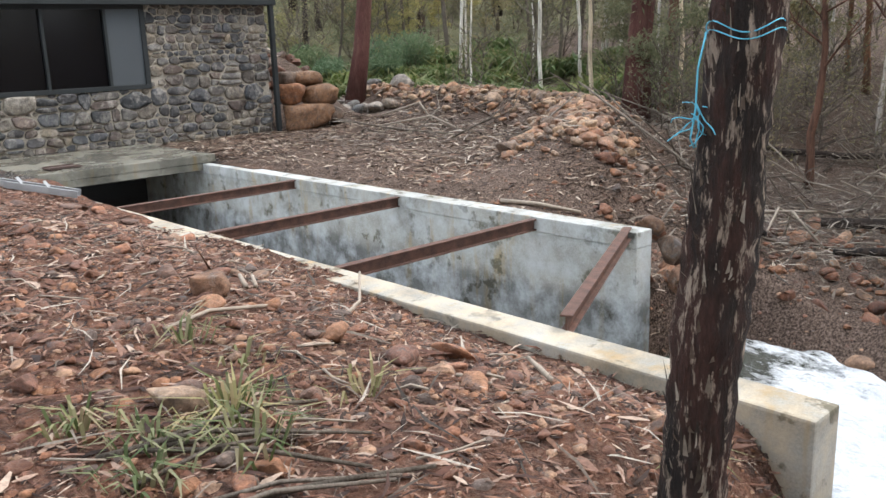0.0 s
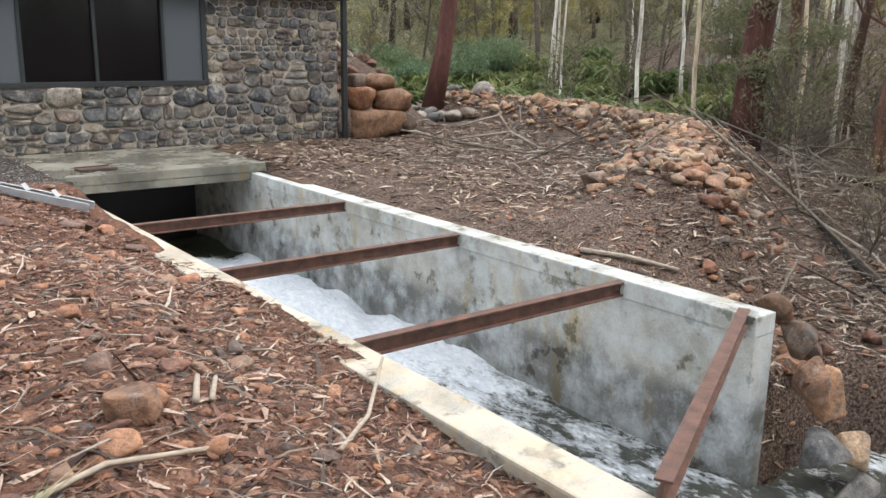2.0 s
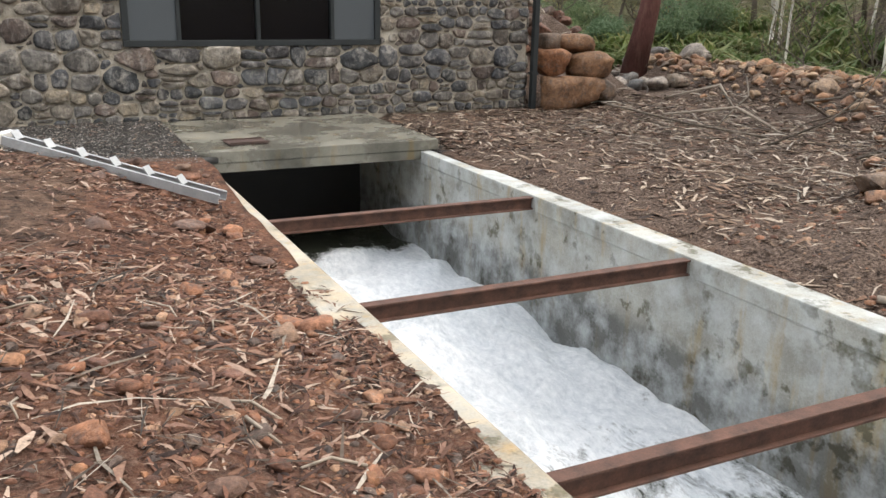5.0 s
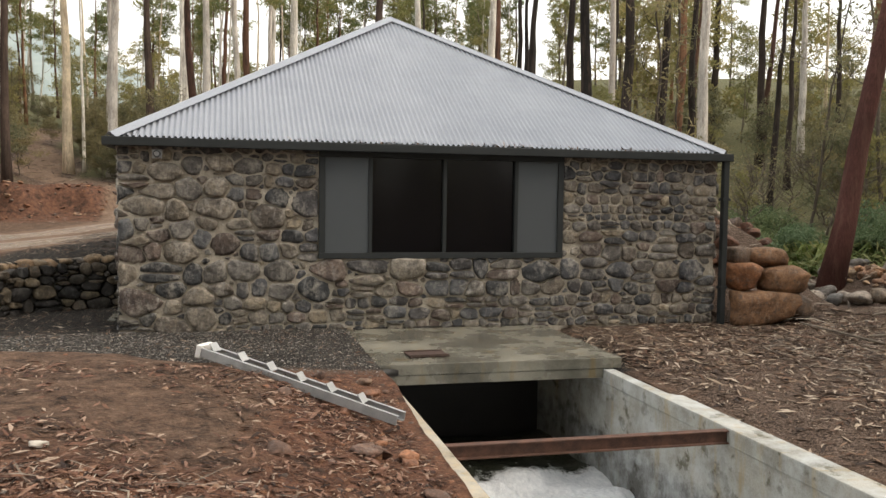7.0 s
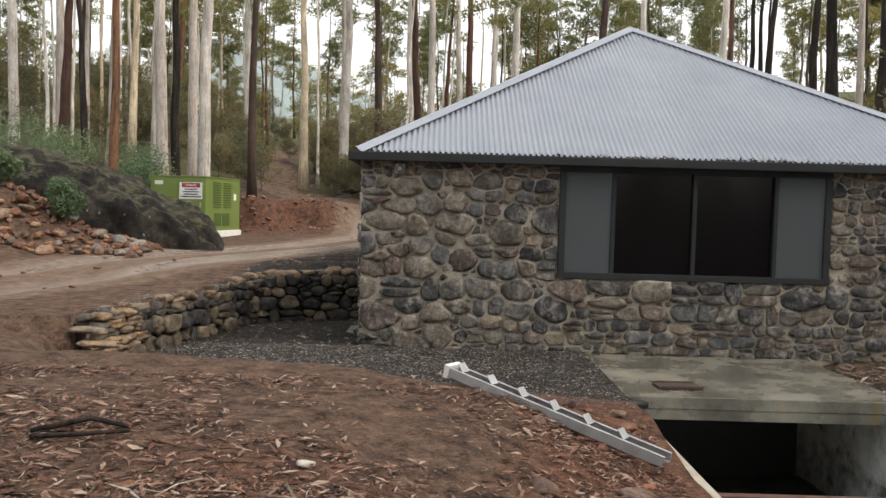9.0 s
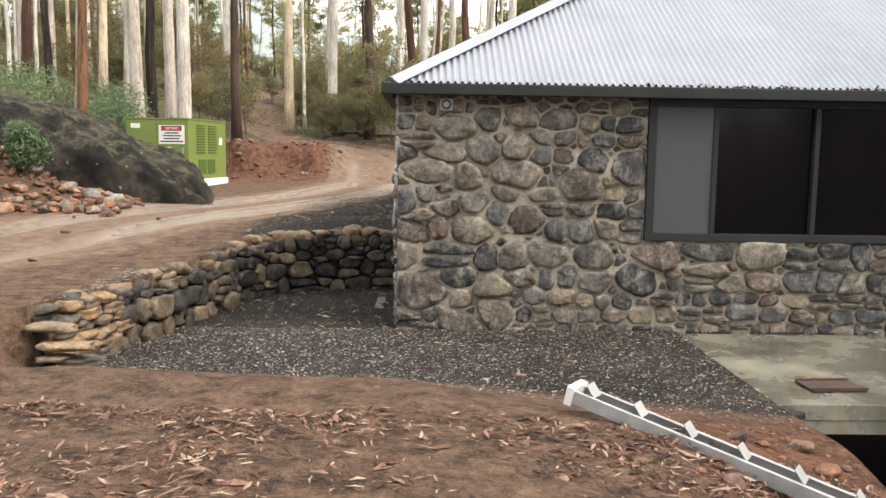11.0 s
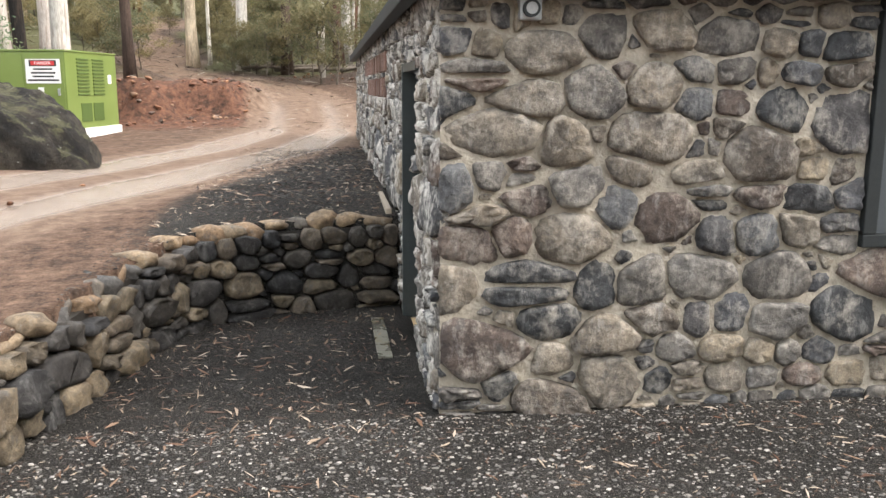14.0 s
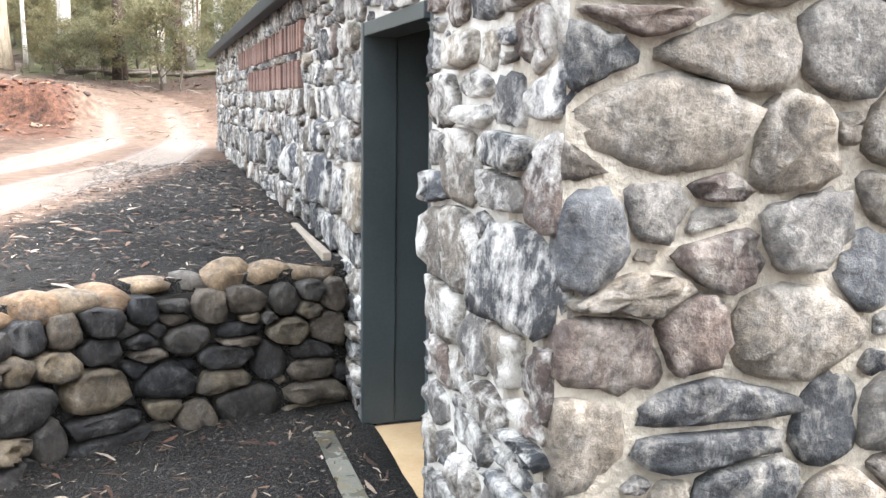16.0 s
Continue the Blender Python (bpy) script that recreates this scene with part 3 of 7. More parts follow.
def terrain(x, y):
    x, y = np.asarray(x, float), np.asarray(y, float)
    # foreground mound left of the channel
    z = 0.43 - 0.12 * smoothstep(1.0, 2.4, x) - 0.1 * smoothstep(6.5, 2.0, y)
    z = z - 0.30 * smoothstep(2.1, 3.75, x) * smoothstep(14, 9, y) - 0.12 * smoothstep(2.8, 3.8, x) - 0.065 * smoothstep(3.4, 3.92, x) * smoothstep(13.2, 11, y)
    z = z + 0.05 * smoothstep(0.0, -4.0, x)
    # gravel pad in front of the building
    pad = smoothstep(11.9, 13.8, y + 0.35 * np.clip(x - 1, 0, 3)) * smoothstep(-2.25, -1.8, x)
    z = z * (1 - pad) + (-0.01 - 0.02 * smoothstep(2, 8, x)) * pad
    # the upper level behind the dry stone wall
    d, side = dist_line(x, y, RET)
    up = 0.62 + 0.22 * smoothstep(15, 20, y) + 0.003 * np.clip(y - 20, 0, 12)
    west = (side > 0) & (y > 13.4) & (x < 1.0) & (y < 60)
    upper = np.where(west, 1.0, 0.0)
    away = np.where((y > 13.4) & west, 1.0, smoothstep(-2.3, -3.6, x) * smoothstep(9.5, 13.4, y))
    z = z * (1 - np.maximum(upper, away)) + up * np.maximum(upper, away)
    z = np.where((y > 18.6) & (x < 12), np.maximum(z, up * smoothstep(14, 9, x)), z)
    # right of the channel
    r = smoothstep(6.9, 7.0, x) * smoothstep(23.5, 20.5, y)
    flat = -0.22 + 0.09 * smoothstep(7.15, 7.6, x) + 0.06 * smoothstep(8, 14, y)
    z = z * (1 - r) + flat * r
    ridge = [(9.6, 7.2), (11.3, 8.6), (13.4, 10.0), (14.7, 12.5), (15.3, 15.5), (15.2, 19.0)]
    dr, sr = dist_line(x, y, ridge)
    z = z + r * 0.58 * np.exp(-(dr / 0.95) ** 2)
    beyond = smoothstep(0.3, 4.0, dr) * (sr < 0) * (x > 9)
    z = z - 0.45 * beyond * smoothstep(26, 16, y)
    z = z + r * 1.5 * smoothstep(15.8, 18.6, y) * smoothstep(13.6, 12.0, x) * smoothstep(10.0, 10.3, x)
    # bank down to the stream
    bank = smoothstep(7.3, 4.4, y - 0.35 * np.clip(x - 7.0, 0, 5)) * smoothstep(6.9, 7.3, x)
    z = z - bank * (0.75 + 0.5 * smoothstep(4.5, 3.0, y) * smoothstep(13, 8.5, x))
    bed = smoothstep(9.0, 8.1, x + 0.5 * np.clip(3 - y, 0, 8)) * smoothstep(4.9, 4.5, y) * smoothstep(4.05, 4.1, x)
    z = z * (1 - bed) + (-2.0) * bed
    down = smoothstep(2.0, 0.9, y) * smoothstep(1.6, 4.0, x + 0.25 * np.clip(-y, 0, 20))
    z = z * (1 - down) + (-1.9) * down
    far_bank = smoothstep(7.6, 9.4, x + 0.12 * y) * smoothstep(4.0, 2.2, y)
    z = z * (1 - far_bank) + (-1.15 + 0.05 * np.clip(x - 9, 0, 12)) * far_bank
    # trench
    tr = ((x > 4.07) & (x < 7.005) & (y < 15.75) & (y > 1.6)) & ((y > 4.5) | (x < 7.0))
    z = np.where(tr & ((y > 4.6) | (x < 6.9)), -2.4, z)
    # wider land
    z = z + 0.12 * np.clip(y - 35, 0, 90) * smoothstep(60, 8, np.abs(x + 4) * 0.5)
    z = z + 0.2 * np.clip(-5.5 - x, 0, 14) * smoothstep(13, 22, y) + 0.05 * np.clip(-20 - x, 0, 90)
    z = z + 0.15 * np.clip(x - 17, 0, 60) + 0.10 * np.clip(y - 34, 0, 60) * smoothstep(8, 20, x)
    # the cut bank beside the track, and the low spoil heap beyond its crest
    foot = y - 35.4 - 0.45 * (x + 5.5) + 0.35 * np.sin(x * 2.1) + bumps(x, y, 1.7, 0.5)
    cut = smoothstep(0.0, 1.1, foot) * smoothstep(-1.4, -2.6, x + bumps(y, x, 1.3, 0.4)) * smoothstep(-16, -9, x)
    z = z + cut * np.clip(2.1 + bumps(x, y, 2.1, 0.12) - z, 0, 2) + 0.45 * np.exp(-(((x - 4) / 3.5) ** 2 + ((y - 47.0) / 1.0) ** 2))
    z = z + 1.15 * np.exp(-(((x + 7.3) / 2.0) ** 2 + ((y - 21.7) / 0.85) ** 2))
    inside = (x > WX0 + 0.12) & (x < WX1 - 0.12) & (y > WY0 + 0.12) & (y < WY1 - 0.12)
    z = np.where(inside, np.minimum(z, -0.06), z)
    dro, _ = dist_line(x, y, ROAD)
    rough = np.where(tr | inside, 0.0, 1.0) * (0.35 + 0.65 * smoothstep(1.2, 3.0, dro)) * (1 - 0.75 * pad)
    z = z + rough * (bumps(x, y, 1.1, 0.035) + bumps(y + 3, x, 3.7, 0.016) + bumps(x + y, x - y, 7.3, 0.008))
    # wheel ruts
    z = z - 0.06 * np.exp(-((dro - 0.8) / 0.25) ** 2)
    return z


def height(x, y):
    return float(terrain(x, y))


def zones(x, y):
    dro, _ = dist_line(x, y, ROAD)
    d, side = dist_line(x, y, RET)
    road = smoothstep(2.1, 1.3, dro * (1 + 0.45 * smoothstep(42, 50, y))) * smoothstep(100, 70, y)
    pad_in = smoothstep(13.1, 14.1, y + 0.3 * np.clip(x - 1, 0, 3)) * smoothstep(8.4, 6.4, x) * (y < 18.9) * (x > -2.3) * np.where((side > 0) & (x < 1), 0, 1)
    strip = smoothstep(1.8, 0.9, np.abs(x - 0.0)) * ((side > 0) & (y > 18)) * smoothstep(29, 26, y) * 0.75
    gravel = np.maximum(pad_in, strip)
    litter = np.clip(0.3 + smoothstep(0.5, 2.0, x) * smoothstep(8.5, 6.0, y) * 0.1 + smoothstep(7.0, 7.4, x) * 0.85 + smoothstep(42, 48, y) * 0.8 + smoothstep(-6, -9, x) * 0.7, 0, 1)
    # wet wheel ruts: mask for their gloss and for the painted pale glare
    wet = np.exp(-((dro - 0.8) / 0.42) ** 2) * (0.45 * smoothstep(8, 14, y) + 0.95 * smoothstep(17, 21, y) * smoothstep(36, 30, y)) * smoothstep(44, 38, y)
    return np.stack([gravel, road, litter, wet], -1)


def redness(x, y):
    wob = bumps(x, y, 0.9, 1.0) + bumps(y, x, 2.3, 0.5)
    near = smoothstep(11.0, 5.5, y + wob) * smoothstep(7.0, 6.5, x) * smoothstep(-2.5, 0.8, x + wob) * 1.0
    edge = smoothstep(2.3, 3.4, x) * smoothstep(6.0, 5.0, x) * smoothstep(13.0, 12.0, y) * 0.9
    cut = np.exp(-(((x + 5) / 4.0) ** 4 + ((y - 37.5) / 3.6) ** 4)) + np.exp(-(((x - 3) / 4.5) ** 2 + ((y - 46.5) / 1.8) ** 2))
    bank = smoothstep(7.2, 8.5, x) * smoothstep(10.5, 8.0, y) * smoothstep(15, 12, x) * 0.55
    scrub = 2.0 * smoothstep(42, 52, y) * smoothstep(1.4, 3.0, dist_line(x, y, ROAD)[0])
    scrub = np.maximum(scrub, 1.6 * smoothstep(13, 17, x) * smoothstep(22, 27, y))
    return np.clip(0.18 + near + edge + 0.85 * cut + bank - scrub, -1, 1)


def axis(stops):
    out = []
    for a, b, s in stops:
        n = max(1, round((b - a) / s))
        out += [a + (b - a) * i / n for i in range(n)]
    return out + [stops[-1][1]]


GX = axis([(-600, -150, 50), (-150, -40, 6), (-40, -12, 1), (-12, -3, 0.25), (-3, 4.06, 0.09), (4.06, 4.08, 0.02), (4.08, 6.99, 0.2), (6.99, 7.01, 0.02), (7.01, 12, 0.1), (12, 20, 0.2), (20, 45, 0.8), (45, 150, 6), (150, 600, 50)])
GY = axis([(-600, -150, 50), (-150, -30, 8), (-30, -4, 1), (-4, 1.0, 0.2), (1.0, 15.74, 0.09), (15.74, 15.76, 0.02), (15.76, 21, 0.09), (21, 32, 0.22), (32, 48, 0.22), (48, 110, 2.5), (110, 160, 8), (160, 600, 50)])


def build_ground():
    X, Y = np.meshgrid(GX, GY)
    Z = terrain(X, Y)
    zn = zones(X, Y).reshape(-1, 4)
    rd = redness(X, Y).ravel()
    nx, ny = len(GX), len(GY)
    V = np.stack([X, Y, Z], -1).reshape(-1, 3)
    i, j = np.meshgrid(np.arange(nx - 1), np.arange(ny - 1))
    a = (j * nx + i).ravel()
    F = np.stack([a, a + 1, a + nx + 1, a + nx], -1)
    fz = zn[F].mean(1)
    kind = np.where(fz[:, 1] > 0.5, 1, np.where(fz[:, 0] > 0.5, 2, 0))
    for k, name, label, cat in ((0, "ground", "red-brown forest soil strewn with bark litter", "ground"), (1, "road", "wet rutted tan dirt track", "road"), (2, "gravel_pad", "dark grey crushed gravel beside the stone building", "gravel")):
        sel = F[kind == k]
        used = np.unique(sel)
        remap = np.zeros(len(V), int)
        remap[used] = np.arange(len(used))
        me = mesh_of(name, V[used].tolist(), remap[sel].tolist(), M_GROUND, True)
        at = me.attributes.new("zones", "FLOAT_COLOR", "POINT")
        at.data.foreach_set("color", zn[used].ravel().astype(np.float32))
        at = me.attributes.new("redness", "FLOAT", "POINT")
        at.data.foreach_set("value", rd[used].astype(np.float32))
        tagged(new(name, me), label, cat, kind="structure")


build_ground()


# ---- packed stones ----
def clip(poly, nx, nz, c):
    """The part of poly where nx*x + nz*z <= c."""
    out = []
    for i, (x0, z0) in enumerate(poly):
        x1, z1 = poly[(i + 1) % len(poly)]
        d0, d1 = nx * x0 + nz * z0 - c, nx * x1 + nz * z1 - c
        if d0 <= 0:
            out.append((x0, z0))
        if d0 * d1 < 0:
            t = d0 / (d0 - d1)
            out.append((x0 + t * (x1 - x0), z0 + t * (z1 - z0)))
    return out


def resample(poly, n):
    m = len(poly)
    ls = [math.dist(poly[i], poly[(i + 1) % m]) for i in range(m)]
    total = sum(ls)
    out, i, acc = [], 0, 0.0
    for k in range(n):
        s = total * k / n
        while i < m - 1 and acc + ls[i] < s:
            acc += ls[i]
            i += 1
        t = (s - acc) / max(ls[i], 1e-6)
        a, b = poly[i], poly[(i + 1) % m]
        out.append((a[0] + t * (b[0] - a[0]), a[1] + t * (b[1] - a[1])))
    return out


def stone(poly, depth, n=12, rng=random, rings=((1.0, -0.3), (0.992, 0.5), (0.95, 0.9), (0.72, 1.0))):
    """A bulging stone over its outline; y points out of the wall as -depth."""
    p = resample(poly, n * 2)
    for _ in range(2):
        p = [((p[i - 1][0] + 2 * p[i][0] + p[(i + 1) % len(p)][0]) / 4, (p[i - 1][1] + 2 * p[i][1] + p[(i + 1) % len(p)][1]) / 4) for i in range(len(p))]
    p = p[::2]
    cx, cz = sum(a for a, _ in p) / n, sum(b for _, b in p) / n
    tx, tz = rng.uniform(-0.12, 0.12), rng.uniform(-0.15, 0.15)
    lump = [rng.uniform(-0.2, 0.2) for _ in range(n)]
    vs, fs = [], []
    for ri, (s, d) in enumerate(rings):
        for i, (x, z) in enumerate(p):
            q = s * (1 + lump[(i + ri) % n] * (0.6 if ri > 1 else 0.3))
            dx, dz = (x - cx) * q, (z - cz) * q
            y = depth * d * (1 + lump[(i * 3 + ri) % n] * (1.2 if ri else 0))
            vs.append((cx + dx, -(y + (tx * dx + tz * dz) * (1 if ri else 0)), cz + dz))
    k = len(rings)
    vs.append((cx, -depth * 1.02, cz))
    for r in range(k - 1):
        for i in range(n):
            i2 = (i + 1) % n
            fs.append((r * n + i, r * n + i2, (r + 1) * n + i2, (r + 1) * n + i))
    for i in range(n):
        fs.append(((k - 1) * n + i, (k - 1) * n + (i + 1) % n, k * n))
    return vs, fs


def rubble(bounds, holes, mean, seed, gap=0.011, fixed=(), fill=500):
    """Outlines of fieldstones laid in rough courses, each with a joint. fixed: stones set first (along, up, half width, half height)."""
    rng = random.Random(seed)
    x0, z0, x1, z1 = bounds
    seeds = list(fixed)

    def room(px, pz, a, b, others):
        return all(math.hypot((px - u) / (c + a), (pz - v) / (d + b)) > 1 for u, v, c, d in others)

    def open_wall(px, pz):
        return x0 < px < x1 and z0 < pz < z1 and not any(c0 < px < c1 and b0 < pz < b1 for c0, b0, c1, b1 in holes)

    z = z0
    while z < z1:
        h = mean * math.exp(rng.gauss(0, 0.25))
        x = x0 - rng.random() * h
        while x < x1 + 0.1:
            w = h * rng.uniform(0.8, 1.95)
            split = rng.random() < 0.22
            for k in range(2 if split else 1):
                px, pz = x + w / 2 + rng.uniform(-0.1, 0.1) * w, z + h * (0.5 if not split else 0.25 + 0.5 * k) + rng.uniform(-0.2, 0.2) * h
                a, b = w / 2 * rng.uniform(0.85, 1.1), h / 2 * rng.uniform(0.85, 1.1) * (0.55 if split else 1.0)
                if open_wall(px, pz) and room(px, pz, a * 0.42, b * 0.42, fixed):
                    seeds.append((px, pz, a, b))
            x += w
        z += h
    # chinking stones in the wider joints
    for _ in range(fill):
        px, pz, r = rng.uniform(x0, x1), rng.uniform(z0, z1), rng.uniform(0.03, 0.06)
        near = [q for q in seeds if abs(q[0] - px) < 0.6 and abs(q[1] - pz) < 0.6]
        if open_wall(px, pz) and room(px, pz, r * 0.85, r * 0.6, [(u, v, c * 0.94, d * 0.94) for u, v, c, d in near]):
            seeds.append((px, pz, r, r * 0.75))
    res = []
    for i, (x, z, a, b) in enumerate(seeds):
        ex, ez = a * 1.4 + 0.012, b * 1.4 + 0.012
        poly = [(x + ex * math.copysign(abs(math.cos(t)) ** 0.62, math.cos(t)), z + ez * math.copysign(abs(math.sin(t)) ** 0.62, math.sin(t))) for t in (k * math.pi / 8 + 0.1 for k in range(16))]
        for nx, nz, c in ((-1, 0, -x0 - gap * 0.3), (1, 0, x1 - gap * 0.3), (0, -1, -z0), (0, 1, z1)):
            poly = clip(poly, nx, nz, c)
        for h0, h1, h2, h3 in holes:
            if max(h0 - x, x - h2) > max(h1 - z, z - h3):
                poly = clip(poly, 1, 0, h0) if x < h0 else clip(poly, -1, 0, -h2)
            else:
                poly = clip(poly, 0, 1, h1) if z < h1 else clip(poly, 0, -1, -h3)
        for j, (u, v, c, d) in enumerate(seeds):
            if i == j or not poly or abs(u - x) > 0.85 or abs(v - z) > 0.7:
                continue
            dx, dz = u - x, v - z
            si, sj = 1 / math.hypot(dx / a, dz / b), 1 / math.hypot(dx / c, dz / d)
            t = si / (si + sj)
            nx, nz = dx / (a * c), dz / (b * d)
            ln = math.hypot(nx, nz)
            poly = clip(poly, nx, nz, nx * (x + t * dx) + nz * (z + t * dz) - gap * ln * rng.uniform(0.45, 1.5))
        if len(poly) > 2 and abs(sum(poly[k - 1][0] * poly[k][1] - poly[k][0] * poly[k - 1][1] for k in range(len(poly)))) / 2 > 0.001:
            res.append(poly)
    return res


# ---- the stone building ----
WT = 0.38
wall_front = tagged(new("wall_front"), "front wall of mixed grey fieldstones in pale mortar", "stone wall", kind="structure")
wall_side = tagged(new("wall_side"), "side wall of rounded grey fieldstones in whitish mortar with a doorway", "stone wall", kind="structure")
wall_right = tagged(new("wall_right"), "side wall of the stone building", "stone wall", kind="structure")
wall_back = tagged(new("wall_back"), "back wall of the stone building", "stone wall", kind="structure")
WINX0, WINX1, WINZ0, WINZ1 = 3.66, 7.36, 0.99, 2.52
DY0, DY1, DZ0, DZ1 = 17.0, 18.17, -0.02, 2.17

bm = bmesh.new()
box(bm, WX0 + 0.045, WY0 + 0.002, -0.6, WINX0, WY0 + WT, WTOP)
box(bm, WINX1, WY0 + 0.002, -0.6, WX1 - 0.02, WY0 + WT, WTOP)
box(bm, WINX0, WY0 + 0.002, -0.6, WINX1, WY0 + WT, WINZ0)
box(bm, WINX0, WY0 + 0.002, WINZ1, WINX1, WY0 + WT, WTOP)
part("mortar_bed", bm_mesh("mortar_bed", bm, M_MORTAR), wall_front, "pale sandy mortar")
bm = bmesh.new()
box(bm, WX0 + 0.045, WY0 + WT + 0.003, -0.6, WX0 + WT, DY0, WTOP)
box(bm, WX0 + 0.045, DY1, -0.6, WX0 + WT, WY1, WTOP)
box(bm, WX0 + 0.045, DY0, DZ1, WX0 + WT, DY1, WTOP)
box(bm, WX0 + 0.045, DY0, -0.6, WX0 + WT, DY1, DZ0 - 0.04)
part("mortar_bed", bm_mesh("mortar_bed", bm, M_LIME), wall_side, "whitish mortar")
part("masonry", box_mesh("masonry", (WX1 - WT, WY0 + WT + 0.003, -0.6, WX1 - 0.02, WY1, WTOP), M_MORTAR), wall_right)
part("masonry", box_mesh("masonry", (WX0 + WT + 0.003, WY1 - WT, -0.6, WX1 - WT - 0.003, WY1 - 0.02, WTOP), M_MORTAR), wall_back)
tagged(new("floor", box_mesh("floor", (WX0 + WT, WY0 + WT, -0.3, WX1 - WT, WY1 - WT, -0.03), M_SLAB)), "bare concrete floor inside the building", "floor", kind="structure")
tagged(new("ceiling", box_mesh("ceiling", (WX0 + WT, WY0 + WT, WTOP - 0.06, WX1 - WT, WY1 - WT, WTOP - 0.01), M_BLACK)), "ceiling inside the building, near-black for the unlit room", "ceiling", kind="structure")


def hip_roof():
    x0, x1, y0, y1 = WX0 - 0.045, WX1 + 0.075, WY0 - 0.12, WY1 + 0.12
    ze, za = WTOP + 0.085, 5.35
    xm, run = (x0 + x1) / 2, (x1 - x0) / 2
    top = tagged(new("roof"), "hipped corrugated galvanised iron roof with dark gutters", "roof", kind="structure")
    pitch, amp = 0.076, 0.02

    def slope(along0, along1, place):
        n = int((along1 - along0) / pitch * 6)
        vs, fs = [], []
        for i in range(n + 1):
            s = along0 + (along1 - along0) * i / n
            top_t = place[1](s)
            off = amp * math.cos(2 * math.pi * (s - along0) / pitch)
            for t in (0.0, top_t):
                vs.append(place[0](s, t, off))
        for i in range(n):
            fs.append((2 * i, 2 * i + 2, 2 * i + 3, 2 * i + 1))
        return vs, fs

    rise = (za - ze) / run
    front = slope(x0, x1, (lambda s, t, o: (s, y0 + t, ze + t * rise + o), lambda s: max(0.0, run - abs(s - xm))))
    back = slope(x0, x1, (lambda s, t, o: (s, y1 - t, ze + t * rise + o), lambda s: max(0.0, run - abs(s - xm))))
    left = slope(y0, y1, (lambda s, t, o: (x0 + t, s, ze + t * rise + o), lambda s: max(0.0, min(run, s - y0, y1 - s))))
    right = slope(y0, y1, (lambda s, t, o: (x1 - t, s, ze + t * rise + o), lambda s: max(0.0, min(run, s - y0, y1 - s))))
    for vs, fs in (front, back, left, right):
        part("roof_sheet", mesh_of("roof_sheet", vs, fs, M_ROOF, True), top)
    # ridge and hip cappings
    for a, b in (((x0, y0, ze), (xm, y0 + run, za)), ((x1, y0, ze), (xm, y0 + run, za)), ((x0, y1, ze), (xm, y1 - run, za)), ((x1, y1, ze), (xm, y1 - run, za)), ((xm, y0 + run, za), (xm, y1 - run, za))):
        a, b = Vector(a), Vector(b)
        d = (b - a).normalized()
        sd = d.cross(Vector((0, 0, 1))).normalized()
        vs, fs = [], []
        for p in (a, b):
            for u, w in ((-0.14, -0.04), (-0.05, 0.004), (-0.02, 0.03), (0.02, 0.03), (0.05, 0.004), (0.14, -0.04)):
                vs.append(p + sd * u + Vector((0, 0, w + 0.018)))
        for k in range(5):
            fs.append((k, k + 1, k + 7, k + 6))
        part("hip_capping", mesh_of("hip_capping", vs, fs, M_ROOF), top)
    # gutters and soffit
    for dims in ((x0 - 0.09, y0 - 0.09, ze - 0.13, x1 + 0.09, y0 + 0.015, ze - 0.012), (x0 - 0.09, y1 - 0.015, ze - 0.13, x1 + 0.09, y1 + 0.09, ze - 0.012), (x0 - 0.09, y0 + 0.018, ze - 0.13, x0 + 0.015, y1 - 0.018, ze - 0.012), (x1 - 0.015, y0 + 0.018, ze - 0.13, x1 + 0.09, y1 - 0.018, ze - 0.012)):
        part("gutter", box_mesh("gutter", dims, M_DARKSTEEL, 0.012), top, "dark grey gutter")
    bm = bmesh.new()
    box(bm, x0 + 0.02, y0 + 0.02, ze - 0.09, x1 - 0.02, y1 - 0.02, ze - 0.05)
    part("soffit", bm_mesh("soffit", bm, M_DARKSTEEL), top, "dark painted soffit")
    # leaf litter lying along the gutter
    rng = random.Random(5)
    s = Soup()
    for _ in range(420):
        x = x0 + (x1 - x0) * (0.25 + 0.72 * rng.random())
        if math.sin(x * 3.1) + math.sin(x * 7.7) * 0.7 < rng.uniform(-1.2, 1.2):
            continue
        p = Vector((x, y0 - 0.02 + rng.uniform(-0.05, 0.08), ze + 0.012 + rng.uniform(-0.02, 0.02)))
        d = Vector((rng.uniform(-1, 1), rng.uniform(-1, 1), rng.uniform(-0.2, 0.5))).normalized() * rng.uniform(0.02, 0.06)
        w = Vector((-d.y, d.x, 0)).normalized() * 0.01
        s.add([p - d - w, p + d - w, p + d + w, p - d + w], [(0, 1, 2, 3)])
    tagged(new("gutter_leaves", s.mesh("gutter_leaves", M_LITTER)), "dead brown leaves caught along the gutter", "leaves", kind="stuff")


hip_roof()

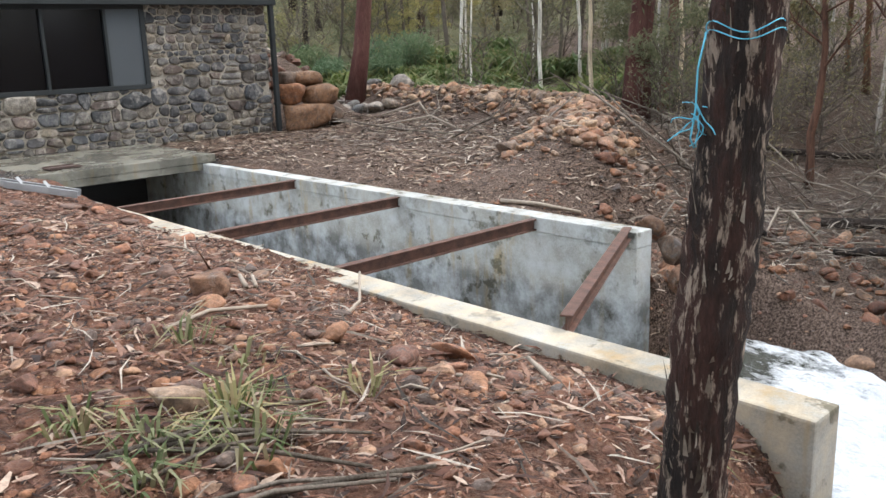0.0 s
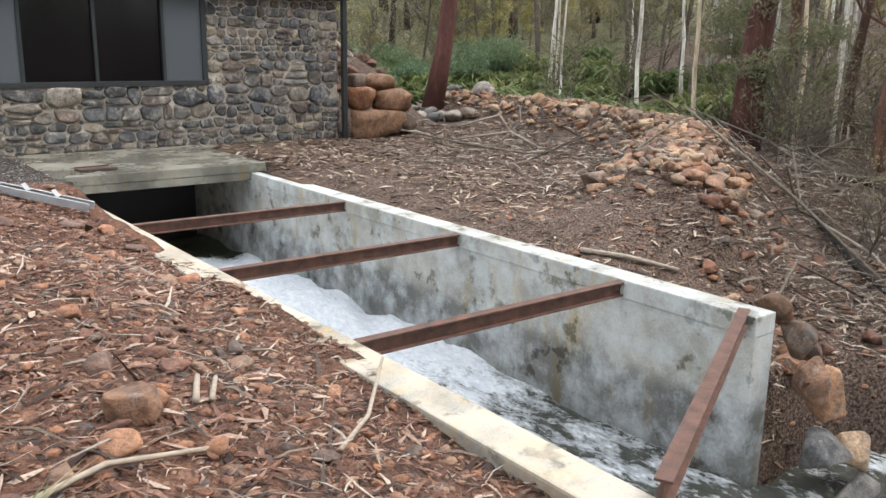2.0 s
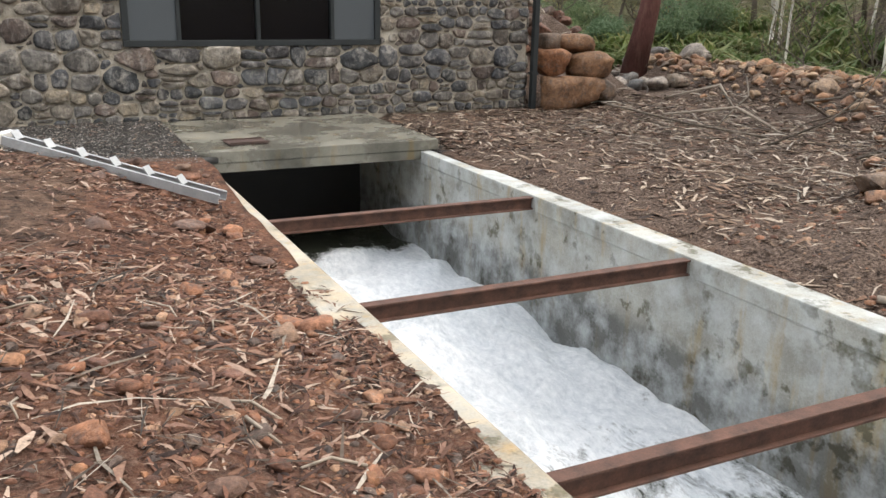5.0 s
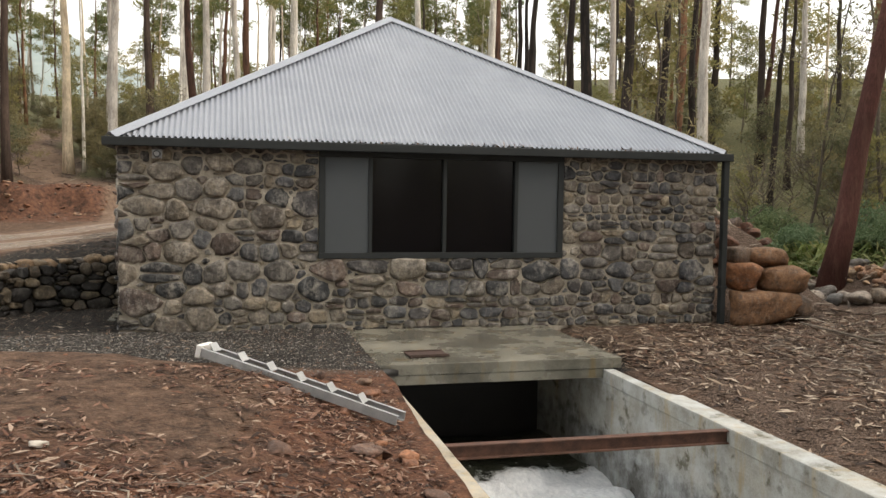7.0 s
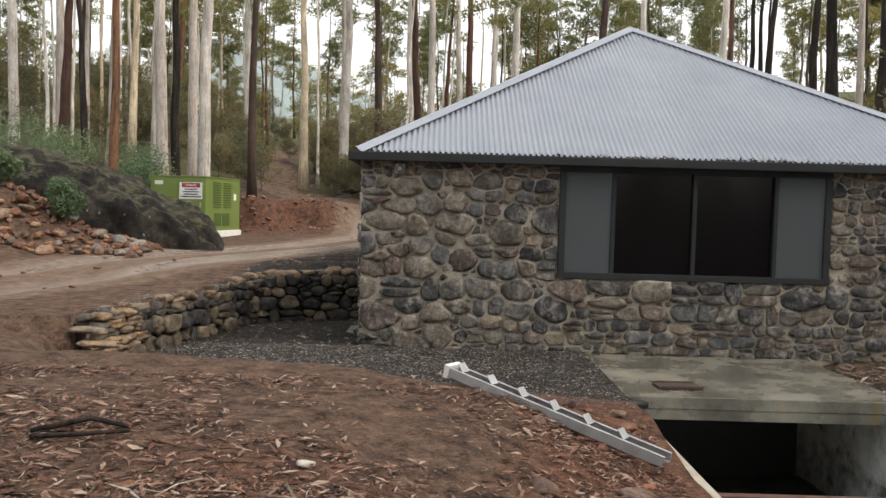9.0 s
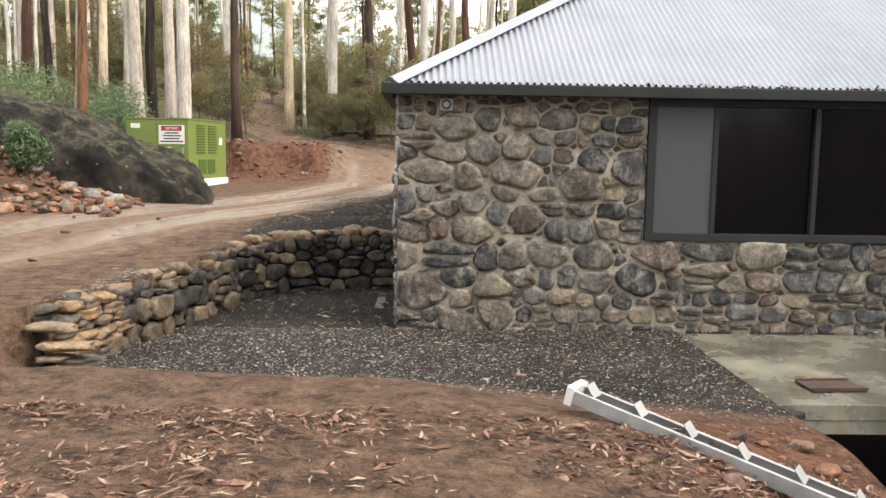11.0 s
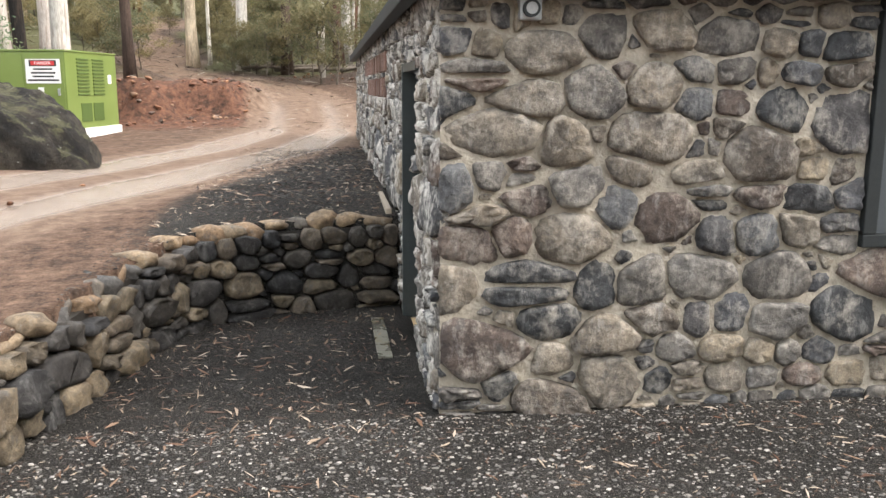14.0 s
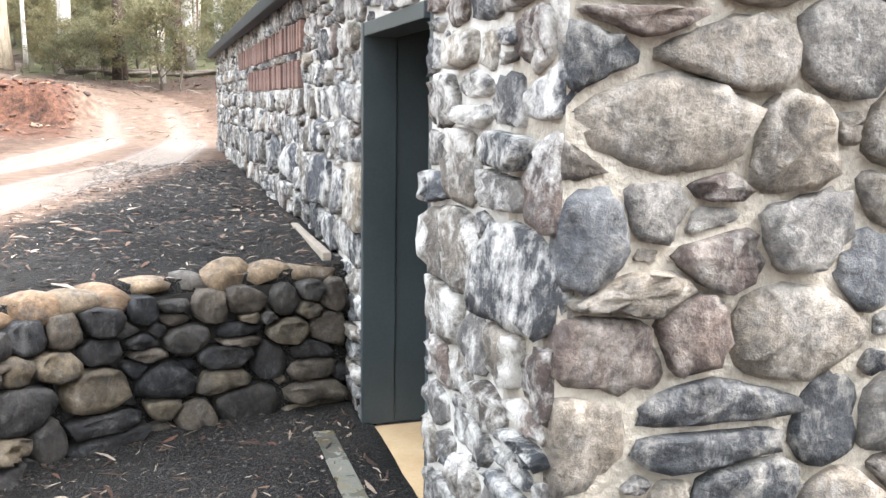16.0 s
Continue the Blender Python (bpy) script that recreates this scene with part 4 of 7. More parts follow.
# ---- window, doorway ----
window_1 = tagged(new("window_1"), "wide window with dark frame, black glass and grey screened side panels", "window", kind="structure")
YF = WY0 - 0.05
for dims in ((WINX0, YF, WINZ0, WINX1, WY0 + 0.1, WINZ0 + 0.085), (WINX0, YF, WINZ1 - 0.075, WINX1, WY0 + 0.1, WINZ1), (WINX0, YF, WINZ0 + 0.087, WINX0 + 0.09, WY0 + 0.1, WINZ1 - 0.077), (WINX1 - 0.09, YF, WINZ0 + 0.087, WINX1, WY0 + 0.1, WINZ1 - 0.077)):
    part("window_frame", box_mesh("window_frame", dims, M_DARKSTEEL, 0.008), window_1)
for x in (4.37, 5.475, 6.58):
    part("mullion", box_mesh("mullion", (x, YF + 0.012, WINZ0 + 0.087, x + 0.055, WY0 + 0.09, WINZ1 - 0.077), M_DARKSTEEL, 0.006), window_1)
for a, b in ((WINX0 + 0.092, 4.368), (6.637, WINX1 - 0.092)):
    part("screen_panel", box_mesh("screen_panel", (a, YF + 0.03, WINZ0 + 0.087, b, YF + 0.045, WINZ1 - 0.077), M_MESH), window_1, "grey perforated screen")
gm, gn, gl, gb = mat("black_window_glass", 0.12, 0, 0.25)
gb.inputs["Base Color"].default_value = (0.004, 0.004, 0.005, 1)
for a, b in ((4.427, 5.473), (5.532, 6.578)):
    part("pane", box_mesh("pane", (a, WY0 + 0.03, WINZ0 + 0.087, b, WY0 + 0.045, WINZ1 - 0.077), gm), window_1, "black glass pane")

door_1 = tagged(new("door_1"), "open doorway with a dark grey-green steel frame", "doorway", kind="structure")
part("jamb", box_mesh("jamb", (WX0 + 0.015, DY1 - 0.05, DZ0, WX0 + 0.2, DY1, DZ1), M_DOORSTEEL, 0.006), door_1)
part("jamb", box_mesh("jamb", (WX0 + 0.045, DY0, DZ0, WX0 + 0.2, DY0 + 0.05, DZ1), M_DOORSTEEL, 0.006), door_1)
part("lintel", box_mesh("lintel", (WX0 + 0.02, DY0 + 0.052, DZ1 - 0.07, WX0 + 0.2, DY1 - 0.052, DZ1), M_DOORSTEEL, 0.006), door_1)
part("reveal", box_mesh("reveal", (WX0 + 0.202, DY1 - 0.04, DZ0, WX0 + 1.1, DY1, DZ1 - 0.02), M_DOORSTEEL), door_1, "dark green-grey door leaf standing open")
part("threshold", box_mesh("threshold", (WX0 - 0.15, DY0 - 0.02, DZ0 - 0.05, WX0 + 0.36, DY1 - 0.06, DZ0 - 0.004), M_PLY, 0.004), door_1, "tan board laid over the door sill")

# ---- channel ----
bm = bmesh.new()
box(bm, CH_R, CH_END_R, -2.6, CH_RO, 15.7, CH_TOP - 0.175)
box(bm, CH_R - 0.012, CH_END_R - 0.004, CH_TOP - 0.1745, CH_RO + 0.004, 15.7, CH_TOP - 0.01, 0.014)
tagged(new("channel_wall_right", bm_mesh("channel_wall_right", bm, M_CONC)), "stained concrete side wall of the outfall channel", "concrete wall", kind="structure")
tagged(new("channel_wall_left", box_mesh("channel_wall_left", (CH_LO, CH_END_L, -2.6, CH_L, 15.7, CH_TOP), M_CONC_SOIL, 0.018)), "low concrete side wall of the outfall channel, half buried in soil", "concrete wall", kind="structure")
# culvert back coloured black to stand for the deep shade under the slab
tagged(new("channel_end", box_mesh("channel_end", (CH_L + 0.003, 15.4, -2.6, CH_R - 0.003, 15.7, CH_TOP - 0.06), M_BLACK)), "back of the culvert under the building, its darkness put into the colour", "concrete wall", kind="structure")
bm = bmesh.new()
box(bm, 3.93, 13.09, CH_TOP + 0.003, 7.1, 15.77, -0.035, 0.01)
box(bm, CH_L + 0.004, 13.1, -0.28, CH_R - 0.016, 15.38, CH_TOP + 0.001)
tagged(new("cover_slab", bm_mesh("cover_slab", bm, M_SLAB)), "damp concrete cover slab over the channel", "concrete slab", kind="structure")


def steel_beam(a, b, h=0.125, w=0.085):
    """A rusty rolled steel channel between two points, its web standing."""
    a, b = Vector(a), Vector(b)
    ln = (b - a).length
    bm = bmesh.new()
    box(bm, 0, -w / 2, h - 0.014, ln, w / 2, h, 0.003)
    box(bm, 0, -w / 2, 0, ln, w / 2, 0.014, 0.003)
    box(bm, 0, -0.006, 0.0142, ln, 0.006, h - 0.0142)
    ob = new("steel_beam", bm_mesh("steel_beam", bm, M_RUST))
    d = (b - a).normalized()
    ob.matrix_basis = Matrix.Translation(a) @ Matrix((d, Vector((-d.y, d.x, 0)).normalized(), Vector((0, 0, 1)))).transposed().to_4x4()
    return tagged(ob, "rusty rolled steel beam spanning the concrete channel", "beam", "beams across the channel")


for y in (10.42, 8.12, 5.88):
    steel_beam((CH_L + 0.002, y, CH_TOP - 0.15), (CH_R - 0.002, y, CH_TOP - 0.16))
steel_beam((CH_L - 0.02, 3.3, CH_TOP - 0.02), (CH_R - 0.02, 4.68, CH_TOP - 0.15))


def water_sheet():
    xs = np.arange(CH_L + 0.004, 13.0, 0.06)
    ys = np.arange(-9, 15.3, 0.06)
    xs = np.append(xs[xs < CH_R - 0.03], np.append(CH_R - 0.004, xs[xs > CH_R + 0.03]))
    X, Y = np.meshgrid(xs, ys)
    Z = np.full(X.shape, WATER)
    foam = np.full(X.shape, 0.57)
    heap = np.exp(-((Y - 11.0) / 1.6) ** 2)
    Z += heap * 0.1 * (0.7 + 0.3 * np.sin(X * 2.2))
    foam += 0.13 * smoothstep(7.2, 9.2, Y) + 0.12 * heap
    foam -= 0.1 * smoothstep(5.0, 6.7, X) * smoothstep(7.8, 5.5, Y) * smoothstep(3.0, 4.0, Y)
    foam -= 0.35 * smoothstep(12.9, 13.8, Y)
    foam += 0.12 * smoothstep(3.8, 2.0, Y)
    Z -= 0.28 * smoothstep(4.6, 1.5, Y)
    rng = np.random.RandomState(3)
    tur = np.array([noise.turbulence(Vector((x * 1.3, y * 0.8, 0.5)), 5, False, noise_basis="PERLIN_ORIGINAL", amplitude_scale=0.6, frequency_scale=2.1) for x, y in zip(X.ravel(), Y.ravel())]).reshape(X.shape)
    Z += (0.06 + 0.04 * smoothstep(6, 9, Y) * smoothstep(13.8, 12.0, Y)) * (tur - 0.5)
    amp = 0.017 + 0.01 * smoothstep(4, 9, Y) * smoothstep(13.5, 11.5, Y) + 0.03 * smoothstep(4.4, 2.5, Y)
    for k in range(34):
        f = rng.uniform(3, 26)
        a = rng.uniform(0, 2 * math.pi)
        Z += amp * 0.9 / (1 + f * 0.22) * np.sin(f * (X * math.cos(a) + 0.55 * Y * math.sin(a)) + rng.uniform(0, 6) + 1.2 * np.sin(X * 1.9 + k) + 1.1 * np.cos(Y * 1.3 - k))
    nx = len(xs)
    keep = lambda i, j: (xs[i + 1] <= CH_R or (ys[j + 1] < CH_END_R - 0.05 and xs[i] < 9.2))
    fs = [(j * nx + i, j * nx + i + 1, (j + 1) * nx + i + 1, (j + 1) * nx + i) for j in range(len(ys) - 1) for i in range(nx - 1) if keep(i, j)]
    me = mesh_of("water", np.stack([X, Y, Z], -1).reshape(-1, 3).tolist(), fs, M_WATER, True)
    at = me.attributes.new("foam", "FLOAT", "POINT")
    at.data.foreach_set("value", foam.ravel().astype(np.float32))
    tagged(new("water", me), "foaming white water rushing out of the culvert", "water", kind="structure")


water_sheet()

# ---- forest ----
def leaf_cloud(s, c, r, n, rng, size=0.16, flat=0.6):
    """Many small leaf quads round a centre, hanging as gum leaves do."""
    for _ in range(n):
        while True:
            d = Vector((rng.uniform(-1, 1), rng.uniform(-1, 1), rng.uniform(-1, 1)))
            if d.length < 1:
                break
        p = c + Vector((d.x * r, d.y * r, d.z * r * flat))
        a = Vector((rng.uniform(-1, 1), rng.uniform(-1, 1), rng.uniform(-1.3, 0.5))).normalized() * size * rng.uniform(0.6, 1.4)
        b = a.cross(Vector((rng.uniform(-1, 1), rng.uniform(-1, 1), rng.uniform(-1, 1)))).normalized() * size * 0.24
        s.add([p - a, p + b, p + a, p - b], [(0, 1, 2, 3)])


def tree_meshes(seed, h, r, bark, crown_from=0.55, lean=0.03, limbs=9, leaves=150, leaf=0.17, spread=2.4, foliage=None, wob=0.12):
    rng = random.Random(seed)
    pts, rad = [], []
    lx, ly = rng.uniform(-lean, lean), rng.uniform(-lean, lean)
    px = py = 0.0
    n = 13
    for i in range(n + 1):
        t = i / n
        px += rng.uniform(-wob, wob) * (0.3 + t)
        py += rng.uniform(-wob, wob) * (0.3 + t)
        pts.append((lx * t * h + px, ly * t * h + py, t * h - 0.3 * (i == 0)))
        rad.append(r * (1.3 if i == 0 else 1.0) * (1 - 0.78 * t))
    wood, crown = Soup(), Soup()
    wood.add(*tube(pts, rad, 9, rough=0.06, seed=seed))
    for k in range(limbs):
        t = crown_from + (0.98 - crown_from) * (k + rng.random() * 0.7) / limbs
        i = min(n - 1, int(t * n))
        b = Vector(pts[i]).lerp(Vector(pts[i + 1]), t * n - i)
        a = rng.uniform(0, 2 * math.pi)
        ln = spread * rng.uniform(0.5, 1.15) * (1.15 - 0.5 * t)
        d = Vector((math.cos(a), math.sin(a), rng.uniform(0.35, 1.1))).normalized()
        e = b + d * ln + Vector((rng.uniform(-0.3, 0.3), rng.uniform(-0.3, 0.3), 0.25 * ln))
        mid = b.lerp(e, 0.5) + Vector((rng.uniform(-0.2, 0.2), rng.uniform(-0.2, 0.2), -0.12 * ln))
        rr = max(0.02, rad[i] * 0.42)
        wood.add(*tube([b, mid, e], [rr, rr * 0.65, rr * 0.25], 5, cap=False))
        for _ in range(2):
            e2 = mid.lerp(e, rng.random()) + Vector((rng.uniform(-1, 1), rng.uniform(-1, 1), rng.uniform(0.1, 1))) * spread * 0.35
            wood.add(*tube([mid, e2], [rr * 0.5, rr * 0.15], 4, cap=False))
            leaf_cloud(crown, e2, spread * 0.34, leaves // 3, rng, leaf)
        leaf_cloud(crown, e, spread * 0.42, leaves // 3, rng, leaf)
    return wood.mesh("trunk", bark, True), crown.mesh("crown", foliage or M_LEAF)


def plant(name, meshes, x, y, turn, scale, label, category, group, zoff=0.0, tilt=(0, 0)):
    ob = new(name)
    ob.matrix_basis = pose(x, y, height(x, y) + zoff, tilt[0], tilt[1], turn) @ Matrix.Scale(scale, 4)
    for pn, me in zip(("trunk", "crown"), meshes):
        part(pn, me, ob)
    return tagged(ob, label, category, group)


PALE = [tree_meshes(10 + i, 19 + 2 * i, 0.25, M_BARK_PALE, 0.74, 0.05, 7, 54, 0.22, 2.6) for i in range(4)]
REDT = [tree_meshes(20 + i, 18 + 2 * i, 0.24, M_BARK_RED, 0.72, 0.05, 6, 54, 0.22, 2.4) for i in range(3)]
DARK = [tree_meshes(30 + i, 19 + 2 * i, 0.24, M_BARK_DARK, 0.74, 0.03, 6, 48, 0.22, 2.2) for i in range(2)]
def clumpy_gum(seed, h, r, bark, limbs=11, spread=2.6):
    """A gum whose leaves sit in small separate clumps at the ends of bare, rising limbs."""
    rng = random.Random(seed)
    pts, x, y = [], 0.0, 0.0
    for i in range(12):
        x += rng.uniform(-0.14, 0.14)
        y += rng.uniform(-0.14, 0.14)
        pts.append(Vector((x, y, h * i / 11 - 0.3 * (i == 0))))
    wood, crown = Soup(), Soup()
    wood.add(*tube(pts, [r * (1.25 if i == 0 else 1) * (1 - 0.075 * i) for i in range(12)], 8, rough=0.05, seed=seed))
    for k in range(limbs):
        t = 0.42 + 0.56 * (k + rng.random() * 0.6) / limbs
        i = min(10, int(t * 11))
        b = pts[i].lerp(pts[i + 1], t * 11 - i)
        a, ln = rng.uniform(0, 6.28), spread * rng.uniform(0.5, 1.1) * (1.25 - 0.6 * t)
        e = b + Vector((math.cos(a), math.sin(a), rng.uniform(0.5, 1.3))).normalized() * ln
        mid = b.lerp(e, 0.5) + Vector((rng.uniform(-0.2, 0.2), rng.uniform(-0.2, 0.2), -0.1 * ln))
        rr = max(0.018, r * 0.34 * (1.1 - t))
        wood.add(*tube([b, mid, e], [rr, rr * 0.7, rr * 0.3], 5, cap=False))
        for q in range(4):
            c = mid.lerp(e, 0.35 + 0.22 * q) + Vector((rng.uniform(-0.6, 0.6), rng.uniform(-0.6, 0.6), rng.uniform(-0.1, 0.6)))
            wood.add(*tube([mid.lerp(e, 0.25 + 0.2 * q), c], [rr * 0.4, rr * 0.15], 4, cap=False))
            leaf_cloud(crown, c, rng.uniform(0.45, 0.85), 46, rng, 0.19, 0.55)
    return wood.mesh("trunk", bark, True), crown.mesh("crown", M_LEAF)


CLUMPY = [clumpy_gum(200 + i, 13 + 1.5 * i, 0.15, (M_BARK_PALE, M_BARK_GREY, M_BARK_PALE, M_BARK_RED)[i]) for i in range(4)]
SLIM = [tree_meshes(40 + i, 8 + 2 * i, 0.075, M_BARK_GREY, 0.25, 0.12, 11, 54, 0.13, 1.6, M_SCRUB, 0.1) for i in range(4)]
THICK = [tree_meshes(45 + i, 9 + 2 * i, 0.09, M_BARK_GREY, 0.1, 0.08, 14, 130, 0.24, 2.4, M_SAPLING, 0.1) for i in range(3)]
TWIGS = [tree_meshes(53 + i, 2.6, 0.03, M_BARK_GREY, 0.05, 0.3, 20, 15, 0.07, 1.5, M_SCRUB, 0.14) for i in range(3)]
BARE = [tree_meshes(63 + i, 9, 0.11, M_BARK_RED, 0.3, 0.14, 12, 24, 0.13, 1.8, M_SCRUB, 0.2) for i in range(3)]
SHRUB = [tree_meshes(50 + i, 3.2, 0.04, M_BARK_GREY, 0.08, 0.2, 13, 200, 0.1, 1.4, M_SCRUB, 0.1) for i in range(3)]
POLE = [tree_meshes(56 + i, 13 + i, 0.09, M_BARK_PALE, 0.62, 0.06, 6, 90, 0.2, 1.6, M_LEAF, 0.12) for i in range(3)]
LABEL = {"p": "tall pale-barked gum tree", "r": "tall gum tree with red-brown bark", "d": "tall gum tree with charred black trunk"}
KIND = {"p": PALE, "r": REDT, "d": DARK}
# kind, x, y, girth: the trunks that stand out near the clearing
STANDOUT = [("p", -6.4, 34, 1.0), ("d", -7.3, 34, 0.75), ("p", -8.5, 36, 0.95), ("p", -10.4, 38, 0.7), ("r", -8.8, 32, 0.7), ("d", -10.4, 34, 0.6), ("p", -14, 40, 0.9), ("r", -6.0, 40, 0.8), ("p", -5.65, 51, 1.05), ("p", -3.4, 50, 1.05), ("r", -1.4, 48, 0.95),
            ("r", 9.3, 48, 1.1), ("r", 15.9, 45.6, 0.9), ("d", 16.4, 43.6, 0.9), ("d", 18.0, 41.6, 1.0)]
STANDOUT += [("d", 18.2, 39.6, 1.2), ("d", 19.6, 39.0, 1.2), ("r", 21.2, 37.6, 0.9), ("p", 20.2, 33.6, 0.95), ("p", 16.3, 49.6, 1.0), ("p", 12.5, 50, 1.0), ("p", -0.2, 56, 1.1), ("r", 3.5, 52, 1.0), ("p", 6.0, 55, 1.1)]
for i, (k, x, y, g) in enumerate(STANDOUT):
    plant("gum_tree", KIND[k][i % len(KIND[k])], x, y, i * 67 % 360, g, LABEL[k] + " at the forest edge", "tree", "gum trees of the forest")
rng = random.Random(77)
spots = [(s[1], s[2]) for s in STANDOUT]


def free(x, y, gap):
    return float(dist_line(x, y, ROAD)[0]) > (3.2 if y < 46 else 1.9) and not (-5 < x < 14 and y < 42) and all(math.hypot(x - u, y - w) > gap for u, w in spots)


count = 0
while count < 88:
    a = rng.uniform(-1.15, 1.0)
    d = 33 + 27 * rng.random() ** 0.9
    x, y = 2 + d * math.sin(a), 6 + d * math.cos(a)
    if not free(x, y, 1.5) or (x > 14 and y < 30 and rng.random() < 0.6):
        continue
    spots.append((x, y))
    k = rng.choice("ppppprrrd") if x < 8 else rng.choice("pprrddd")
    plant("gum_tree", rng.choice(KIND[k]), x, y, rng.uniform(0, 360), rng.uniform(0.5, 1.0), LABEL[k] + " in the forest", "tree", "gum trees of the forest")
    count += 1
# leafy saplings that close the forest between the trunks
count = 0
while count < 190:
    a, d = (rng.uniform(-1.2, 1.15), rng.uniform(52, 92)) if count < 150 else (rng.uniform(-0.75, 0.15), rng.uniform(56, 84))
    x, y = 2 + d * math.sin(a), 6 + d * math.cos(a)
    if free(x, y, 1.0):
        plant("sapling", rng.choice(THICK), x, y, rng.uniform(0, 360), rng.uniform(0.3, 0.6), "leafy olive-green gum sapling in the forest", "tree", "saplings between the trunks")
        count += 1
# gums with airy crowns in the middle distance
for lo, hi, near, far, total in ((-0.85, 0.02, 56, 96, 85), (0.02, 0.62, 56, 84, 46)):
    count = 0
    while count < total:
        a, d = rng.uniform(lo, hi), rng.uniform(near, far)
        x, y = 2 + d * math.sin(a), 6 + d * math.cos(a)
        if free(x, y, 1.0):
            plant("gum_tree", rng.choice(CLUMPY), x, y, rng.uniform(0, 360), rng.uniform(0.6, 1.0), "slender gum with an airy clumped crown", "tree", "airy gums of the forest")
            count += 1
# leafy young gums closing the view up the track
count = 0
while count < 22:
    a, d = rng.uniform(-0.72, 0.1), rng.uniform(66, 98)
    x, y = 2 + d * math.sin(a), 6 + d * math.cos(a)
    if free(x, y, 1.0):
        plant("young_gum", rng.choice(THICK), x, y, rng.uniform(0, 360), rng.uniform(0.4, 0.65), "leafy golden-green young gum far up the track", "tree", "young gums up the track")
        count += 1
for i in range(60):
    k = rng.randrange(10, len(ROAD) - 1)
    t, off = rng.random(), rng.choice((-1, 1)) * rng.uniform(1.7, 4.5)
    x, y = ROAD[k][0] + t * (ROAD[k + 1][0] - ROAD[k][0]) + off, ROAD[k][1] + t * (ROAD[k + 1][1] - ROAD[k][1])
    if float(dist_line(x, y, ROAD)[0]) > 1.5:
        plant("track_shrub", rng.choice(SHRUB), x, y, rng.uniform(0, 360), rng.uniform(0.3, 0.7), "low olive-green shrub beside the forest track", "shrub", "shrubs beside the track")
# dense green growth behind the building's far corner
for i in range(9):
    x, y = rng.uniform(24, 44), rng.uniform(44, 60)
    plant("sapling", rng.choice(THICK), x, y, rng.uniform(0, 360), rng.uniform(0.7, 1.0), "leafy olive-green gum sapling in the forest", "tree", "saplings between the trunks")
# undergrowth on the slope beyond the clearing
for i in range(80):
    x, y = rng.uniform(17, 44), rng.uniform(25, 50)
    kind = rng.random()
    plant("shrub", rng.choice(TWIGS if kind < 0.3 else SHRUB if kind < 0.65 else THICK), x, y, rng.uniform(0, 360), rng.uniform(0.22, 0.4) if kind >= 0.65 else rng.uniform(0.6, 1.1), "tangled olive-green undergrowth on the slope", "shrub", "undergrowth on the slope")
# slender scrub trees towards the creek
count = 0
while count < 48:
    x, y = rng.uniform(15.5, 42), rng.uniform(-4, 36)
    if x < 19 and rng.random() < 0.75:
        continue
    plant("scrub_tree", rng.choice(SLIM), x, y, rng.uniform(0, 360), rng.uniform(0.7, 1.25), "slender grey scrub tree with thin olive foliage", "tree", "scrub trees by the creek")
    count += 1
for i in range(84):
    x, y = rng.uniform(16.5, 44), rng.uniform(-6, 36)
    plant("shrub", rng.choice(SHRUB if i % 3 == 0 else TWIGS), x, y, rng.uniform(0, 360), rng.uniform(0.5, 1.1), "tangled olive-grey shrub by the creek", "shrub", "shrubs by the creek")
for i in range(20):
    x, y = rng.uniform(32, 60), rng.uniform(-10, 45)
    plant("sapling", rng.choice(THICK), x, y, rng.uniform(0, 360), rng.uniform(0.8, 1.3), "leafy olive-green gum sapling in the forest", "tree", "saplings between the trunks")
for i in range(50):
    x, y = rng.uniform(17, 31), rng.uniform(0, 26)
    plant("bare_sapling", POLE[i % 3], x, y, rng.uniform(0, 360), rng.uniform(0.4, 0.75), "thin pale sapling standing in the creek scrub", "tree", "pale saplings by the creek")
# low scrub under the gums
for i in range(250):
    x, y = rng.uniform(-28, 22), rng.uniform(43, 78)
    if float(dist_line(x, y, ROAD)[0]) > 2.2:
        plant("scrub_bush", rng.choice(SHRUB), x, y, rng.uniform(0, 360), rng.uniform(0.5, 1.1), "low olive-green shrub under the gum trees", "shrub", "shrubs under the gums")
for i in range(70):
    a, d = rng.uniform(-0.75, 0.1), rng.uniform(36, 70)
    x, y = 2 + d * math.sin(a), 6 + d * math.cos(a)
    if free(x, y, 0.8):
        plant("gum_sapling", POLE[i % 3], x, y, rng.uniform(0, 360), rng.uniform(0.8, 1.2), "thin pale gum sapling with a sparse crown", "tree", "thin gum saplings")
# unseen forest added behind the path to shade the front wall
for i in range(60):
    a, d = rng.uniform(1.8, 4.6), rng.uniform(15, 42)
    x, y = 2 + d * math.sin(a), 4 + d * math.cos(a)
    if float(dist_line(x, y, ROAD)[0]) > 3:
        k = rng.choice("pprrd")
        plant("gum_tree", rng.choice(KIND[k]), x, y, rng.uniform(0, 360), rng.uniform(0.7, 1.1), LABEL[k] + " in the forest", "tree", "gum trees of the forest")
for i in range(50):
    a, d = rng.uniform(1.8, 4.6), rng.uniform(16, 38)
    x, y = 2 + d * math.sin(a), 4 + d * math.cos(a)
    if float(dist_line(x, y, ROAD)[0]) > 3:
        plant("sapling", rng.choice(THICK), x, y, rng.uniform(0, 360), rng.uniform(0.8, 1.2), "leafy olive-green gum sapling in the forest", "tree", "saplings between the trunks")

